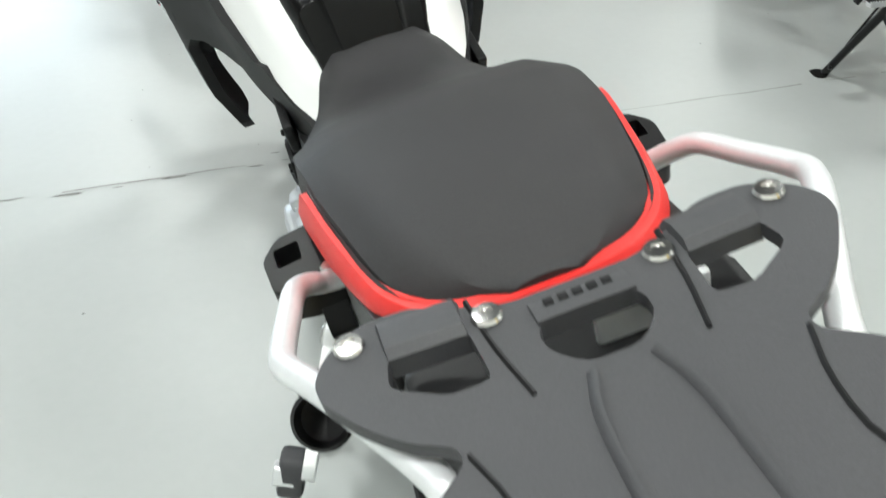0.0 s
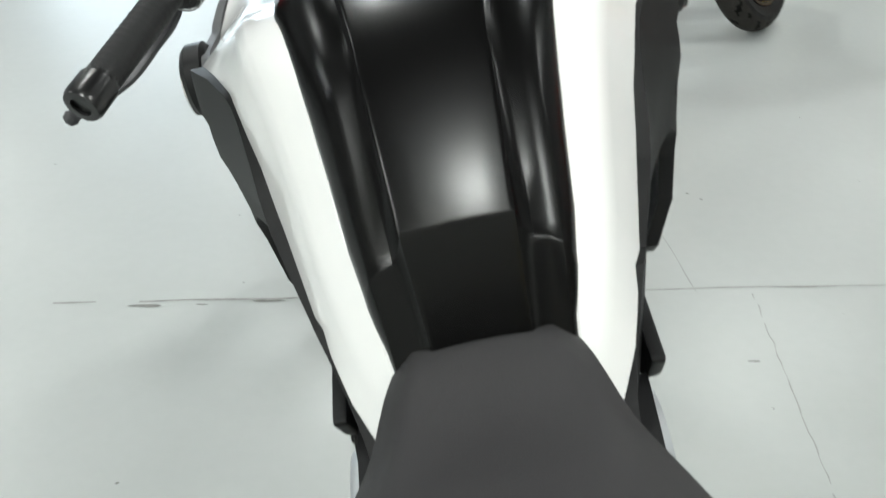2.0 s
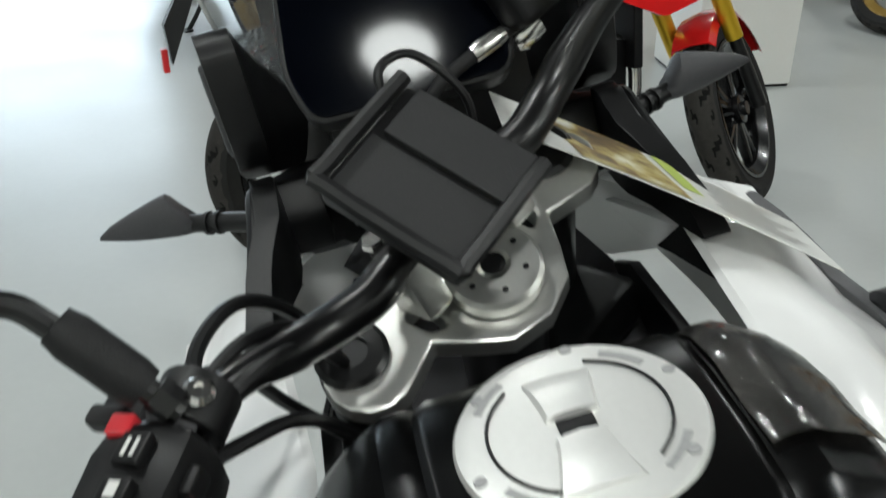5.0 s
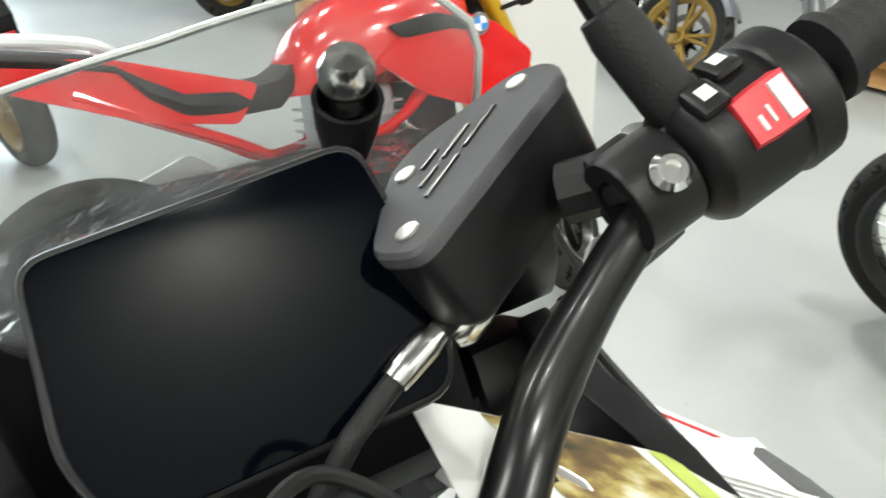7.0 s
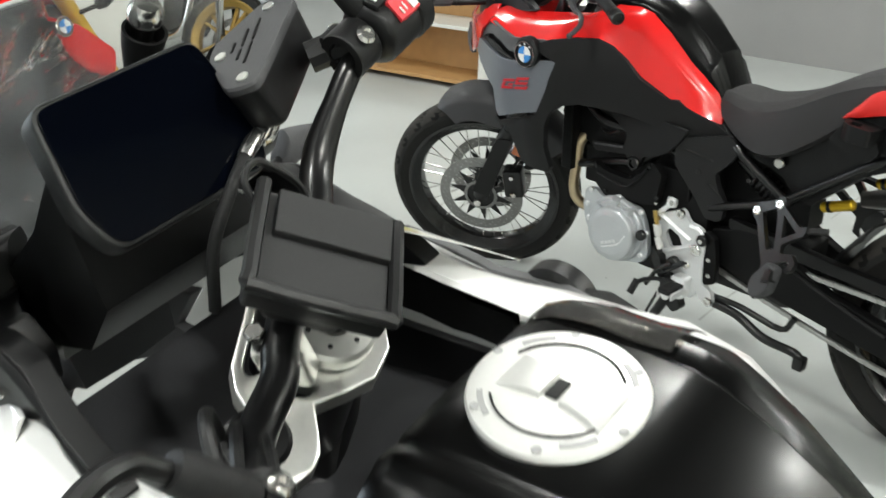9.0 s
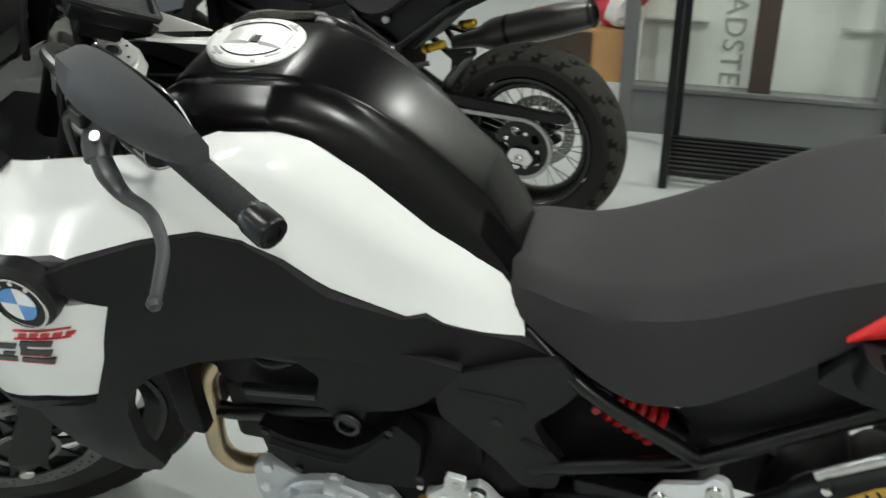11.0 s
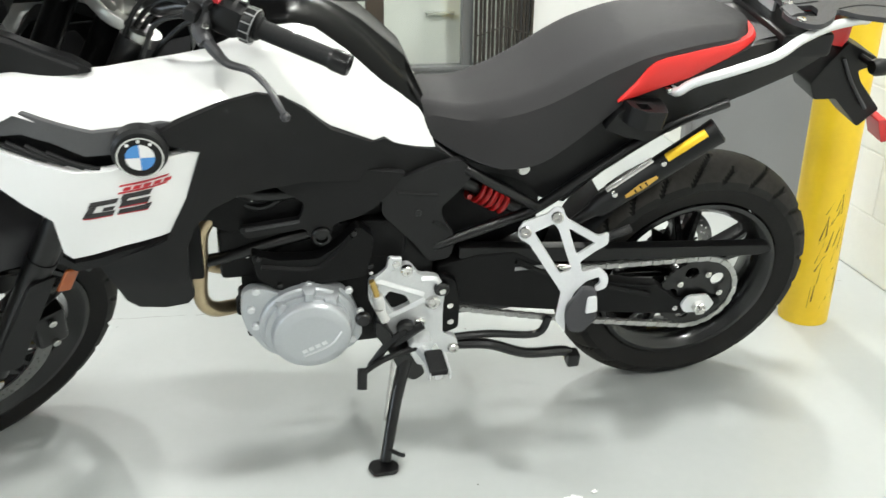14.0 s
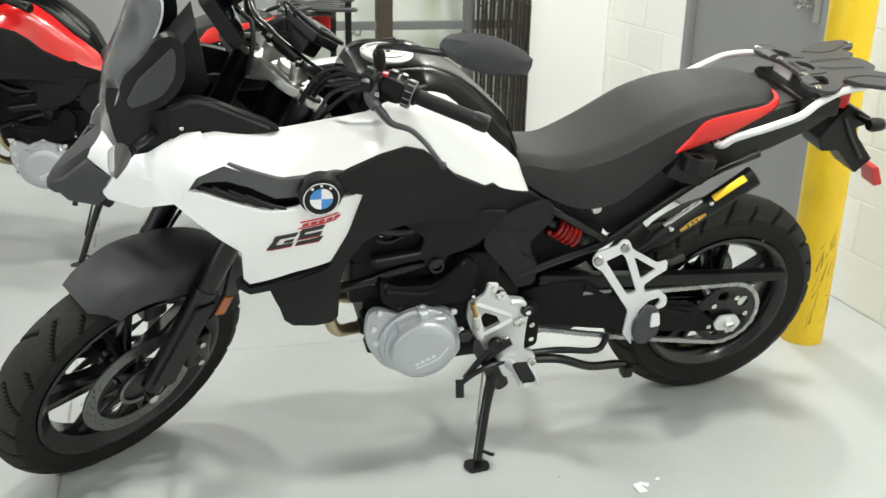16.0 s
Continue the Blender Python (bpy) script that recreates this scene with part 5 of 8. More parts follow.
            bmesh.ops.transform(b, matrix=Matrix.Translation((0, (p.x + q.x) / 2, (p.y + q.y) / 2)) @ Matrix.Rotation(ang, 4, "X"), verts=b.verts)
            links.append(b)
        links.append(disc(0.0036, -0.014, (-0.0925, p.x, p.y), (1, 0, 0), 6, 0.0005))
    tagged(part("chain", merge(*links), M_CHAIN, bike, "oiled steel drive chain"), kind="")
    part("axle_nut", merge(disc(0.016, -0.020, (-0.118, 0.0, 0.300), (1, 0, 0), 6, 0.002), disc(0.009, -0.030, (-0.118, 0.0, 0.300), (1, 0, 0), 12, 0.002)), M_CHROME, bike)
    part("chain_adjuster", plate(rounded([(0.045, 0.305), (0.03, 0.33), (-0.02, 0.33), (-0.045, 0.30), (-0.03, 0.275), (0.03, 0.28)], 0.008, 2), -0.008, (-0.113, 0, 0), bevel=0.002), M_SILVER, bike)
    # passenger footrest bracket
    tri = [(0.015, 0.0), (0.004, 0.018), (-0.044, 0.039), (-0.059, 0.055), (-0.074, 0.054), (-0.080, 0.035), (-0.141, 0.008), (-0.163, 0.018), (-0.161, -0.005), (-0.137, -0.021), (-0.106, -0.046), (-0.110, -0.066), (-0.145, -0.053), (-0.162, -0.068), (-0.159, -0.089), (-0.139, -0.100), (-0.134, -0.092), (-0.146, -0.082), (-0.144, -0.070), (-0.118, -0.082), (-0.094, -0.108), (-0.076, -0.156), (-0.076, -0.191), (-0.056, -0.166), (-0.063, -0.135), (-0.069, -0.110), (-0.007, -0.023), (0.012, -0.015)]
    hl = [rounded([(-0.017, 0.000), (-0.056, 0.022), (-0.065, 0.012), (-0.089, -0.062), (-0.067, -0.074)], 0.004, 2), rounded([(-0.084, 0.017), (-0.136, -0.006), (-0.099, -0.033)], 0.003, 2)]
    for s in (1, -1):
        black = pal.get("steel_can")
        o, ex, ey = Vector((-0.166 * s, 0.477, 0.594)), Vector((0.35 * s, 1, 0)), Vector((0.44 * s, 0, 1))
        out = ex.cross(ey).normalized() * -s
        flat = lambda a, b, h=0.0: o + ex * a + ey * b + out * h
        br = part("peg_hanger", plate(rounded(tri, 0.006, 3), -0.015 * s, o, ex, ey, holes=hl, bevel=0.0025), M_BLACKMETAL if black else M_SILVER, bike, "black footrest hanger" if black else "silver cast passenger footrest hanger")
        for a, b in ((0.0, -0.001), (-0.063, 0.035)):
            part("hanger_bolt", lathe([(0, 0), (0.012, 0), (0.013, 0.003), (0.010, 0.006), (0.005, 0.006), (0.004, 0.003), (0, 0.003)], 18, flat(a, b, 0.014), out), M_CHROME, br)
        part("passenger_footrest", plate(rounded([(-0.110, -0.089), (-0.134, -0.090), (-0.139, -0.102), (-0.136, -0.149), (-0.107, -0.179), (-0.083, -0.180), (-0.074, -0.156), (-0.078, -0.132), (-0.096, -0.110)], 0.008, 3), -0.034 * s, flat(0, 0, 0.012), ex, ey, bevel=0.008), M_GREYPLASTIC, br, "folded footrest with grey rubber")
        part("footrest_metal", plate(rounded([(-0.119, -0.104), (-0.137, -0.100), (-0.138, -0.130), (-0.114, -0.138)], 0.004, 2), -0.030 * s, flat(0, 0, 0.022), ex, ey, bevel=0.004), M_BLACKMETAL if black else M_SILVER, br)
        part("heel_stub", tube([flat(-0.160, 0.008, 0.006), flat(-0.190, 0.020, 0.000), flat(-0.205, 0.026, -0.01)], 0.009, 8, 2, flat=0.6), M_BLACKPLASTIC, br)
    # rear frame tubes
    for s in (1, -1):
        part("rear_frame_tube", tube([(-0.115 * s, 0.66, 0.535), (-0.122 * s, 0.50, 0.595), (-0.124 * s, 0.44, 0.622), (-0.125 * s, 0.32, 0.71), (-0.128 * s, 0.19, 0.80), (-0.12 * s, 0.06, 0.845)], 0.0115, 12, 4), M_FRAME, bike, "black steel rear frame tube")
        part("seat_frame_tube", tube([(-0.085 * s, 0.665, 0.765), (-0.105 * s, 0.62, 0.733), (-0.126 * s, 0.565, 0.702), (-0.126 * s, 0.44, 0.622)], 0.011, 12, 4), M_FRAME, bike)
    part("inner_body", loft([[(-h, v, a), (h, v, a), (h, v, b), (-h, v, b)] for v, h, a, b in ((0.66, 0.07, 0.71, 0.80), (0.52, 0.095, 0.69, 0.78), (0.47, 0.095, 0.67, 0.78), (0.43, 0.100, 0.63, 0.80), (0.38, 0.108, 0.62, 0.82), (0.26, 0.112, 0.73, 0.89), (0.06, 0.100, 0.83, 0.96), (-0.12, 0.075, 0.90, 0.985))]), M_BLACKPLASTIC, bike, "black inner tail body")
    part("seat_lock", merge(disc(0.013, -0.010, (-0.106, 0.478, 0.710), (1, 0, 0), 20, 0.002), box(-0.1175, -0.1165, 0.4765, 0.4795, 0.702, 0.718)), M_BRUSHED, bike, "round seat lock")
    # shock absorber with red spring
    s0, s1 = Vector((-0.058, 0.566, 0.643)), Vector((-0.058, 0.499, 0.601))
    coil = []
    ax = (s1 - s0).normalized()
    e1 = ax.orthogonal().normalized()
    e2 = ax.cross(e1)
    for k in range(5 * 14 + 1):
        a = 2 * math.pi * k / 14
        coil.append(s0.lerp(s1, k / 70) + (e1 * math.cos(a) + e2 * math.sin(a)) * 0.027)
    shock = part("shock_absorber", tube([s0 - ax * 0.06, s1 + ax * 0.04], 0.017, 14, 1), M_BLACKMETAL, bike, "shock absorber with a red coil spring")
    part("spring", tube(coil, 0.0060, 8, 1), M_BLACKMETAL if pal.get("steel_can") else M_SPRING, shock, "black coil spring" if pal.get("steel_can") else "red painted coil spring")
    part("inner_frame", loft([[(-h, v, a), (h, v, a), (h, v, b), (-h, v, b)] for v, h, a, b in ((0.66, 0.05, 0.42, 0.70), (0.54, 0.045, 0.46, 0.70), (0.41, 0.04, 0.52, 0.74))]), M_ENGINE, bike, "black inner frame and linkage", 40)
    # exhaust silencer
    a, b = Vector((-0.163, 0.335, 0.630)), Vector((-0.188, 0.112, 0.817))
    dr = (b - a).normalized()
    if not pal.get("steel_can"):
        sil = part("silencer", lathe([(0.010, -0.06), (0.012, -0.02), (0.015, 0.0), (0.0215, 0.012), (0.0235, 0.03), (0.0250, 0.14), (0.0262, 0.27), (0.0275, 0.296), (0.024, 0.300), (0.020, 0.285), (0.0, 0.27)], 28, a, dr), M_BLACKPLASTIC, bike, "short black silencer with gold inlay")
        e1 = Vector((-1, 0, 0.2))
        e1 = (e1 - dr * e1.dot(dr)).normalized()
        e2 = dr.cross(e1)
        up = e2 if e2.z > 0 else -e2
        lab = bmesh.new()
        for (t0, t1, a0, a1) in ((0.075, 0.150, -0.35, 0.28),):
            rows = []
            for i in range(9):
                t = t0 + (t1 - t0) * i / 8
                cut = 0.16 * abs(i - 4) / 4
                rows.append([lab.verts.new(a + dr * t + (e1 * math.cos(q) + up * math.sin(q)) * 0.0256) for q in [a0 + cut + (a1 - a0 - 2 * cut) * j / 6 for j in range(7)]])
            for r0, r1 in zip(rows, rows[1:]):
                for j in range(6):
                    lab.faces.new((r0[j], r0[j + 1], r1[j + 1], r1[j]))
        part("gold_label", lab, M_GOLDLABEL, sil, "gold maker's plate")
        bars = []
        for i in range(3):
            t = 0.098 + 0.013 * i
            bars.append(tube([a + dr * t + (e1 * math.cos(q) + up * math.sin(q)) * 0.0260 for q in (-0.18, 0.12)], 0.0020, 6, 1))
        part("label_mark", merge(*bars), M_BLACKPLASTIC, sil)
        slot = lathe([(0.0258, 0.185), (0.0274, 0.19), (0.0276, 0.272), (0.0262, 0.277)], 36, a, dr)
        kill = [v for v in slot.verts if (v.co - a - dr * (v.co - a).dot(dr)).normalized().dot((up * 0.8 + e1 * 0.6).normalized()) < 0.90]
        bmesh.ops.delete(slot, geom=kill, context="VERTS")
        part("gold_sleeve", slot, M_GOLD, sil, "gold anodised sleeve seen through a slot")
        part("heat_shield", tube([a + dr * 0.05 + up * 0.028 + e1 * 0.009, a + dr * 0.16 + up * 0.030 + e1 * 0.009], 0.006, 8, 1, flat=0.4), M_CHROME, sil)
        for t in (0.06, 0.175):
            part("clamp_screw", disc(0.006, 0.012, a + dr * t + up * 0.017 + e1 * 0.016, e1, 8, 0.001), M_CHROME, sil)
    # tail body, grab mounts, rails, luggage plate
    for s in (1, -1):
        tail = [(0.312, 0.868), (0.265, 0.815), (0.185, 0.788), (0.15, 0.805), (0.06, 0.845), (-0.10, 0.885), (-0.165, 0.905), (-0.185, 0.955), (-0.12, 0.975), (0.03, 0.965), (0.16, 0.915)]
        part("tail_panel", panel(tail, lambda v, w: interp(v, [(-0.18, 0.055), (-0.1, 0.085), (0.03, 0.115), (0.15, 0.132), (0.31, 0.134)]), 0.02, 0.04, -s), M_BLACKPLASTIC, bike, "black plastic tail panel")
        pm = rounded([(0.112, 0.296), (0.150, 0.308), (0.182, 0.302), (0.200, 0.278), (0.196, 0.232), (0.160, 0.224), (0.112, 0.226)], 0.008, 3)
        ph = rounded([(0.163, 0.290), (0.187, 0.287), (0.187, 0.262), (0.163, 0.265)], 0.003, 2)
        part("pannier_mount", plate([(-s * a, b) for a, b in pm], 0.040, (0, 0, 0.802), (1, 0, 0), (0, 1, 0.12), holes=[[(-s * a, b) for a, b in ph]], bevel=0.005), M_BLACKPLASTIC, bike, "black pannier mount with a square hole")
        part("mount_side", plate(rounded([(0.338, 0.820), (0.315, 0.856), (0.298, 0.868), (0.229, 0.852), (0.212, 0.810), (0.234, 0.785), (0.285, 0.798)], 0.008, 3), 0.026 * s, (-0.162 * s, 0, 0), holes=[rounded([(0.295, 0.842), (0.257, 0.850), (0.243, 0.841), (0.276, 0.826)], 0.004, 2)], bevel=0.004), M_BLACKPLASTIC, bike)
        part("mount_bolt", disc(0.009, 0.010, (-0.140 * s, 0.208, 0.886), (0, 0, 1), 12, 0.002), M_CHROME, bike)
        # solid dark block whose colour gives the shade of an open slot
        part("tail_slot", box(min(-0.108 * s, -0.118 * s), max(-0.108 * s, -0.118 * s), 0.02, 0.06, 0.905, 0.925, 0.003), M_HOLLOWSHADE, bike)
        k = 0.91 if s > 0 else 1.0
        rail = part("grab_rail", tube([(-0.118 * s, 0.200, 0.884), (-0.150 * s, 0.194, 0.890), (-0.174 * k * s, 0.176, 0.908), (-0.187 * k * s, 0.152, 0.925), (-0.195 * k * s, 0.100, 0.944), (-0.202 * k * s, 0.035, 0.969), (-0.197 * k * s, 0.005, 0.981), (-0.172 * k * s, -0.045, 0.996), (-0.125 * k * s, -0.135, 1.002), (-0.092 * s, -0.22, 1.004), (-0.055 * s, -0.25, 0.985)], 0.0098, 14, 5), M_BLACKMETAL if pal.get("steel_can") else M_SILVER, bike, "black grab rail" if pal.get("steel_can") else "silver tubular grab rail")
        part("rail_bolt", disc(0.012, -0.014 * s, (-0.114 * s, 0.200, 0.884), (1, 0, 0), 16, 0.003), M_CHROME, rail)
    lug = [(0.0, -0.058), (0.040, -0.054), (0.070, -0.041), (0.094, -0.027), (0.125, -0.026), (0.150, -0.041), (0.161, -0.061), (0.159, -0.078), (0.142, -0.105), (0.120, -0.129), (0.098, -0.142), (0.097, -0.153), (0.124, -0.176), (0.148, -0.226), (0.165, -0.305), (0.166, -0.332), (0.145, -0.347), (0.116, -0.330), (0.102, -0.280), (0.066, -0.296), (0.050, -0.268), (0.026, -0.296)]
    lug = rounded(lug[1:] + [(-x, y) for x, y in lug[:0:-1]], 0.010, 3)
    hol = [rounded([(s * 0.068, -0.064), (s * 0.116, -0.062), (s * 0.121, -0.086), (s * 0.090, -0.107), (s * 0.066, -0.106)], 0.006, 2) for s in (1, -1)]
    hol += [rounded([(-0.031, -0.080), (0.031, -0.080), (0.033, -0.100), (0.016, -0.120), (-0.016, -0.120), (-0.033, -0.100)], 0.008, 2)]
    rack = part("luggage_plate", plate(lug, 0.011, (0, 0, 1.0135), (1, 0, 0), (0, 1, -0.02), holes=hol, bevel=0.003), M_GREYPLASTIC, bike, "flat black luggage plate with cut-outs")
    for x, y in ((-0.054, -0.059), (0.054, -0.059), (-0.135, -0.043), (0.135, -0.043), (-0.143, -0.330), (0.143, -0.330)):
        part("plate_screw", lathe([(0, 0), (0.0095, 0), (0.010, 0.002), (0.0085, 0.0042), (0.0045, 0.0045), (0.004, 0.003), (0, 0.003)], 16, (x, y, 1.0245 - 0.02 * y), (0, 0, 1)), M_CHROME, rack)
    part("tail_cover", box(-0.115, 0.115, -0.15, -0.03, 0.93, 0.985, 0.012), M_BLACKPLASTIC, bike, "black tail cover below the luggage plate")
    for s in (1, -1):
        # moulded ramps before the cut-outs, shallow grooves and ribs
        ramp = loft([[(s * 0.066, v, z0), (s * 0.118, v + 0.002, z0), (s * 0.116, v + 0.002, z1), (s * 0.069, v, z1)] for v, z0, z1 in ((-0.034, 1.022, 1.0265), (-0.046, 1.022, 1.031), (-0.062, 1.014, 1.032), (-0.068, 1.012, 1.027))])
        part("plate_ramp", ramp, M_GREYPLASTIC, rack)
        part("plate_groove", tube([(s * x, y, 1.0250 - 0.02 * y) for x, y in ((0.062, -0.040), (0.058, -0.085), (0.050, -0.128))], 0.0022, 6, 3, flat=0.5), M_BLACKPLASTIC, rack)
        part("plate_groove", tube([(s * x, y, 1.0250 - 0.02 * y) for x, y in ((0.094, -0.150), (0.083, -0.19), (0.085, -0.235), (0.120, -0.30))], 0.0020, 6, 3, flat=0.5), M_BLACKPLASTIC, rack)
        part("plate_rib", tube([(s * 0.018, -0.128, 1.0280), (s * 0.027, -0.165, 1.0290), (s * 0.030, -0.255, 1.0300)], 0.0045, 6, 4, flat=0.4), M_GREYPLASTIC, rack)
        part("plate_post", box(s * 0.075 - 0.012, s * 0.075 + 0.012, -0.13, -0.09, 0.95, 1.0135, 0.004), M_BLACKPLASTIC, rack)
        part("hanger_screw", disc(0.008, 0.006, (s * 0.100, -0.088, 0.990), (0, 0, 1), 12, 0.002), M_CHROME, rack)
    part("plate_ramp", loft([[(-0.032, v, z0), (0.032, v, z0), (0.030, v, z1), (-0.030, v, z1)] for v, z0, z1 in ((-0.062, 1.022, 1.0265), (-0.072, 1.022, 1.029), (-0.081, 1.014, 1.029))]), M_GREYPLASTIC, rack)
    part("plate_mark", merge(*[box(-0.022 + 0.009 * k, -0.016 + 0.009 * k, -0.0705, -0.0655, 1.0285, 1.0296) for k in range(5)]), M_BLACKPLASTIC, rack)
    # rear light, plate holder, rear indicators
    part("tail_light", loft([[(-h, v, a), (h, v, a), (h, v, b), (-h, v, b)] for v, h, a, b in ((-0.16, 0.050, 0.935, 0.985), (-0.218, 0.050, 0.925, 0.988), (-0.236, 0.040, 0.935, 0.978))]), M_REDLENS, bike, "red rear light")
    if not pal.get("steel_can"):
        hold = [(-0.202, 0.882), (-0.239, 0.932), (-0.323, 0.892), (-0.323, 0.874), (-0.284, 0.863), (-0.302, 0.835), (-0.372, 0.765), (-0.352, 0.747), (-0.330, 0.722), (-0.249, 0.797), (-0.196, 0.797), (-0.175, 0.838)]
        ho = part("plate_holder", plate(rounded(hold, 0.006, 2), 0.090, (-0.045, 0, 0), bevel=0.006), M_BLACKPLASTIC, bike, "black plastic number plate holder")
        part("holder_stay", tube([(-0.050, -0.235, 0.895), (-0.054, -0.270, 0.840), (-0.054, -0.325, 0.775)], 0.004, 8, 3), M_GREYPLASTIC, ho)
        part("rear_reflector", plate(rounded([(-0.358, 0.750), (-0.381, 0.752), (-0.413, 0.697), (-0.386, 0.692)], 0.003, 2), 0.055, (-0.070, 0, 0), bevel=0.003), M_REDLENS, bike, "red rear reflector")
        part("plate_bracket", box(0.005, 0.080, -0.074, -0.066, 0.950, 1.012, 0.003), M_SILVER, bike, "silver bracket below the luggage plate")
    for s in ((1, -1) if not pal.get("steel_can") else ()):
        ind = part("rear_indicator", tube([(-0.045 * s, -0.278, 0.897), (-0.085 * s, -0.282, 0.897)], 0.008, 10, 1), M_BLACKPLASTIC, bike, "rear indicator")
        part("indicator_body", lathe([(0, -0.03), (0.013, -0.028), (0.018, -0.01), (0.019, 0.012), (0.014, 0.022), (0, 0.022)], 20, (-0.097 * s, -0.292, 0.897), (0, 1, 0)), M_BLACKPLASTIC, ind)
        part("indicator_lens", lathe([(0, -0.036), (0.012, -0.033), (0.017, -0.018), (0.0, -0.017)], 20, (-0.097 * s, -0.292, 0.897), (0, 1, 0)), M_CLEARLENS, ind)


def frame_cover_parts(bike):
    cov = [(0.775, 0.690), (0.742, 0.722), (0.66, 0.742), (0.615, 0.750), (0.585, 0.715), (0.615, 0.672), (0.652, 0.636), (0.640, 0.60), (0.612, 0.555), (0.622, 0.502), (0.668, 0.500), (0.70, 0.55), (0.742, 0.60), (0.775, 0.64)]
    for s in (1, -1):
        c = part("frame_cover", panel(rounded(cov, 0.012, 2), lambda v, w: 0.128 + 0.10 * (v - 0.69) + 0.03 * (w - 0.6), 0.02, 0.03, -s), M_COVER, bike, "black plastic frame cover")
        part("cover_screw", disc(0.008, -0.003 * s, (-0.129 * s, 0.699, 0.633), (1, 0, 0), 12, 0.001), M_BLACKMETAL, c)
        for (v0, w0, v1, w1) in ((0.745, 0.690, 0.66, 0.672), (0.665, 0.605, 0.630, 0.580)):
            part("cover_crease", tube([(-s * (0.1285 + 0.10 * (v0 - 0.69) + 0.03 * (w0 - 0.6)), v0, w0), (-s * (0.1285 + 0.10 * (v1 - 0.69) + 0.03 * (w1 - 0.6)), v1, w1)], 0.005, 6, 1, flat=0.6), M_PANEL, c)

def front_parts(bike, pal, deg, spoked, knobs, R=0.339, rim=0.243, cockpit=True, detail=True):
    st = steering(deg)
    AX = Vector((0, 1.640 + 0.4 * (R - 0.335), 0.306 + (R - 0.335)))
    down = Vector((0, math.sin(radians(27)), -math.cos(radians(27))))
    wheel("front_wheel", bike, AX, R, rim, 0.056, spoked, st, discs=(-0.070, 0.066), disc_r=0.152, knobs=knobs, rim_mat=pal.get("rim"), detail=detail)
    for s in (1, -1):
        top = AX + Vector((-0.103 * s, 0, 0)) - down * 0.833
        leg = part("fork_leg", tube([AX + Vector((-0.103 * s, 0.0, 0)) - down * 0.02, AX + Vector((-0.103 * s, 0, 0)) - down * 0.33], 0, 16, 1, radii=[0.026, 0.029]), M_BLACKMETAL, bike, "black front fork leg", m=st)
        part("fork_tube", tube([AX + Vector((-0.103 * s, 0, 0)) - down * 0.32, top], 0.0265, 16, 1), M_BLACKMETAL, leg, m=st)
        part("fork_guard", plate(rounded([(-0.03, -0.02), (0.035, -0.02), (0.03, 0.22), (-0.02, 0.24)], 0.012, 3), -0.010 * s, AX + Vector((-0.126 * s, 0.0, 0)) - down * 0.07, (0, math.cos(radians(27)), math.sin(radians(27))), tuple(-down), bevel=0.004), M_BLACKPLASTIC, leg, m=st)
        part("side_reflector", box(min(-0.138 * s, -0.145 * s), max(-0.138 * s, -0.145 * s), 1.452, 1.482, 0.53, 0.585, 0.003), M_ORANGE, leg, "orange side reflector", m=st @ Matrix.Translation((0, 1.467, 0.555)) @ Matrix.Rotation(radians(27), 4, "X") @ Matrix.Translation((0, -1.467, -0.555)))
        part("axle_end", disc(0.014, -0.03 * s, AX + Vector((-0.10 * s, 0, 0)), (1, 0, 0), 6, 0.002), M_CHROME, leg, m=st)
        cal = AX + Vector((-0.088 * s, -0.135, 0.075))
        ca = part("brake_caliper", box(cal.x - 0.03, cal.x + 0.03, cal.y - 0.035, cal.y + 0.035, cal.z - 0.055, cal.z + 0.055, 0.012), M_BLACKMETAL, bike, "black front brake caliper", m=st)
        part("caliper_bolt", disc(0.009, -0.012 * s, cal + Vector((-0.03 * s, 0.0, 0.035)), (1, 0, 0), 8, 0.002), M_CHROME, ca, m=st)
        part("caliper_bolt", disc(0.009, -0.012 * s, cal + Vector((-0.03 * s, 0.0, -0.035)), (1, 0, 0), 8, 0.002), M_CHROME, ca, m=st)
        part("brake_hose", tube([cal + Vector((0, 0, 0.05)), cal + Vector((-0.03 * s, -0.05, 0.15)), cal + Vector((0.0, -0.1, 0.3)), cal + Vector((0.03 * s, -0.13, 0.45))], 0.005, 8, 6), M_BLACKPLASTIC, bike, m=st)
    # mudguard
    secs = []
    for k in range(19):
        a = radians(71 + 4.3 * k)
        e = k / 18
        hw = 0.066 + 0.010 * min(1, e * 4)
        r = R + 0.012 + 0.030 * min(1.0, e * 5) ** 0.6
        sk = 0.070 + 0.02 * min(1, e * 3)
        c = lambda rr, x, da=0.0: (x, AX.y + rr * math.cos(a + da), AX.z + rr * math.sin(a + da))
        da = radians(9) * (1 - e)
        secs.append([c(r - sk, -hw - 0.003, da), c(r - 0.020, -hw, da * 0.5), c(r + 0.002, -hw * 0.72), c(r + 0.006, 0), c(r + 0.002, hw * 0.72), c(r - 0.020, hw, da * 0.5), c(r - sk, hw + 0.003, da),
                     c(r - sk, hw - 0.002, da), c(r - 0.021, hw - 0.004, da * 0.5), c(r - 0.002, hw * 0.7), c(r + 0.002, 0), c(r - 0.002, -hw * 0.7), c(r - 0.021, -hw + 0.004, da * 0.5), c(r - sk, -hw + 0.002, da)])
    part("front_mudguard", loft(secs), M_GREYPLASTIC, bike, "dark grey plastic front mudguard", 70, m=st)
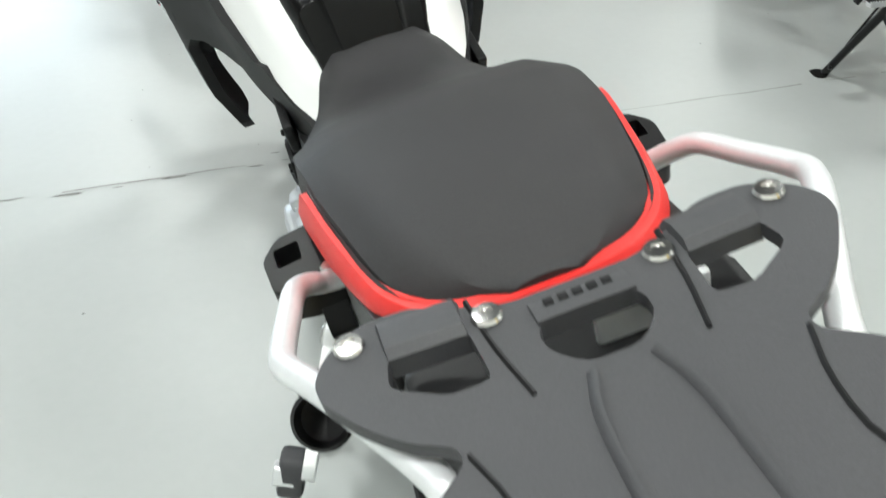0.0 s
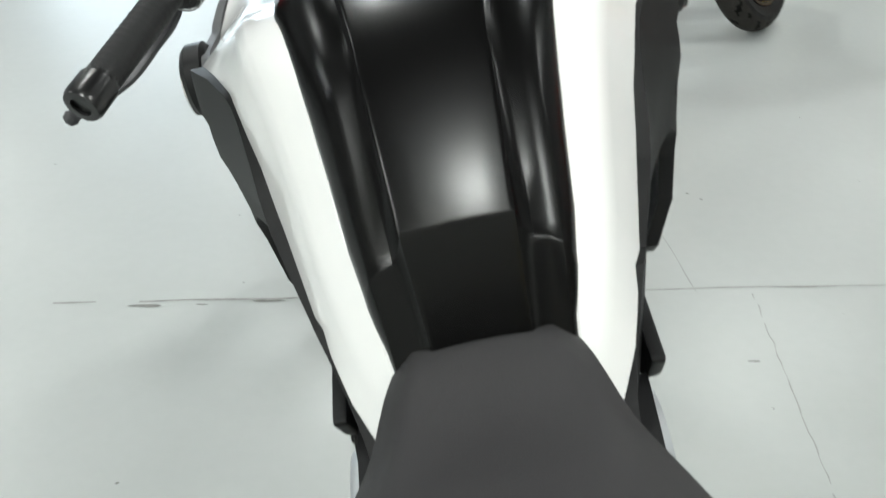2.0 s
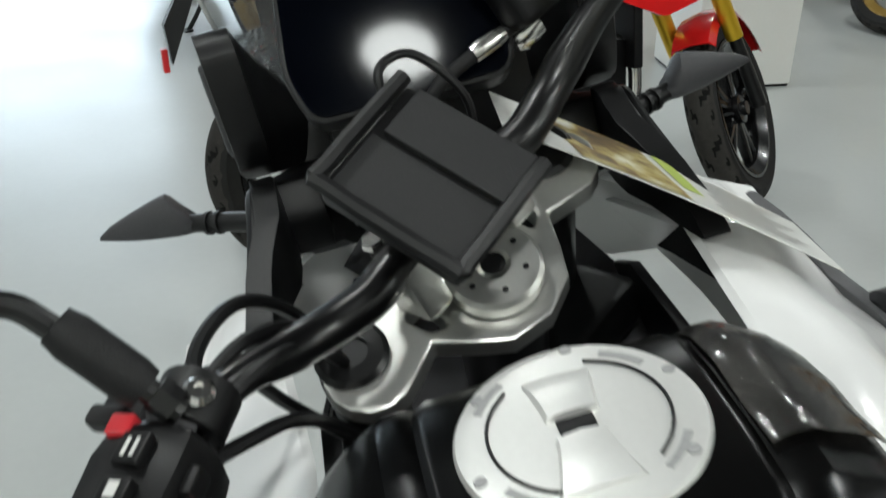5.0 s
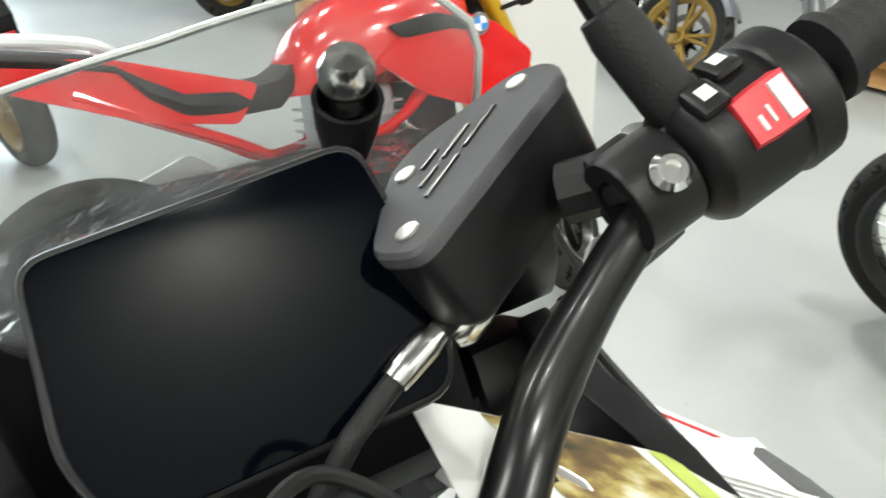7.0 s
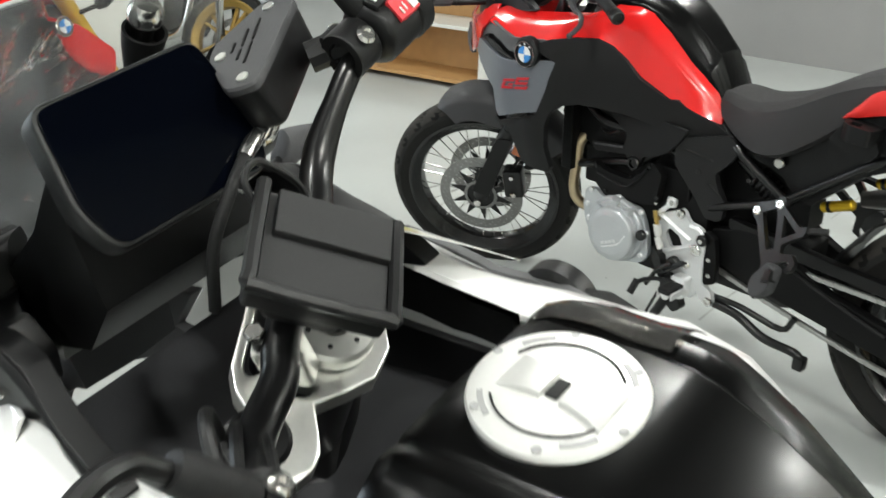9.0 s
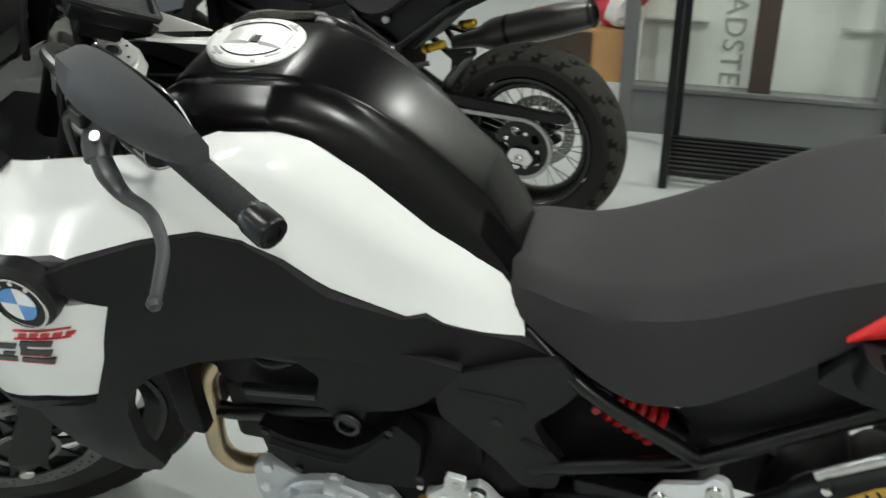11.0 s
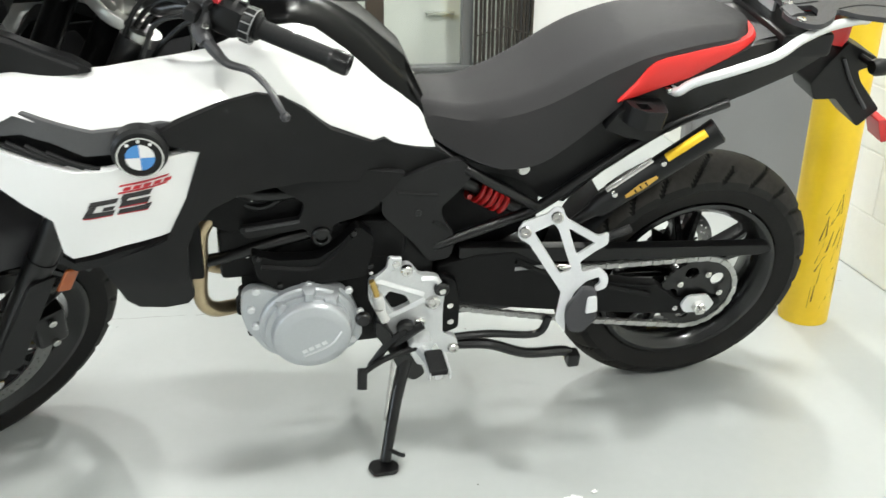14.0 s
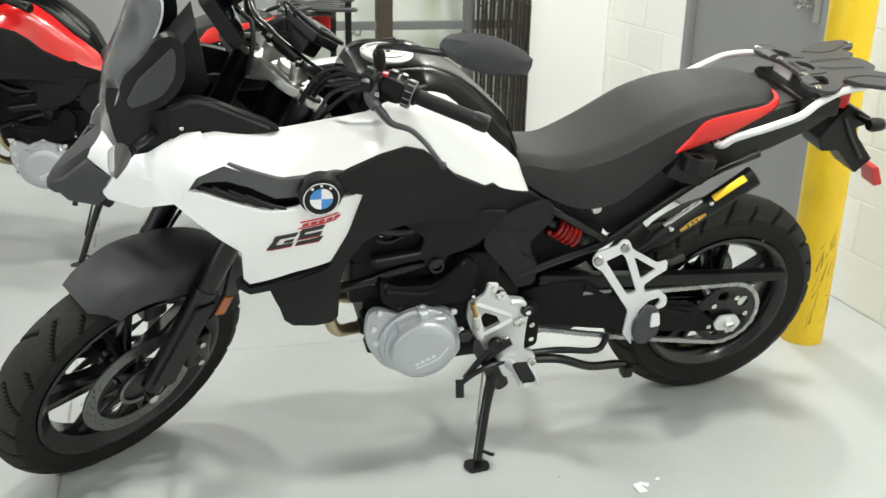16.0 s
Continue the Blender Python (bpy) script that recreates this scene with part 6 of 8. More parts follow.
    # lower and upper fork clamps
    part("lower_clamp", box(-0.135, 0.135, 1.255, 1.335, 0.865, 0.905, 0.012), M_BLACKMETAL, bike, m=st)
    part("head_tube", tube([STEM + down * 0.02 + Vector((0, -0.0, 0)), STEM + down * 0.22], 0.034, 18, 1), M_FRAME, bike)
    ex, ey = Vector((1, 0, 0)), Vector((0, math.cos(radians(27)), math.sin(radians(27))))
    ring = lambda cx, a0, a1, n=10: [(cx + 0.032 * math.cos(radians(a0 + (a1 - a0) * k / n)), 0.024 + 0.032 * math.sin(radians(a0 + (a1 - a0) * k / n))) for k in range(n + 1)]
    tri = ring(0.102, -115, 130) + [(0.066, 0.062), (0.045, 0.070), (-0.045, 0.070), (-0.066, 0.062)] + ring(-0.102, 50, 295) + [(-0.064, 0.002), (-0.046, -0.022), (-0.030, -0.040), (0.0, -0.048), (0.030, -0.040), (0.046, -0.022), (0.064, 0.002)]
    slots = [rounded([(x * 0.044, 0.030), (x * 0.062, 0.030), (x * 0.058, 0.008), (x * 0.047, 0.002)], 0.004, 2) for x in (1, -1)]
    slots += [rounded([(-0.052, 0.056), (-0.042, 0.061), (0.042, 0.061), (0.052, 0.056), (0.036, 0.036), (-0.036, 0.036)], 0.005, 2)]
    clamp = part("upper_fork_clamp", plate(tri, 0.021, STEM + Vector((0, -math.sin(radians(27)), math.cos(radians(27)))) * -0.030, ex, ey, holes=slots, bevel=0.004), M_BRUSHED, bike, "silver alloy upper fork clamp", m=st)
    nrm = -Vector(down)
    part("stem_nut", lathe([(0, -0.006), (0.034, -0.006), (0.034, 0.004), (0.031, 0.007), (0.012, 0.008), (0.009, 0.003), (0, -0.004)], 32, STEM + nrm * 0.0, nrm), M_BRUSHED, clamp, "round steering stem nut", m=st)
    # flat black discs paint the shade of the nut's socket and holes
    part("nut_socket", disc(0.0085, 0.0008, STEM + nrm * 0.0076, nrm, 20, 0.0002), M_BLACKPLASTIC, clamp, m=st)
    for k in range(6):
        a = 2 * math.pi * k / 6
        part("nut_hole", disc(0.0022, 0.001, STEM + nrm * 0.0076 + ex * (0.022 * math.cos(a)) + ey * (0.022 * math.sin(a)), nrm, 8, 0.0002), M_BLACKPLASTIC, clamp, m=st)
    for s in (1, -1):
        p = AX + Vector((-0.103 * s, 0, 0)) - down * 0.849
        part("fork_cap", lathe([(0, 0), (0.0255, 0), (0.0255, 0.003), (0.022, 0.006), (0.012, 0.007), (0.012, 0.004), (0, 0.004)], 24, p, nrm), M_BLACKMETAL, clamp, m=st)
        part("bar_riser", box(-0.045 * s - 0.013, -0.045 * s + 0.013, 1.220, 1.258, 1.06, 1.108, 0.006), M_BRUSHED, clamp, m=st)
        part("riser_bolt", disc(0.007, 0.018, (-0.048 * s, 1.250, 1.100), (0, -0.2, 1), 12, 0.002), M_BLACKMETAL, clamp, m=st)
        part("riser_cap_bolt", disc(0.008, 0.006, (-0.048 * s, 1.249, 1.118), (0, -0.2, 1), 6, 0.001), M_CHROME, clamp, m=st)
    bar_pts = [(0.045, 1.234, 1.106), (0.078, 1.229, 1.106), (0.110, 1.232, 1.111), (0.138, 1.229, 1.122), (0.168, 1.214, 1.142), (0.200, 1.199, 1.156), (0.232, 1.182, 1.160), (0.297, 1.146, 1.158), (0.415, 1.081, 1.152)]
    bar = part("handlebar", tube([(-x, y, z) for x, y, z in bar_pts[::-1]] + bar_pts, 0.0125, 16, 5, radii=[0.011] * 5 + [0.014] * 8 + [0.011] * 5), M_FRAME, bike, "black tapered handlebar", m=st)
    for s in (1, -1):
        dz = 0.0 if s > 0 else 0.008
        g0, g1 = Vector((-0.287 * s, 1.150, 1.157 + dz)), Vector((-0.398 * s, 1.089, 1.151 + dz))
        gd = (g1 - g0).normalized()
        prof = [(0.0, 0.0), (0.020, 0.0), (0.0205, 0.006), (0.0162, 0.009)]
        for k in range(15):
            prof += [(0.0158, 0.012 + k * 0.0078), (0.0162, 0.015 + k * 0.0078), (0.0162, 0.018 + k * 0.0078)]
        prof += [(0.0165, 0.130), (0.0, 0.132)]
        part("grip", lathe(prof, 24, g0, gd), M_GRIP, bar, "black ribbed rubber grip", m=st)
        part("bar_end", lathe([(0, 0.126), (0.0160, 0.126), (0.0168, 0.131), (0.0185, 0.134), (0.0188, 0.158), (0.0168, 0.163), (0.010, 0.1635), (0.0095, 0.160), (0, 0.160)], 20, g0, gd), M_BLACKMETAL, bar, "black bar end weight", m=st)
        # switch block
        e3 = Vector((0, -0.25, 1)).normalized()
        e2 = e3.cross(gd).normalized()
        sw0 = Vector((-0.223 * s, 1.186, 1.160 + dz))
        upv = gd.cross(e2)
        upv = upv if upv.z > 0 else -upv
        f = upv.cross(gd)
        f = f if f.y > 0 else -f
        basis = Matrix(((gd.x, f.x, upv.x, 0), (gd.y, f.y, upv.y, 0), (gd.z, f.z, upv.z, 0), (0, 0, 0, 1)))
        m4 = st @ Matrix.Translation(sw0) @ basis
        if s > 0:
            body = loft([[(a, y * k, z * k) for y, z in ((-0.026, -0.02), (-0.030, 0.0), (-0.024, 0.022), (0.0, 0.030), (0.022, 0.024), (0.028, 0.0), (0.022, -0.022), (0.0, -0.028))] for a, k in ((0.0, 0.80), (0.006, 0.97), (0.022, 1.05), (0.046, 1.0), (0.052, 0.85))])
        else:
            body = lathe([(0.0, 0.004), (0.020, 0.004), (0.029, 0.009), (0.0315, 0.014), (0.0320, 0.048), (0.0305, 0.049), (0.0305, 0.0515), (0.0325, 0.053), (0.0, 0.054)], 32, (0, 0, 0), (1, 0, 0))
        ms = m4 if s > 0 else m4 @ Matrix.Translation((-0.010, -0.002, -0.001)) @ Matrix.Scale(0.92, 4)
        sb = part("switch_block", body, M_BLACKPLASTIC, bar, "black switch block", 40, m=ms)
        part("ring_dial", lathe([(k, h) for k, h in (((0.015, 0), (0.027, 0.0), (0.029, 0.003), (0.029, 0.016), (0.026, 0.020), (0.015, 0.020)) if s > 0 else ((0.015, 0.001), (0.0325, 0.001), (0.034, 0.004), (0.034, 0.017), (0.030, 0.021), (0.015, 0.021)))], 32, (0.052, 0, 0), (1, 0, 0), closed=True), M_BLACKPLASTIC, sb, m=ms)
        if s > 0:
            for k in range(12):
                a = 2 * math.pi * k / 12
                part("dial_rib", box(0.054, 0.071, -0.0009, 0.0009, 0.0288, 0.0302), M_DECALGREY, sb, m=ms @ Matrix.Rotation(a, 4, "X"))
            part("dial_edge", lathe([(0.0285, 0.0705), (0.0296, 0.0705), (0.0296, 0.0718), (0.0285, 0.0718)], 28, (0, 0, 0), (1, 0, 0), closed=True), M_DECALGREY, sb, m=ms)
            part("menu_key", box(0.012, 0.030, -0.012, 0.004, 0.027, 0.034, 0.002), M_BLACKPLASTIC, sb, m=ms)
            part("info_key", box(0.036, 0.050, -0.014, 0.002, 0.026, 0.034, 0.002), M_BLACKPLASTIC, sb, m=ms)
            part("key_print", merge(box(0.016, 0.026, -0.008, -0.006, 0.034, 0.0344), box(0.016, 0.026, -0.003, -0.001, 0.034, 0.0344), box(0.039, 0.047, -0.009, -0.003, 0.034, 0.0344)), M_PRINTWHITE, sb, m=ms)
            part("hazard_key", box(0.000, 0.012, 0.006, 0.020, 0.020, 0.030, 0.002), M_REDSWITCH, sb, "small red switch", m=ms)
            part("flash_key", box(-0.008, 0.004, 0.018, 0.040, 0.014, 0.026, 0.003), M_BLACKPLASTIC, sb, m=ms)
            part("horn_key", box(0.032, 0.048, -0.036, -0.020, -0.014, 0.004, 0.004), M_REDSWITCH, sb, "red thumb switch", m=ms)
            part("turn_key", box(0.018, 0.034, -0.034, -0.026, 0.004, 0.018, 0.003), M_BLACKPLASTIC, sb, m=ms)
        else:
            tilt = ms @ Matrix.Rotation(radians(38), 4, "X")
            kk = part("engine_switch", loft([[(x, y0, 0.026), (x, y1, 0.026), (x, y1 - 0.002, z1), (x, y0 + 0.002, z0)] for x, y0, y1, z0, z1 in ((0.024, -0.012, 0.012, 0.0345, 0.0350), (0.034, -0.013, 0.013, 0.0360, 0.0368), (0.049, -0.013, 0.013, 0.0375, 0.0385))]), M_REDSWITCH, sb, "red engine stop switch", m=tilt)
            part("switch_print", merge(box(0.040, 0.048, -0.009, 0.009, 0.0370, 0.0388), box(0.029, 0.031, -0.007, 0.0, 0.0355, 0.0366), box(0.034, 0.0355, -0.006, 0.002, 0.0362, 0.0375)), M_PRINTWHITE, kk, m=tilt)
            for x, turn in ((0.012, 6), (0.030, -14)):
                tilt = ms @ Matrix.Rotation(radians(turn), 4, "X")
                mk = part("mode_key", box(x, x + 0.016, -0.008, 0.010, 0.030, 0.0365, 0.003), M_BLACKPLASTIC, sb, m=tilt)
                part("key_print", box(x + 0.005, x + 0.012, -0.002, 0.005, 0.0362, 0.0368), M_PRINTWHITE, mk, m=tilt)
        # lever clamp, lever, mirror
        lc = part("lever_clamp", merge(lathe([(0.0135, -0.014), (0.021, -0.014), (0.022, -0.012), (0.022, 0.012), (0.021, 0.014), (0.0135, 0.014)], 24, (-0.022, 0, 0), (1, 0, 0), closed=True), box(-0.034, -0.010, 0.012, 0.050 if s > 0 else 0.026, -0.010, 0.010, 0.004)), M_BLACKPLASTIC, bar, "black lever clamp", m=m4)
        part("clamp_bolt", lathe([(0, 0), (0.008, 0), (0.0085, 0.003), (0.006, 0.006), (0.0035, 0.006), (0.0035, 0.004), (0, 0.004)], 16, (-0.020, -0.014, 0.018), (0, -0.5, 0.85)), M_CHROME, lc, m=m4)
        lever = [(-0.255 * s, 1.226, 1.140), (-0.277 * s, 1.222, 1.130), (-0.298 * s, 1.212, 1.116), (-0.330 * s, 1.190, 1.114), (-0.369 * s, 1.184, 1.106), (-0.405 * s, 1.192, 1.105), (-0.436 * s, 1.201, 1.106)]
        part("brake_lever" if s < 0 else "clutch_lever", tube(lever, 0.008, 10, 5, radii=[0.013, 0.014, 0.010, 0.0085, 0.0075, 0.007, 0.0065], flat=0.7), M_LEVER, bar, "dark grey hand lever", m=st)
        part("lever_ball", lathe([(0, -0.008), (0.006, -0.006), (0.0085, 0), (0.006, 0.006), (0, 0.008)], 12, lever[-1], (1, 0, 0)), M_LEVER, bar, m=st)
        perch = part("lever_perch", tube([(-0.214 * s, 1.182, 1.176), (-0.222 * s, 1.204, 1.160), (-0.240 * s, 1.224, 1.146), (-0.262 * s, 1.228, 1.138)], 0, 10, 3, radii=[0.016, 0.018, 0.017, 0.014], flat=0.8), M_LEVER, bar, "dark grey lever perch", m=st)
        part("perch_bolt", disc(0.0065, 0.004, (-0.249 * s, 1.222, 1.159), (-0.2 * s, 0.1, 1), 10, 0.001), M_CHROME, perch, m=st)
        k0, dm = (0.0, dz) if s > 0 else (0.018, dz - 0.018)
        base = (-(0.210 + k0) * s, 1.178, 1.176 + dm)
        mir = part("mirror", tube([base, (-(0.216 + k0) * s, 1.196, 1.212 + dm), (-(0.222 + k0) * s, 1.210, 1.240 + dm), (-(0.231 + k0) * s, 1.219, 1.264 + dm), (-0.268 * s, 1.221, 1.289), (-0.33 * s, 1.200, 1.312), (-0.378 * s, 1.175, 1.326)], 0.0068, 10, 6), M_FRAME, bike, "black rear-view mirror on a bent stem", m=st)
        part("stem_boot", lathe([(0.0, -0.008), (0.011, -0.008), (0.0125, 0.0), (0.0125, 0.034), (0.0105, 0.044), (0.0, 0.045)], 20, (-(0.2145 + k0) * s, 1.190, 1.202 + dm), (-0.15 * s, 0.48, 1)), M_GRIP, mir, m=st)
        part("stem_nut", lathe([(0.0, 0), (0.0095, 0), (0.0095, 0.012), (0.0, 0.012)], 6, (-(0.210 + k0) * s, 1.180, 1.180 + dm), (-0.15 * s, 0.48, 1)), M_BLACKMETAL, mir, m=st)
        shell = []
        for k in range(9):
            t = k / 8
            rad = math.sin(math.pi * (0.08 + 0.84 * t)) ** 0.6
            x = -s * (0.350 + 0.138 * t)
            y0 = 1.185 - 0.080 * t
            z0 = 1.338 + 0.006 * t
            hh = 0.040 * rad
            dd = 0.034 * rad
            shell.append([(x, y0 - 0.010, z0 - hh), (x, y0 + dd * 0.5, z0 - hh * 0.75), (x, y0 + dd, z0), (x, y0 + dd * 0.6, z0 + hh * 0.75), (x, y0 - 0.010, z0 + hh), (x, y0 - 0.014, z0)])
        part("mirror_shell", loft(shell), M_GREYPLASTIC, mir, "dark plastic mirror housing", 50, m=st)
        part("mirror_glass", plate(rounded([(0.014, -0.027), (0.130, -0.031), (0.140, 0.0), (0.128, 0.030), (0.016, 0.027), (0.006, 0)], 0.018, 4), -0.002 * s, (-s * 0.350, 1.1695, 1.340), (-s * 0.865, -0.502, 0.03), (0, 0, 1), bevel=0.0005), M_MIRROR, mir, "silvered mirror glass", m=st)
    # brake fluid reservoir on the right bar
    q1, q2, q3 = Vector((0.250, 1.271, 1.185)), Vector((0.190, 1.302, 1.182)), Vector((0.148, 1.270, 1.190))
    ea = (q1 - q3).normalized()
    eb = (q2 - q3) - ea * (q2 - q3).dot(ea)
    eb.normalize()
    en = ea.cross(eb)
    lid = rounded([(-0.015, -0.016), (0.102, -0.027), (0.118, -0.012), (0.115, 0.010), (0.068, 0.046), (0.044, 0.046), (-0.013, 0.014)], 0.010, 3)
    level = lambda k, h: [q3 + ea * (0.05 + (x - 0.05) * k) + eb * (0.012 + (y - 0.012) * k) + en * h for x, y in lid]
    rb = part("fluid_reservoir", loft([level(0.86, -0.043), level(0.94, -0.037), level(0.98, -0.006), level(0.98, -0.0015)]), M_BLACKPLASTIC, bike, "black brake fluid reservoir with screwed lid", 40, m=st)
    part("reservoir_lid", loft([level(1.0, -0.001), level(1.0, 0.004), level(0.97, 0.006)]), M_GREYPLASTIC, rb, m=st)
    for q in (q1, q2, q3):
        part("lid_screw", disc(0.0055, 0.0018, q + en * 0.0058, en, 12, 0.0004), M_BRUSHED, rb, m=st)
    marks = []
    for y, x0, x1 in ((0.004, 0.022, 0.050), (0.004, 0.056, 0.086), (0.013, 0.030, 0.044), (0.013, 0.050, 0.074), (0.022, 0.044, 0.058)):
        marks.append(tube([q3 + ea * x0 + eb * y + en * 0.0060, q3 + ea * x1 + eb * y + en * 0.0060], 0.0016, 5, 1, flat=0.8))
    part("lid_print", merge(*marks), M_BLACKMETAL, rb, m=st)
    # brake hose with its bright crimped end
    part("brake_hose", tube([(0.074, 1.334, 1.182), (0.048, 1.326, 1.174), (0.027, 1.317, 1.169), (0.012, 1.309, 1.165), (-0.002, 1.302, 1.159), (-0.029, 1.304, 1.122), (-0.036, 1.318, 1.06)], 0.0052, 12, 6), M_GRIP, rb, "black brake hose")
    part("hose_ferrule", tube([(0.056, 1.3285, 1.177), (0.048, 1.326, 1.1745), (0.036, 1.321, 1.1718), (0.029, 1.318, 1.1698)], 0, 14, 4, radii=[0.0058, 0.0072, 0.0072, 0.0064]), M_CHROME, rb, "bright crimped ferrule")
    part("reservoir_arm", tube([(0.205, 1.236, 1.165), (0.214, 1.212, 1.166), (0.216, 1.192, 1.168)], 0.014, 10, 3), M_BLACKPLASTIC, rb, m=st)
    part("banjo_bolt", lathe([(0, -0.012), (0.010, -0.012), (0.0115, -0.004), (0.0115, 0.006), (0.008, 0.012), (0, 0.013)], 12, (0.157, 1.279, 1.133), (-1, 0.35, -0.15)), M_CHROME, rb, "bright banjo bolt", m=st)
    # cables by the left grip
    for pts in (((-0.235, 1.192, 1.162), (-0.19, 1.212, 1.158), (-0.15, 1.228, 1.148), (-0.115, 1.252, 1.105), (-0.095, 1.285, 1.02), (-0.08, 1.30, 0.93)),
                ((-0.230, 1.180, 1.152), (-0.18, 1.196, 1.150), (-0.135, 1.222, 1.124), (-0.108, 1.258, 1.06), (-0.09, 1.28, 0.94)),
                ((-0.205, 1.196, 1.150), (-0.180, 1.224, 1.168), (-0.140, 1.246, 1.160), (-0.112, 1.268, 1.112), (-0.100, 1.290, 1.03), (-0.09, 1.30, 0.94)),
                ((-0.222, 1.204, 1.150), (-0.196, 1.238, 1.150), (-0.165, 1.262, 1.120), (-0.150, 1.275, 1.06), (-0.12, 1.29, 0.96)),
                ((-0.216, 1.176, 1.145), (-0.192, 1.190, 1.126), (-0.165, 1.210, 1.098), (-0.140, 1.245, 1.04), (-0.1, 1.27, 0.92))):
        part("cable", tube(pts, 0.0046, 8, 7), M_BLACKPLASTIC, bike, m=st)
    part("line_bracket", tube([(-0.12, 1.30, 1.02), (-0.13, 1.315, 0.995), (-0.11, 1.33, 0.985), (-0.09, 1.325, 1.0)], 0.003, 8, 4), M_CHROME, bike, m=st)
    if cockpit:
        cockpit_parts(bike, st)


def cockpit_parts(bike, st):
    """The holder for a navigation device on the handlebar."""
    c = Vector((-0.027, 1.172, 1.158))
    xa = Vector((0.065, 0.048, 0.027)).normalized()
    ya = Vector((-0.055, 0.064, 0.052))
    ya = (ya - xa * ya.dot(xa)).normalized()
    nn = xa.cross(ya)
    m = Matrix(((xa.x, ya.x, nn.x, c.x), (xa.y, ya.y, nn.y, c.y), (xa.z, ya.z, nn.z, c.z), (0, 0, 0, 1)))
    W, H = 0.044, 0.050
    dev = part("device_cradle", box(-W, W, -H, H, -0.024, -0.002, 0.005), M_BLACKPLASTIC, bike, "black holder for a navigation device", m=m)
    part("cradle_rim", tube([(W * 0.96, H, 0.006), (-W * 0.8, H, 0.006), (-W, H * 0.86, 0.005), (-W, -H * 0.86, 0.004), (-W * 0.86, -H, 0.003), (W * 0.5, -H, 0.002), (W * 0.96, -H, 0.0)], 0.0055, 8, 3), M_BLACKPLASTIC, dev, m=m)
    part("cradle_pad", box(-W + 0.006, 0.002, -H + 0.005, H - 0.006, -0.003, 0.0012, 0.001), M_CRADLE, dev, m=m)
    part("cradle_latch", box(0.005, W - 0.002, -H + 0.004, H - 0.012, -0.003, 0.0045, 0.0015), M_CRADLE, dev, m=m)
    part("cradle_arm", box(-0.026, 0.026, -0.03, 0.03, -0.060, -0.022, 0.008), M_BLACKPLASTIC, dev, m=m)
    part("cradle_cable", tube([(0.022, H - 0.004, -0.006), (0.036, H + 0.014, 0.008), (0.060, H + 0.006, 0.004), (0.064, H - 0.030, -0.014), (0.050, 0.0, -0.045)], 0.0030, 8, 7), M_BLACKPLASTIC, dev, m=m)


SCREEN_MID = [(1.0, 1.622), (1.05, 1.612), (1.09, 1.603), (1.146, 1.575), (1.215, 1.547), (1.29, 1.520)]


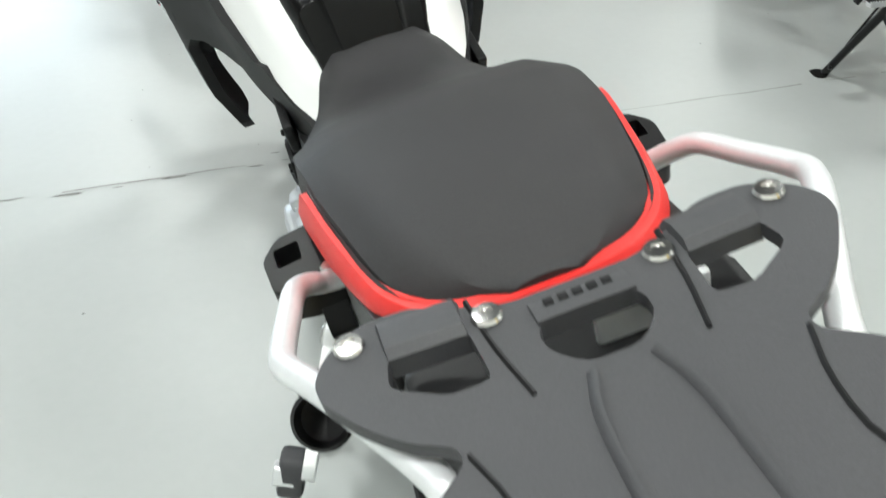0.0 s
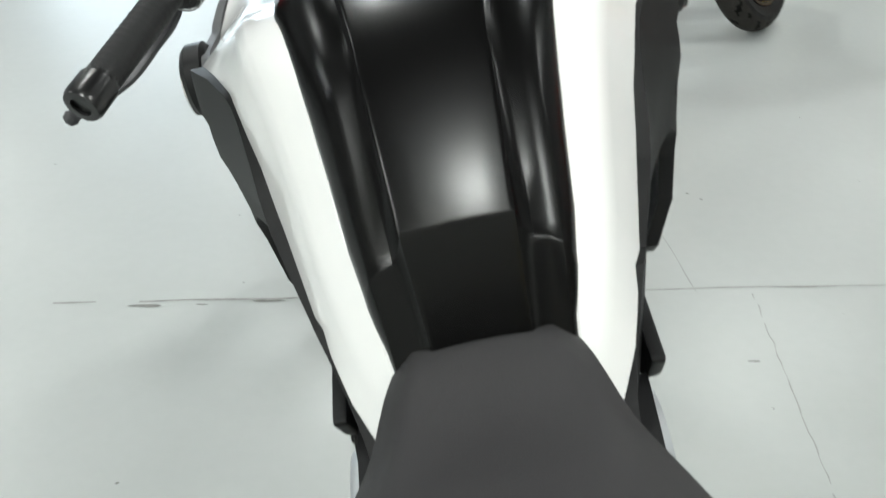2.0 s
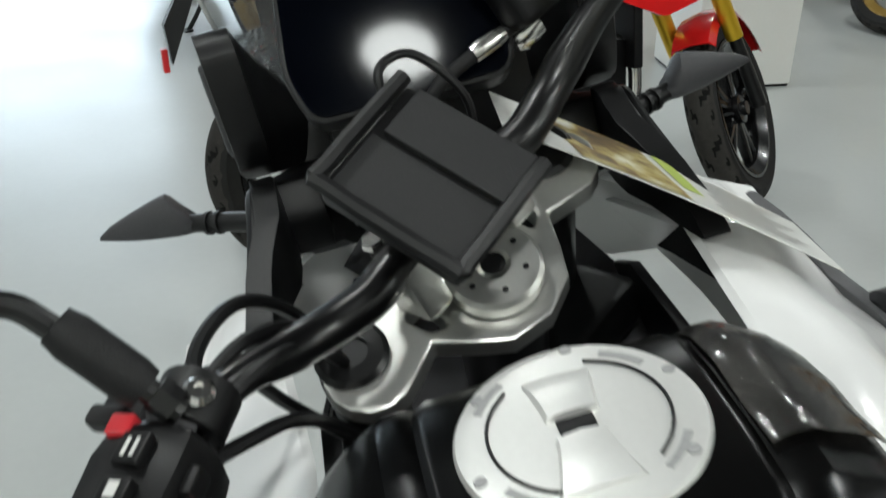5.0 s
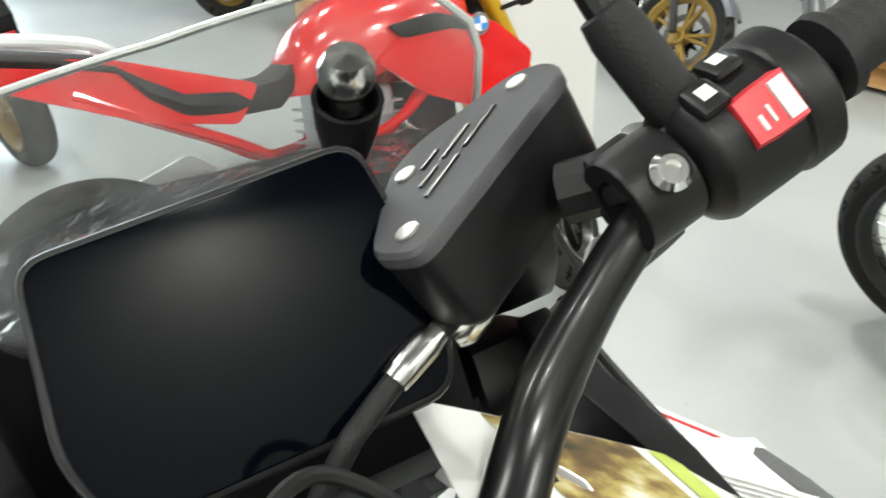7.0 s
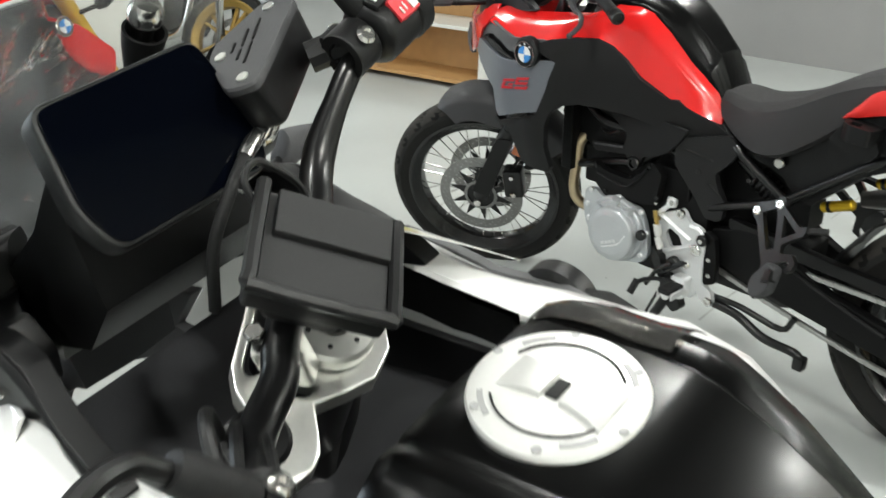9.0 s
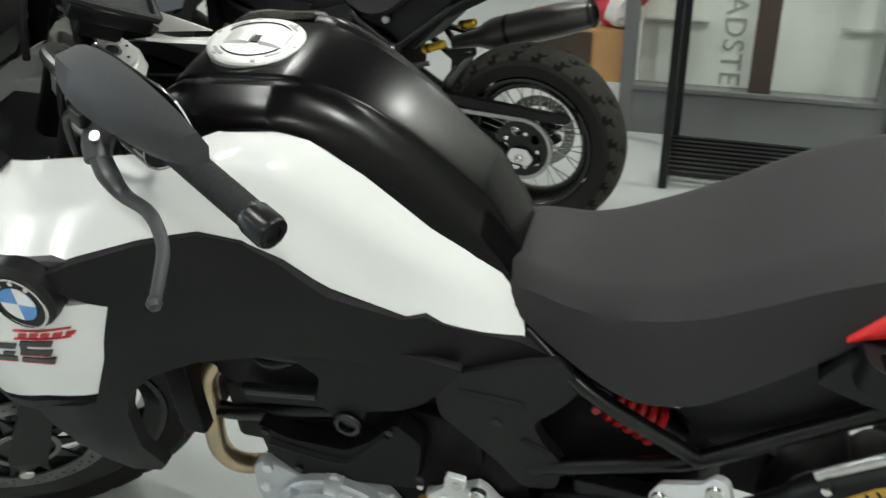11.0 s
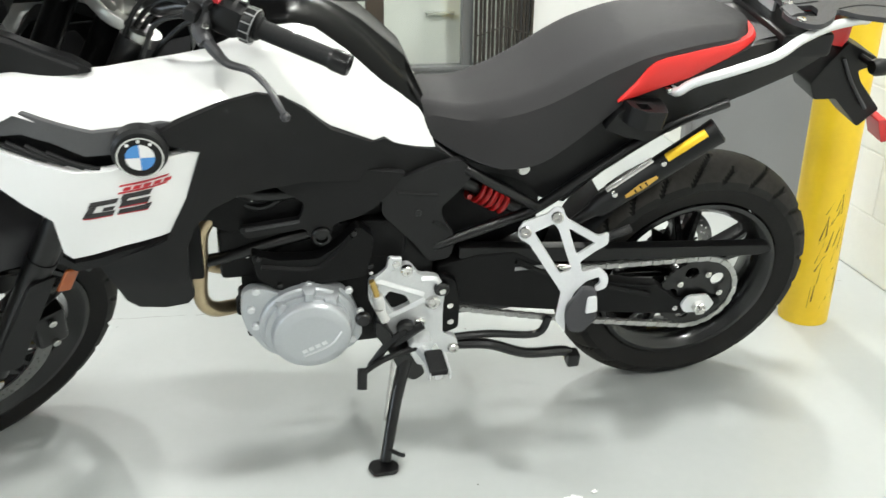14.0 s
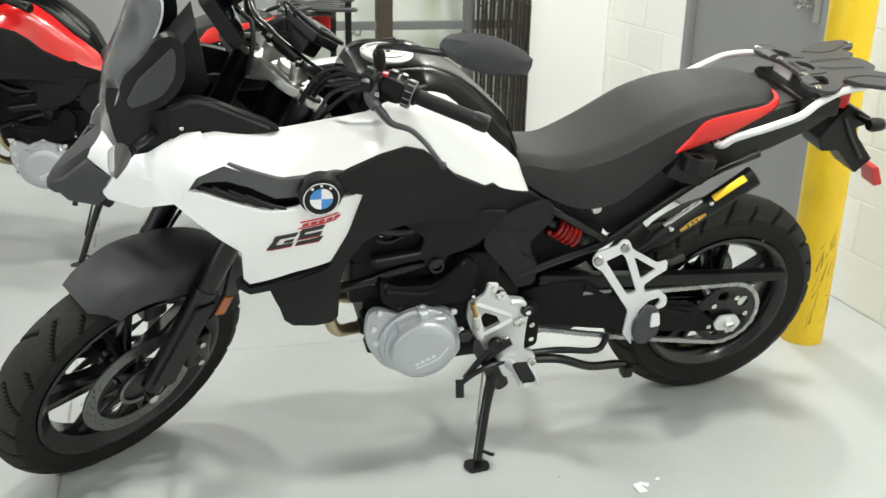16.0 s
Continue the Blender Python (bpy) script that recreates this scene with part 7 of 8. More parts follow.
def fairing_parts(bike, tft=True):
    # dash housing and display
    c = Vector((-0.018, 1.355, 1.198))
    xa = Vector((1, 0, 0))
    nn = Vector((0, -0.8387, 0.5446)).normalized()
    ya = nn.cross(xa)
    m = Matrix(((xa.x, ya.x, nn.x, c.x), (xa.y, ya.y, nn.y, c.y), (xa.z, ya.z, nn.z, c.z), (0, 0, 0, 1)))
    out = rounded([(-0.074, -0.060), (0.074, -0.060), (0.088, -0.02), (0.076, 0.062), (-0.076, 0.062), (-0.088, -0.02)], 0.014, 4)
    d = part("display_housing", plate(out, -0.030, (0, 0, 0), (1, 0, 0), (0, 1, 0), bevel=0.004), M_BLACKPLASTIC, bike, "black housing of the instrument display", m=m)
    part("display", plate(rounded([(-0.072, -0.056), (0.072, -0.056), (0.083, -0.02), (0.073, 0.058), (-0.073, 0.058), (-0.083, -0.02)], 0.012, 4), 0.0025, (0, 0, 0.0005), (1, 0, 0), (0, 1, 0), bevel=0.001), M_DISPLAY, d, "dark glossy instrument display, switched off", m=m)
    part("screen_carrier", loft([[(-h, v, a), (h, v, a), (h, v + 0.02, b), (-h, v + 0.02, b)] for v, h, a, b in ((1.40, 0.085, 1.06, 1.18), (1.45, 0.090, 1.0, 1.12), (1.54, 0.090, 0.97, 1.05), (1.575, 0.08, 0.95, 1.03))]), M_BLACKPLASTIC, bike, "black carrier of the screen and headlight", 40)
    for s in (1, -1):
        # black headlight surround with a grey inset, and the arm that carries it
        deep = lambda d: (lambda v, w: interp(v, [(1.27, 0.192), (1.35, 0.184), (1.40, 0.170), (1.45, 0.172), (1.50, 0.180), (1.56, 0.150), (1.61, 0.100)]) + d)
        wing = [(1.576, 1.070), (1.562, 1.111), (1.527, 1.150), (1.501, 1.191), (1.471, 1.199), (1.451, 1.185), (1.446, 1.148), (1.449, 1.107), (1.472, 1.072), (1.515, 1.044), (1.560, 1.030)]
        hw = part("headlight_wing", panel(rounded(wing, 0.012, 3), deep(0.0), 0.03, 0.03, -s, 0.004), M_BLACKPLASTIC, bike, "black headlight side wing")
        inset = [(1.562, 1.057), (1.536, 1.108), (1.501, 1.147), (1.469, 1.177), (1.463, 1.156), (1.468, 1.116), (1.486, 1.087), (1.519, 1.062), (1.554, 1.043)]
        part("wing_inset", panel(rounded(inset, 0.010, 3), deep(0.004), 0.008, 0.03, -s, 0.003), M_GREYPLASTIC, hw)
        block = [(1.600, 1.067), (1.571, 1.074), (1.554, 1.030), (1.482, 1.047), (1.462, 1.014), (1.472, 0.975), (1.519, 0.955), (1.540, 0.935), (1.586, 0.938), (1.596, 0.970), (1.603, 1.025)]
        part("lamp_housing", panel(rounded(block, 0.008, 2), deep(-0.012), 0.05, 0.03, -s, 0.004), M_BLACKPLASTIC, bike, "black lamp housing side")
        arm = [(1.490, 1.055), (1.438, 1.068), (1.389, 1.054), (1.294, 1.018), (1.266, 0.998), (1.318, 0.990), (1.443, 0.986), (1.480, 0.972)]
        ar = part("fairing_arm", panel(rounded(arm, 0.01, 3), deep(-0.004), 0.022, 0.03, -s), M_BLACKPLASTIC, bike, "black fairing support arm")
        part("arm_ridge", tube([(-s * 0.172, 1.482, 1.046), (-s * 0.170, 1.438, 1.060), (-s * 0.172, 1.389, 1.046), (-s * 0.186, 1.290, 1.004)], 0.006, 8, 4, flat=0.6), M_BLACKPLASTIC, ar)
        part("arm_screw", disc(0.0045, -s * 0.006, (-s * 0.168, 1.462, 1.005), (1, 0, 0), 12, 0.001), M_CHROME, ar)
        part("inner_cover", panel([(1.34, 0.952), (1.22, 0.960), (1.13, 0.968), (1.12, 0.92), (1.30, 0.89), (1.40, 0.92)], lambda v, w: 0.135 - 0.15 * max(0, w - 0.95), 0.01, 0.04, -s), M_BLACKPLASTIC, bike)
        ind = part("front_indicator", tube([(-0.12 * s, 1.49, 0.992), (-0.200 * s, 1.548, 0.990), (-0.258 * s, 1.576, 0.992)], 0, 12, 3, radii=[0.0125, 0.0105, 0.0095]), M_BLACKPLASTIC, bike, "front indicator on a black stalk")
        for k in (0.225, 0.236):
            part("stalk_ring", lathe([(0.0095, -0.002), (0.0122, -0.002), (0.0122, 0.002), (0.0095, 0.002)], 14, (-k * s, 1.560 + 0.45 * (k - 0.225), 0.991), (-s, 0.45, 0), closed=True), M_BLACKPLASTIC, ind)
        body = []
        for t in [k / 8 for k in range(9)]:
            # a leaf that is tall at the stalk and runs out to a point
            x, yc = -s * (0.250 + 0.100 * t), 1.576 + 0.010 * t
            up, dn, dp = 0.034 * (1 - t) ** 0.75 * min(1, 0.35 + 5 * t) + 0.002, 0.014 * (1 - t ** 2) + 0.002, 0.017 * (1 - t ** 1.6) * min(1, 0.5 + 4 * t) + 0.002
            body.append([(x - s * 0.010 * max(0, math.sin(a)) * (1 - t), yc + dp * math.cos(a), 0.997 + (up if math.sin(a) > 0 else dn) * math.sin(a)) for a in [2 * math.pi * j / 14 for j in range(14)]])
        part("indicator_body", loft(body), M_GREYPLASTIC, ind, "", 50)
        part("indicator_lens", loft([[(x, y + 0.006, 0.999 + (z - 0.999) * 0.86) for x, y, z in r] for r in body[1:8]]), M_CLEARLENS, ind, "clear indicator lens")
    part("cockpit_floor", loft([[(-h, v, a), (h, v, a), (h, v, b), (-h, v, b)] for v, h, a, b in ((1.12, 0.14, 0.80, 0.92), (1.20, 0.16, 0.80, 0.90), (1.34, 0.165, 0.80, 0.88), (1.50, 0.11, 0.82, 0.92))]), M_GREYPLASTIC, bike, "dark grey inner cover below the handlebar", 40)
    # headlight
    part("headlight", loft([[(-h, v, a), (h, v, a), (h * 0.9, v - 0.02, b), (-h * 0.9, v - 0.02, b)] for v, h, a, b in ((1.56, 0.075, 0.93, 1.06), (1.60, 0.075, 0.925, 1.05), (1.625, 0.06, 0.94, 1.02))]), M_CLEARLENS, bike, "headlight with a clear lens", 40)
    # clear screen: a bowed sheet with cut upper corners
    rows = []
    for i in range(9):
        z = 1.000 + 0.290 * i / 8
        row = []
        hw = interp(z, [(1.0, 0.095), (1.086, 0.135), (1.15, 0.150), (1.206, 0.160), (1.257, 0.160), (1.29, 0.125)])
        mid = interp(z, SCREEN_MID)
        rim = interp(z, [(1.0, 1.595), (1.086, 1.568), (1.15, 1.522), (1.206, 1.489), (1.257, 1.480), (1.29, 1.492)])
        for j in range(11):
            q = -1 + 2 * j / 10
            row.append((q * hw, mid + (rim - mid) * abs(q) ** 1.9, z - 0.004 * (1 - abs(q)) * (1 if i == 8 else 0)))
        rows.append(row)
    bm = bmesh.new()
    outer = [[bm.verts.new(p) for p in r] for r in rows]
    inner = [[bm.verts.new((p[0] * 0.975, p[1] - 0.0035, p[2])) for p in r] for r in rows]
    for i in range(8):
        for j in range(10):
            bm.faces.new((outer[i][j], outer[i][j + 1], outer[i + 1][j + 1], outer[i + 1][j]))
            bm.faces.new((inner[i][j], inner[i + 1][j], inner[i + 1][j + 1], inner[i][j + 1]))
    for i in range(8):
        bm.faces.new((outer[i][0], outer[i + 1][0], inner[i + 1][0], inner[i][0]))
        bm.faces.new((outer[i][10], inner[i][10], inner[i + 1][10], outer[i + 1][10]))
    for j in range(10):
        bm.faces.new((outer[8][j], outer[8][j + 1], inner[8][j + 1], inner[8][j]))
        bm.faces.new((outer[0][j], inner[0][j], inner[0][j + 1], outer[0][j + 1]))
    ws = part("wind_screen", bm, M_SCREEN, bike, "clear plastic wind screen", 30)
    # added tube along the border, its pale colour paints the bright edge
    part("screen_edge", tube([r[0] for r in rows] + rows[8][1:10] + [r[10] for r in rows[::-1]], 0.0024, 6, 2), M_EDGESHINE, ws, "pale tube painted as the shine of the screen edge")
    part("screen_knob", lathe([(0, -0.012), (0.010, -0.012), (0.011, 0.0), (0.016, 0.008), (0.0165, 0.018), (0.012, 0.026), (0, 0.028)], 20, (0.088, 1.505, 1.232), (0.1, -0.5, 0.85)), M_CHROME, bike, "chromed screen knob")
    part("knob_cup", lathe([(0.0, -0.05), (0.013, -0.05), (0.019, -0.02), (0.021, 0.0), (0.018, 0.0), (0.015, -0.018), (0, -0.02)], 20, (0.088, 1.505, 1.228), (0.1, -0.5, 0.85)), M_BLACKPLASTIC, bike)


def adventure_bike(name, m, pal, deg, spoked, knobs, label, cockpit=True, detail=True, front=(0.339, 0.243)):
    bike = empty(name, m, label, "motorcycle", "motorcycles in the room")
    body_parts(bike, pal)
    tank_parts(bike)
    seat_parts(bike)
    engine_parts(bike, pal)
    rear_parts(bike, pal, spoked, knobs, detail)
    frame_cover_parts(bike)
    front_parts(bike, pal, deg, spoked, knobs, front[0], front[1], cockpit=cockpit, detail=detail)
    fairing_parts(bike)
    return bike


LEAN = -13.0
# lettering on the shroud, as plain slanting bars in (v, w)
def bar(v, w, ln, h, slant=0.012, rise=0.16):
    return [(v, w), (v - ln, w + rise * ln), (v - ln - slant * h / 0.01 * 0.5, w + rise * ln + h), (v - slant * h / 0.01 * 0.5, w + h)]


DECALS = [(bar(1.312, 0.776, 0.050, 0.0085), M_DECALBLACK), (bar(1.306, 0.786, 0.012, 0.013), M_DECALBLACK), (bar(1.299, 0.801, 0.046, 0.0085), M_DECALBLACK), (bar(1.278, 0.792, 0.018, 0.0065), M_DECALBLACK),
          (bar(1.254, 0.785, 0.050, 0.0085), M_DECALBLACK), (bar(1.249, 0.800, 0.047, 0.0085), M_DECALBLACK), (bar(1.245, 0.8145, 0.048, 0.0085), M_DECALBLACK), (bar(1.212, 0.7925, 0.010, 0.010), M_DECALBLACK), (bar(1.246, 0.8085, 0.010, 0.007), M_DECALBLACK),
          (bar(1.254, 0.7825, 0.050, 0.0018), M_DECALRED), (bar(1.250, 0.7975, 0.046, 0.0018), M_DECALRED), (bar(1.312, 0.7735, 0.050, 0.0018), M_DECALRED),
          (bar(1.248, 0.8250, 0.080, 0.0022), M_DECALRED), (bar(1.244, 0.8390, 0.080, 0.0022), M_DECALRED)] + [(bar(1.240 - 0.0165 * k, 0.8305 + 0.0026 * k, 0.0120, 0.0055), M_DECALRED) for k in range(5)]
WHITE_PAL = {"upper": M_WHITE, "upper_label": "glossy white bodywork", "shroud": M_WHITE, "shroud_label": "glossy white radiator shroud", "decals": DECALS}
BIKE_POSE = pose(0.02, 0, 0, 0, LEAN, 1.4)
adventure_bike("motorcycle", BIKE_POSE, WHITE_PAL, 36, False, "road", "white and black adventure motorcycle leaning on its side stand")

# ---- price card tucked behind the right fork tube, and its cable tie ----
def frb(u, v, w):
    """A place on the leaning motorcycle, in the room."""
    return BIKE_POSE @ Vector((u, v, w))


CARD = [frb(0.043, 1.370, 1.121), frb(0.262, 1.323, 0.957), frb(0.250, 1.222, 0.971), frb(0.035, 1.279, 1.127)]


def on_card(s, t, lift=0.0):
    p = CARD[0].lerp(CARD[1], s).lerp(CARD[3].lerp(CARD[2], s), t)
    n = (CARD[1] - CARD[0]).cross(CARD[3] - CARD[0]).normalized()
    n = n if n.z > 0 else -n
    return p + n * (lift + 0.004 * math.sin(math.pi * s))


def card_patch(s0, s1, t0, t1, lift, slant=0.0, thick=0.0):
    bm = bmesh.new()
    rows = []
    for i in range(9):
        t = t0 + (t1 - t0) * i / 8
        rows.append([bm.verts.new(on_card(s0 + (s1 - s0) * j / 8 + slant * t, t, lift)) for j in range(9)])
    for a, b in zip(rows, rows[1:]):
        for j in range(8):
            bm.faces.new((a[j], a[j + 1], b[j + 1], b[j]))
    if thick:
        got = bmesh.ops.extrude_face_region(bm, geom=bm.faces[:])
        n = (CARD[1] - CARD[0]).cross(CARD[3] - CARD[0]).normalized()
        n = n if n.z > 0 else -n
        bmesh.ops.translate(bm, vec=-n * thick, verts=[g for g in got["geom"] if isinstance(g, bmesh.types.BMVert)])
    return bm


card = tagged(part("price_card", card_patch(0, 1, 0, 1, 0, 0, 0.0008), M_CARD, None), "glossy white price card with a printed picture", "price card")
part("card_picture", card_patch(0.14, 0.46, 0.02, 0.98, 0.0006, 0.08), M_CARDPHOTO, card, "brown printed picture")
part("card_stripe", card_patch(0.50, 0.56, 0.02, 0.70, 0.0006, 0.06), M_CARDLIME, card, "lime green printed stripe")
for k in range(11):
    part("print_line", card_patch(0.63 + 0.012 * (k % 3), 0.93 - 0.03 * (k % 4), 0.10 + 0.075 * k, 0.125 + 0.075 * k, 0.0006), M_CARDTEXT, card)
sleeve = bmesh.new()
sleeve.faces.new([sleeve.verts.new(frb(*p)) for p in ((0.222, 1.498, 0.952), (0.267, 1.429, 0.930), (0.262, 1.335, 0.938), (0.205, 1.375, 0.968))])
got = bmesh.ops.extrude_face_region(sleeve, geom=sleeve.faces[:])
bmesh.ops.translate(sleeve, vec=(0, 0, -0.0006), verts=[g for g in got["geom"] if isinstance(g, bmesh.types.BMVert)])
paper = part("paper_sleeve", sleeve, M_CARD, card, "white paper sleeve below the card")
part("red_line", tube([frb(0.2205, 1.478, 0.9545), frb(0.2665, 1.411, 0.9325)], 0.0012, 5, 1), M_DECALRED, paper)

# ---- the red neighbour of the same make ----
RED_DECALS = [(outline, M_DECALRED) for outline, mt in DECALS if mt == M_DECALBLACK]
RED_PAL = {"upper": M_RED, "upper_label": "glossy red bodywork", "shroud": M_PEARL, "shroud_label": "satin grey radiator shroud", "decals": RED_DECALS, "steel_can": True, "foot": (-0.298, 0.818, 0.016), "slope": 0.045}
red_bike = adventure_bike("motorcycle", pose(1.637, 1.071, 0, 0, -2.6, -7.4) @ Matrix.Scale(0.966, 4), RED_PAL, 34, True, "road", "red and grey adventure motorcycle with wire wheels", cockpit=False, detail=False, front=(0.346, 0.270))
can = part("side_silencer", tube([(0.150, 0.36, 0.575), (0.160, 0.27, 0.598), (0.168, 0.20, 0.617), (0.175, -0.02, 0.683), (0.178, -0.128, 0.714)], 0, 20, 3, radii=[0.022, 0.032, 0.057, 0.056, 0.047]), M_CANSTEEL, red_bike, "long dull steel silencer")
part("silencer_end", lathe([(0, 0.004), (0.024, 0.004), (0.026, 0.016), (0.040, 0.014), (0.047, 0.006), (0.047, -0.010), (0, -0.010)], 28, (0.178, -0.128, 0.714), (0, -0.96, 0.28)), M_BLACKMETAL, can)
part("silencer_band", lathe([(0, -0.006), (0.0585, -0.006), (0.0595, 0), (0.0585, 0.006), (0, 0.006)], 28, (0.1695, 0.150, 0.632), (0, -0.957, 0.288)), M_BLACKMETAL, can)
for a, b in (((-0.05, 0.375, 0.603), (-0.05, 0.295, 0.632)), ((0.02, 0.275, 0.676), (0.02, 0.215, 0.692))):
    a, b = Vector(a), Vector(b)
    tank = part("shock_reservoir", lathe([(0, 0), (0.012, 0), (0.014, 0.003), (0.014, (b - a).length - 0.003), (0.011, (b - a).length), (0, (b - a).length)], 20, a, b - a), M_GOLD, red_bike, "gold anodised damper reservoir")
    part("reservoir_clamp", lathe([(0, 0), (0.0155, 0), (0.0155, 0.010), (0, 0.010)], 20, a + (b - a) * 0.2, b - a), M_BLACKMETAL, tank)


# ---- a small naked motorcycle ----
def naked_bike(name, m, pal, label, rim=None, deg=34):
    bike = empty(name, m, label, "motorcycle", "motorcycles in the room")
    stem, ax = Vector((0, 1.06, 0.93)), Vector((0, -math.sin(radians(25)), math.cos(radians(25))))
    st = Matrix.Translation(stem) @ Matrix.Rotation(radians(deg), 4, ax) @ Matrix.Translation(-stem)
    down = -ax
    AX = Vector((0, 1.374, 0.308))
    wheel("front_wheel", bike, AX, 0.312, 0.222, 0.055, False, st, discs=(-0.066,), disc_r=0.150, rim_mat=rim, detail=False)
    wheel("rear_wheel", bike, (0, 0, 0.308), 0.314, 0.216, 0.075, False, Matrix(), discs=(0.075,), disc_r=0.12, rim_mat=rim, detail=False)
    for s in (1, -1):
        b = AX + Vector((-0.095 * s, -0.0, 0))
        leg = part("fork_leg", tube([b - down * 0.24, b - down * 0.70], 0.027, 14, 1), M_GOLD, bike, "gold upside-down fork leg", m=st)
        part("fork_slider", tube([b, b - down * 0.26], 0, 14, 1, radii=[0.024, 0.020]), M_BLACKMETAL, leg, m=st)
        part("tank_wing", panel(rounded([(1.10, 0.86), (0.98, 0.90), (0.80, 0.86), (0.72, 0.80), (0.86, 0.70), (1.02, 0.64), (1.20, 0.70), (1.22, 0.77)], 0.02, 3), lambda v, w: 0.165 - 0.10 * max(0, v - 1.02) - 0.1 * max(0, 0.75 - w), 0.02, 0.05, -s), pal, bike, "glossy tank wing")
        part("tank_insert", panel(rounded([(1.06, 0.865), (0.90, 0.905), (0.76, 0.885), (0.80, 0.85), (0.95, 0.86), (1.05, 0.835)], 0.012, 2), lambda v, w: 0.173 - 0.10 * max(0, v - 1.02), 0.012, 0.05, -s), M_BLACKPLASTIC, bike)
        boss = part("badge", disc(0.030, -s * 0.008, (-s * 0.168, 1.035, 0.862), (1, 0, 0), 24, 0.002), M_CHROME, bike, "round badge")
        for q in range(4):
            fan = [(0, 0)] + [(0.020 * math.cos(radians(90 * q + t)), 0.020 * math.sin(radians(90 * q + t))) for t in range(0, 91, 15)]
            part("badge_quarter", plate(fan, 0.001, (-s * 0.1765 - (0.001 if s > 0 else 0), 1.035, 0.862), bevel=0), M_BLUE if q % 2 == (0 if s > 0 else 1) else M_BADGEWHITE, boss)
        part("tail_side", panel(rounded([(0.42, 0.79), (0.10, 0.885), (-0.22, 0.93), (-0.28, 0.90), (-0.10, 0.83), (0.15, 0.735), (0.36, 0.70)], 0.02, 3), lambda v, w: interp(v, [(-0.3, 0.06), (0, 0.10), (0.4, 0.12)]), 0.02, 0.05, -s), pal, bike, "glossy tail panel")
        part("grab_handle", tube([(-0.11 * s, 0.10, 0.90), (-0.15 * s, 0.02, 0.93), (-0.14 * s, -0.15, 0.955), (-0.10 * s, -0.25, 0.95)], 0.014, 10, 4), M_SILVER, bike, "silver grab handle")
        part("heel_plate", plate(rounded([(0.30, 0.62), (0.40, 0.55), (0.30, 0.36), (0.16, 0.42), (0.12, 0.56)], 0.02, 3), -0.012 * s, (-0.135 * s, 0, 0), holes=[rounded([(0.28, 0.55), (0.32, 0.50), (0.27, 0.42), (0.2, 0.46)], 0.01, 2)]), M_SILVER, bike, "silver footrest plate")
        part("frame_tube", tube([(-0.10 * s, 1.0, 0.84), (-0.14 * s, 0.80, 0.66), (-0.12 * s, 0.52, 0.58), (-0.10 * s, 0.34, 0.66), (-0.09 * s, 0.0, 0.82)], 0.014, 10, 4), pal, bike, "painted tubular frame")
        part("frame_brace", tube([(-0.12 * s, 0.88, 0.73), (-0.13 * s, 0.72, 0.60), (-0.12 * s, 0.62, 0.62)], 0.011, 10, 3), pal, bike)
        mir = part("mirror", tube([(-0.22 * s, 1.0, 1.05), (-0.26 * s, 1.03, 1.14), (-0.34 * s, 1.02, 1.19)], 0.006, 8, 4), M_FRAME, bike, "black mirror", m=st)
        part("mirror_shell", loft([[(-s * (0.32 + 0.10 * t), 1.02 - 0.03 * t + 0.02 * r * math.cos(a), 1.20 + 0.032 * r * math.sin(a)) for a in [2 * math.pi * j / 10 for j in range(10)]] for t, r in ((0, 0.3), (0.2, 0.9), (0.5, 1.0), (0.8, 0.85), (1, 0.3))]), M_BLACKPLASTIC, mir, m=st)
        part("grip", tube([(-0.24 * s, 0.99, 1.035), (-0.37 * s, 0.94, 1.03)], 0.017, 12, 1), M_GRIP, bike, "black rubber grip", m=st)
        ind = part("front_indicator", tube([(-0.09 * s, 1.10, 0.86), (-0.17 * s, 1.12, 0.86)], 0.007, 8, 1), M_BLACKPLASTIC, bike, "indicator", m=st)
        part("indicator_body", lathe([(0, 0), (0.014, 0.004), (0.018, 0.03), (0.008, 0.06), (0, 0.065)], 14, (-0.165 * s, 1.12, 0.86), (-s, 0, 0)), M_BLACKPLASTIC, ind, m=st)
    part("handlebar", tube([(-0.36, 0.945, 1.03), (-0.24, 0.99, 1.035), (-0.16, 1.03, 1.03), (-0.08, 1.06, 1.0), (0.08, 1.06, 1.0), (0.16, 1.03, 1.03), (0.24, 0.99, 1.035), (0.36, 0.945, 1.03)], 0.012, 12, 4), M_BRUSHED, bike, "silver handlebar", m=st)
    part("fork_clamp", box(-0.12, 0.12, 1.02, 1.10, 0.945, 0.975, 0.01), M_BRUSHED, bike, m=st)
    tank = []
    for v, h, top, bot in ((0.52, 0.06, 0.83, 0.74), (0.57, 0.10, 0.90, 0.74), (0.64, 0.135, 0.955, 0.75), (0.74, 0.155, 0.995, 0.77), (0.86, 0.160, 1.01, 0.80), (0.97, 0.15, 1.0, 0.83), (1.04, 0.11, 0.975, 0.85), (1.07, 0.06, 0.95, 0.87)):
        ring = [(h * 0.9, bot), (h, bot + 0.35 * (top - bot)), (h * 0.94, bot + 0.65 * (top - bot)), (h * 0.7, bot + 0.9 * (top - bot)), (h * 0.35, top - 0.004), (0, top)]
        tank.append([(x, v, z) for x, z in ring] + [(-x, v, z) for x, z in ring[-2::-1]])
    part("fuel_tank", loft(tank), pal, bike, "glossy fuel tank", 45)
    seat = []
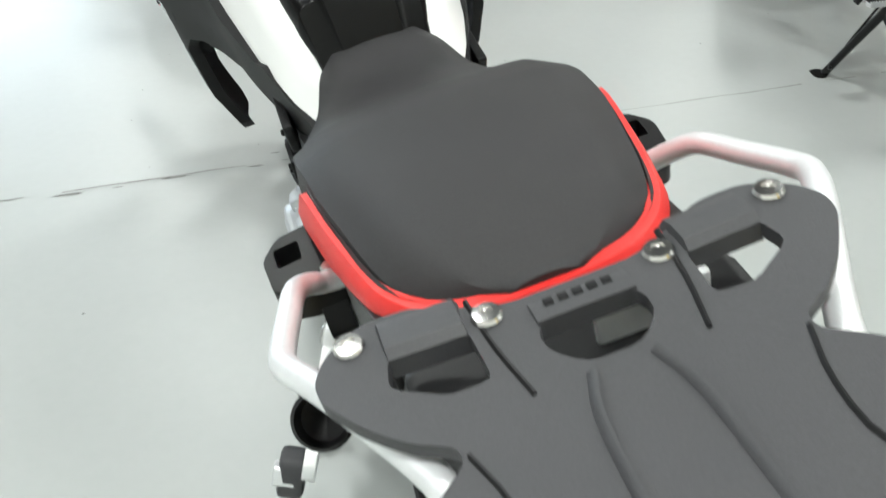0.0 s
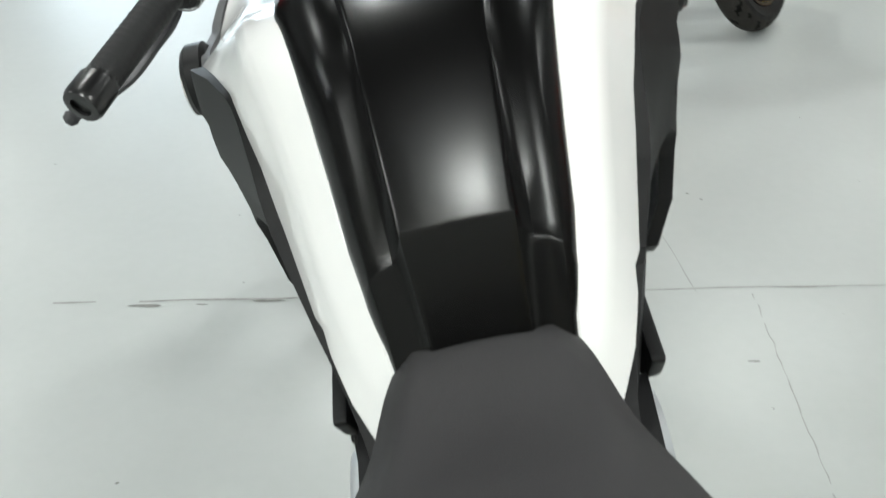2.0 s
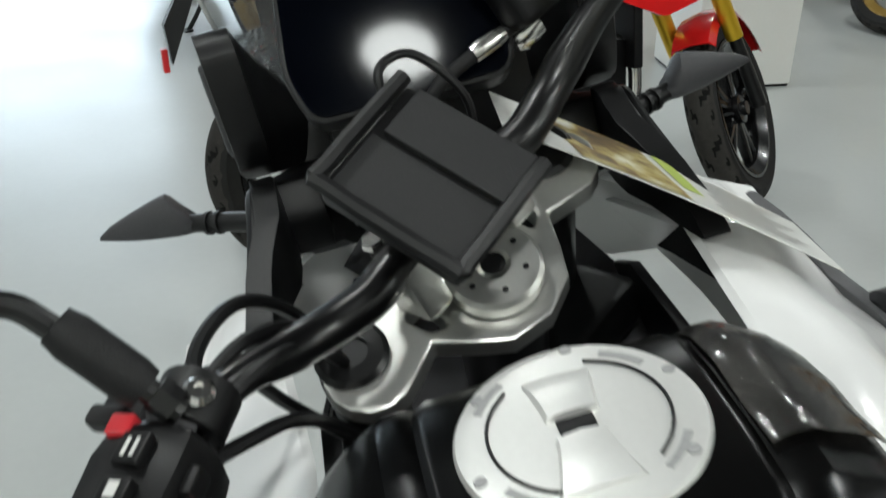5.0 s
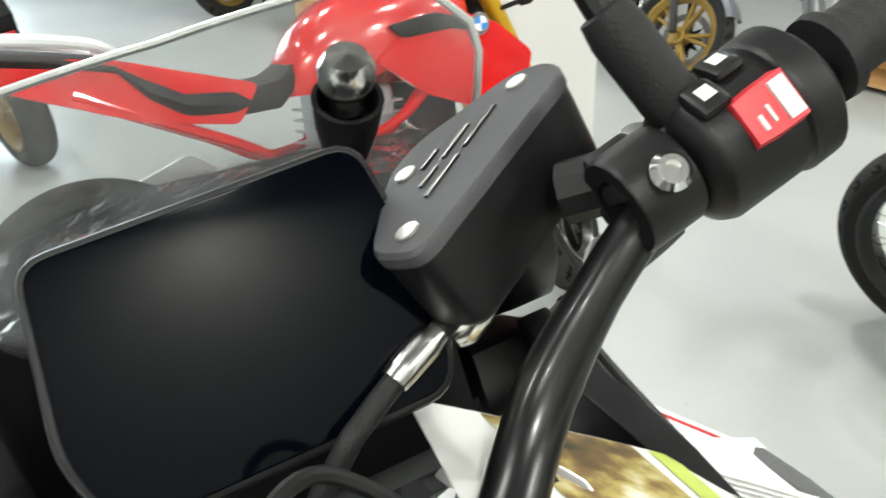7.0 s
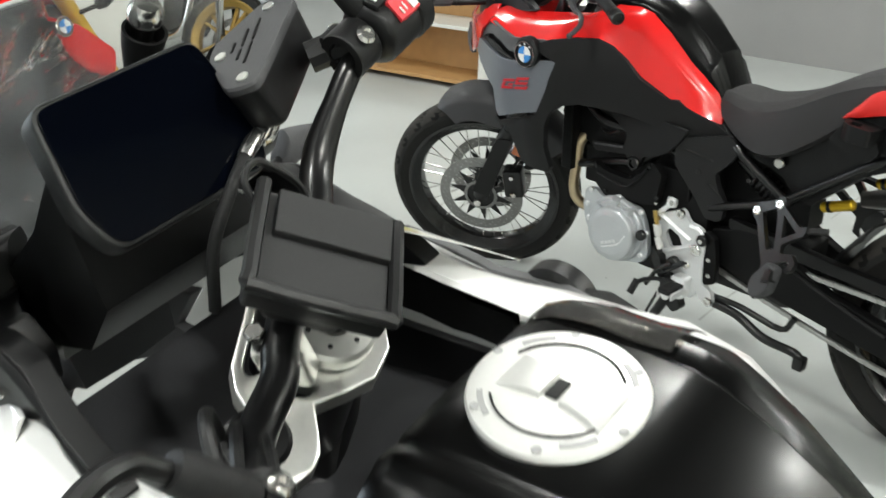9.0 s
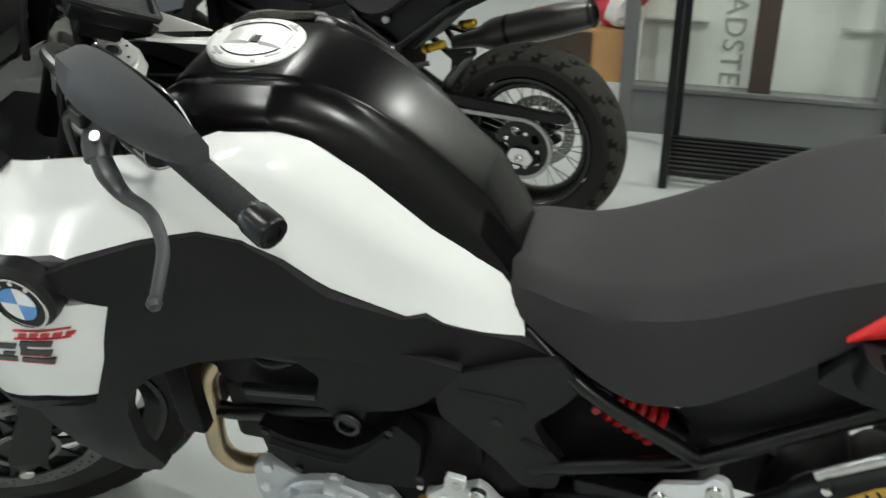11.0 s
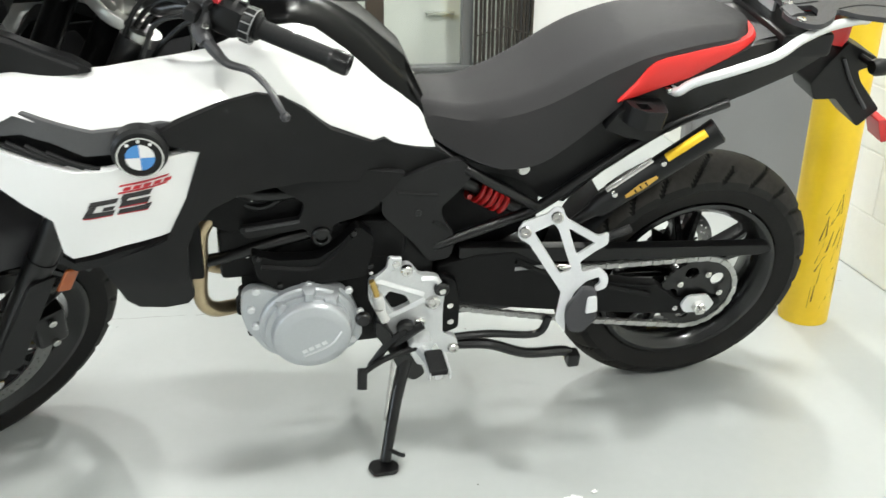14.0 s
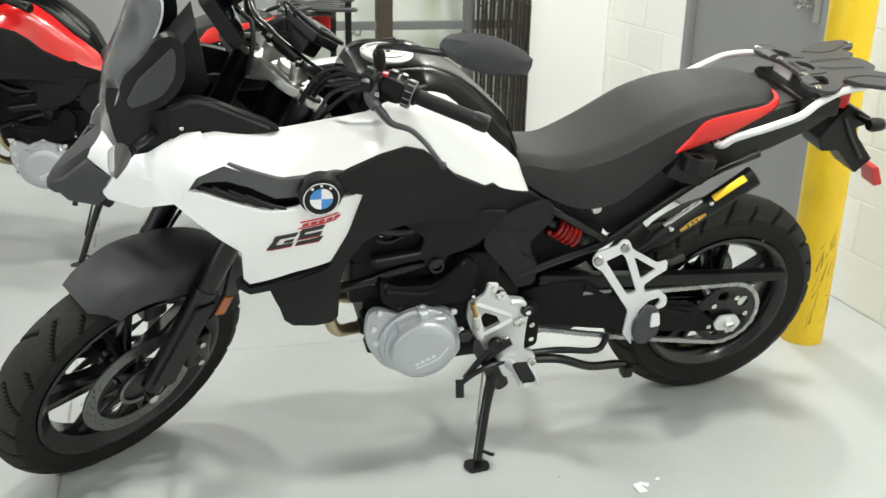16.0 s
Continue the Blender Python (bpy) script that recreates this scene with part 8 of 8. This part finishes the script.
    for v, h, top, bot in ((0.54, 0.07, 0.835, 0.76), (0.48, 0.10, 0.80, 0.72), (0.36, 0.13, 0.79, 0.72), (0.24, 0.135, 0.80, 0.74), (0.16, 0.12, 0.845, 0.78), (0.10, 0.11, 0.895, 0.84), (-0.05, 0.105, 0.925, 0.88), (-0.18, 0.09, 0.945, 0.905), (-0.22, 0.05, 0.945, 0.92)):
        ring = [(h * 0.85, bot), (h, bot + 0.4 * (top - bot)), (h * 0.9, top - 0.012), (h * 0.45, top - 0.002), (0, top)]
        seat.append([(x, v, z) for x, z in ring] + [(-x, v, z) for x, z in ring[-2::-1]])
    part("seat", loft(seat), M_SEAT, bike, "black stepped seat", 50)
    part("engine", loft([[(-h, v, a), (h, v, a), (h, v, b), (-h, v, b)] for v, h, a, b in ((0.44, 0.10, 0.30, 0.50), (0.56, 0.14, 0.24, 0.56), (0.78, 0.14, 0.24, 0.60), (0.92, 0.10, 0.30, 0.58))]), M_ENGINE, bike, "black engine block", 30)
    part("engine_cover", lathe([(0.105, 0), (0.10, 0.025), (0.08, 0.04), (0, 0.042)], 28, (0.135, 0.62, 0.38), (1, 0, 0)), M_SILVERPAINT, bike, "silver engine cover")
    part("engine_cover_left", lathe([(0.10, 0), (0.095, -0.025), (0.08, -0.035), (0, -0.037)], 28, (-0.135, 0.66, 0.38), (1, 0, 0)), M_SILVERPAINT, bike)
    part("cylinder", box(-0.09, 0.09, 0.60, 0.80, 0.55, 0.74, 0.02), M_SILVERPAINT, bike)
    for k in range(5):
        part("cooling_fin", box(-0.10, 0.10, 0.585, 0.815, 0.57 + 0.03 * k, 0.576 + 0.03 * k), M_SILVERPAINT, bike)
    part("radiator", box(-0.15, 0.15, 0.92, 0.95, 0.50, 0.72, 0.006), M_ENGINE, bike)
    part("header", tube([(0.06, 0.83, 0.62), (0.07, 0.96, 0.52), (0.08, 0.92, 0.30), (0.09, 0.70, 0.20), (0.12, 0.40, 0.22), (0.15, 0.22, 0.30)], 0.021, 12, 5), M_CHROME, bike, "steel exhaust pipe")
    part("silencer", tube([(0.15, 0.24, 0.30), (0.165, 0.16, 0.34), (0.17, -0.10, 0.46), (0.17, -0.18, 0.50)], 0, 18, 3, radii=[0.03, 0.055, 0.062, 0.055]), M_BRUSHED, bike, "short steel silencer")
    part("swing_arm", merge(box(-0.12, -0.09, -0.03, 0.45, 0.29, 0.35, 0.012), box(0.09, 0.12, -0.03, 0.45, 0.29, 0.35, 0.012)), M_ENGINE, bike)
    part("headlight", loft([[(0.09 * r * math.cos(a), v, 0.86 + 0.085 * r * math.sin(a)) for a in [2 * math.pi * j / 16 for j in range(16)]] for v, r in ((1.12, 0.5), (1.14, 0.85), (1.20, 1.0), (1.235, 0.95), (1.24, 0.3))]), M_BLACKPLASTIC, bike, "round black headlight", 40, m=st)
    part("headlight_cowl", loft([[(-h, v, a), (h, v, a), (h * 0.8, v - 0.03, b), (-h * 0.8, v - 0.03, b)] for v, h, a, b in ((1.13, 0.08, 0.93, 1.05), (1.19, 0.085, 0.92, 1.0), (1.22, 0.06, 0.92, 0.95))]), pal, bike, "painted headlight cowl", m=st)
    secs = []
    for k in range(14):
        a = radians(35 + 8 * k)
        c = lambda rr, x: (x, AX.y + rr * math.cos(a), AX.z + rr * math.sin(a))
        secs.append([c(0.30, -0.072), c(0.328, -0.06), c(0.338, 0), c(0.328, 0.06), c(0.30, 0.072), c(0.323, 0.055), c(0.333, 0), c(0.323, -0.055)])
    part("front_mudguard", loft(secs), pal, bike, "glossy front mudguard", 40, m=st)
    part("plate_holder", loft([[(-h, v, a), (h, v, a), (h, v - 0.01, b), (-h, v - 0.01, b)] for v, h, a, b in ((-0.16, 0.05, 0.85, 0.90), (-0.28, 0.04, 0.80, 0.86), (-0.36, 0.05, 0.62, 0.72))]), M_BLACKPLASTIC, bike, "black plate holder")
    part("rear_reflector", box(-0.03, 0.03, -0.385, -0.368, 0.60, 0.66, 0.003), M_REDLENS, bike, "red reflector")
    part("tail_light", box(-0.05, 0.05, -0.30, -0.26, 0.885, 0.93, 0.01), M_REDLENS, bike, "red rear light")
    part("side_stand", tube([(-0.12, 0.50, 0.26), (-0.17, 0.53, 0.16), (-0.255, 0.56, 0.062)], 0.012, 10, 3), M_FRAME, bike, "black side stand")
    part("stand_foot", box(-0.285, -0.235, 0.53, 0.60, 0.054, 0.066, 0.003), M_FRAME, bike)
    return bike


naked_bike("motorcycle", pose(-0.34, 3.12, 0.0, 0, -11, -79), M_RED, "red naked motorcycle with gold fork legs", deg=42)
naked_grey = naked_bike("motorcycle", pose(2.98, 6.70, 0.0, 0, -12, 168), M_PEARL, "grey naked motorcycle with gold wheels", rim=M_BRONZE)
copy_thing(naked_grey, pose(-0.55, 5.42, 0.0, 0, -12, 20))
copy_thing(naked_grey, pose(0.9, 8.6, 0.0, 0, -12, -60))

# ---- glass partition with a lettered display board behind it ----
PX = 2.75
partition = empty("glass_partition", pose(0, 0, 0), "grey steel framed glass partition", "partition", kind="structure")
for (y0, y1) in ((0.891, 0.947), (-0.115, -0.06), (-0.413, -0.365)):
    part("post", box(PX - 0.03, PX + 0.03, y0, y1, 0.0, 2.6, 0.004), M_FRAMEGREY, partition)
part("post", box(PX - 0.028, PX + 0.028, 0.340, 0.428, 0.21, 2.6, 0.004), M_WOODANDSHADE, partition, "dark brown post")
for z0, z1, x in ((0.0, 0.188, 0.026), (0.190, 0.212, 0.040), (0.745, 0.790, 0.022), (2.5, 2.6, 0.026)):
    part("rail", box(PX - x, PX + x, -0.366, 0.892, z0, z1, 0.004), M_FRAMEGREY, partition)
for (y0, y1) in ((0.428, 0.891), (-0.06, 0.340), (-0.365, -0.115)):
    g = part("pane", box(PX - 0.004, PX + 0.004, y0 - 0.004, y1 + 0.004, 0.21, 2.5), M_GLASS, partition, "clear glass pane")
    g.visible_shadow = False
board = empty("display_board", pose(PX + 0.20, 0, 0), "white display board with vertical grey lettering", "display board")
part("panel", box(0, 0.03, -0.42, 0.90, 0.02, 2.4, 0.004), M_BOARD, board)
txt = bpy.data.curves.new("lettering", "FONT")
txt.body, txt.size, txt.extrude, txt.align_x = "ROADSTER", 0.125, 0.001, "LEFT"
txt.space_character = 1.05
letters = new("lettering", txt)
txt.materials.append(M_CARDTEXT)
letters.parent = board
letters.matrix_basis = Matrix(((0, 0, -1, -0.002), (0, -1, 0, 0.553), (-1, 0, 0, 0.745), (0, 0, 0, 1)))
tagged(letters, "grey vertical lettering")
for y0, y1 in ((0.62, 0.88), (-0.06, 0.09)):
    for zz in (0.44, 1.1):
        part("ledge", box(-0.05, -0.001, y0, y1, zz, zz + 0.012, 0.002), M_BRUSHED, board)

# folded dark scissor gate against the end of the partition
wall_stub = structure("wall_stub", box(PX - 0.06, PX + 0.20, ROOM_Y0, -0.416, 0, ROOM_H), M_WALL, "short white painted wall beside the partition", "wall")
gate = empty("folding_gate", pose(2.67, -0.265, 0), "folded dark brown steel scissor gate", "security gate")
rng = random.Random(3)
for k in range(14):
    y = -0.148 + 0.0222 * k
    part("bar", box(-0.02 + 0.012 * (k % 2), -0.005 + 0.012 * (k % 2), y, y + 0.014, 0.03, 2.35, 0.002), M_GATE, gate)
for k in range(9):
    z = 0.12 + 0.25 * k
    part("brace", tube([(-0.018, -0.15, z), (-0.018, 0.0, z + 0.05), (-0.018, 0.16, z)], 0.004, 5, 1), M_GATE, gate)
part("foot_rail", box(-0.03, 0.03, -0.17, 0.18, 0.0, 0.03, 0.004), M_GATE, gate)

# black merchandise stand with a slatted base
stand = empty("display_stand", pose(2.10, 0.70, 0), "black steel display stand with a slatted base", "display stand")
part("upright", box(0.0, 0.024, -0.03, 0.0, 0.0, 1.9, 0.003), M_BLACKMETAL, stand)
part("upright", box(0.46, 0.484, -0.03, 0.0, 0.0, 1.9, 0.003), M_BLACKMETAL, stand)
for k in range(9):
    part("slat", box(0.03 + 0.05 * k, 0.058 + 0.05 * k, -0.60, -0.002, 0.045, 0.06, 0.002), M_BLACKMETAL, stand)
part("base_rail", box(0.0, 0.484, -0.62, -0.60, 0.0, 0.06, 0.003), M_BLACKMETAL, stand)
part("base_rail", box(0.0244, 0.4596, -0.022, -0.003, 0.0, 0.045, 0.003), M_BLACKMETAL, stand)
part("cross_bar", tube([(0.012, -0.015, 1.05), (0.472, -0.015, 1.05)], 0.008, 8, 1), M_BLACKMETAL, stand)

# oak box on a white plinth, with a plush ornament
plinth = tagged(part("plinth", box(2.79, 3.25, 0.952, 1.45, 0.0, 0.19, 0.004), M_WHITEBOX, None), "low white plinth on the floor", "plinth")
oakbox = empty("oak_cabinet", pose(2.80, 0.955, 0.19), "small oak display cabinet on a white plinth", "cabinet")
part("body", box(0, 0.44, 0, 0.48, 0, 0.22, 0.004), M_WOOD, oakbox)
# dark panel painted as the shaded open inside; the cabinet has no door
part("door", box(-0.016, -0.001, 0.135, 0.47, 0.01, 0.21, 0.003), M_WOODANDSHADE, oakbox)
plush = bmesh.new()
for (cx, cy, cz, sx, sy, sz) in ((0, 0, 0.07, 0.07, 0.085, 0.07), (0.0, 0.05, 0.14, 0.06, 0.07, 0.06), (0, -0.06, 0.12, 0.055, 0.06, 0.05)):
    b = bmesh.new()
    bmesh.ops.create_icosphere(b, subdivisions=3, radius=1)
    for v in b.verts:
        k = 1 + 0.06 * math.sin(9 * v.co.x + 5 * v.co.y) * math.cos(7 * v.co.z)
        v.co = Vector((cx + v.co.x * sx * k, cy + v.co.y * sy * k, cz + v.co.z * sz * k))
    plush = merge(plush, b)
pl = empty("plush_ornament", pose(2.90, 1.01, 0.41) @ Matrix.Scale(1.15, 4), "red and white plush ornament on an oak cabinet", "ornament")
part("red_cloth", plush, M_CLOTHRED, pl)
b = bmesh.new()
bmesh.ops.create_icosphere(b, subdivisions=3, radius=1)
for v in b.verts:
    k = 1 + 0.08 * math.sin(11 * v.co.y + 3 * v.co.z)
    v.co = Vector((-0.035 + v.co.x * 0.055 * k, -0.03 + v.co.y * 0.07 * k, 0.065 + v.co.z * 0.062 * k))
part("white_trim", b, M_CLOTHWHITE, pl)

# white display pillar, oak shelf unit and counter further off
pillar = empty("display_pillar", pose(1.315, 4.54, 0), "plain white laminate display pillar", "display pillar")
part("body", box(0, 0.46, 0, 0.5, 0.012, 1.25, 0.004), M_WHITEBOX, pillar)
part("plinth_strip", box(0.006, 0.454, 0.006, 0.494, 0.0, 0.012), M_BLACKPLASTIC, pillar)
shelf = empty("shelf_unit", pose(3.80, 4.26, 0, 0, 0, 8), "oak shelf unit with a white shelf", "shelf unit")
part("back", box(0.34, 0.36, 0.0, 0.95, 0.0, 1.5, 0.002), M_WOOD, shelf)
part("side", box(0.0, 0.338, 0.0, 0.02, 0.0, 1.5, 0.002), M_WHITEBOX, shelf)
part("side", box(0.0, 0.338, 0.93, 0.95, 0.0, 1.5, 0.002), M_WHITEBOX, shelf)
for z in (0.03, 0.36, 0.80, 1.2):
    part("shelf", box(0.0, 0.338, 0.022, 0.928, z, z + 0.022, 0.002), M_WHITEBOX if z > 0.1 else M_WOOD, shelf)
column = tagged(part("wall_column", box(3.95, 4.35, 3.75, 4.15, 0, ROOM_H, 0.004), M_WALL, None), "white painted square column", "column", kind="structure")
counter = empty("sales_counter", pose(1.2, 7.5, 0, 0, 0, -8), "oak and white sales counter", "counter")
part("body", box(0, 2.2, 0, 0.6, 0.03, 0.98, 0.005), M_WOOD, counter)
part("top", box(-0.03, 2.23, -0.03, 0.63, 0.982, 1.02, 0.005), M_WHITEBOX, counter)
part("plinth_strip", box(0.02, 2.18, 0.02, 0.58, 0.0, 0.03), M_BLACKPLASTIC, counter)

# ---- the blocks of the rear wall: each a piece with its own edges ----
BW, BH, BG = 0.400, 0.200, 0.006
proto = {}


def block_mesh(w, h):
    key = (round(w, 3), round(h, 3))
    if key not in proto:
        bm = box(0, w, -0.004, 0.0035, 0, h, 0.0022, 1)
        bmesh.ops.recalc_face_normals(bm, faces=bm.faces)
        me = bpy.data.meshes.new("block")
        bm.to_mesh(me)
        bm.free()
        me.materials.append(M_BLOCK)
        proto[key] = me
    return proto[key]


for row in range(10):
    z = row * BH
    x = -2.2 + (0.2 if row % 2 else 0.0) + 0.03
    while x < 4.2:
        spans = [(x + BG / 2, x + BW - BG / 2)]
        if z < DOOR_H + 0.05:
            cut = []
            for a, b in spans:
                if b <= DOOR_X0 - 0.052 or a >= DOOR_X1 + 0.052:
                    cut.append((a, b))
                else:
                    if a < DOOR_X0 - 0.09:
                        cut.append((a, DOOR_X0 - 0.054))
                    if b > DOOR_X1 + 0.09:
                        cut.append((DOOR_X1 + 0.054, b))
            spans = cut
        for a, b in spans:
            ob = new("block", block_mesh(b - a, BH - BG))
            ob.parent = wall_south
            ob.location = (a, ROOM_Y0 - 0.006, z + BG / 2)
        x += BW
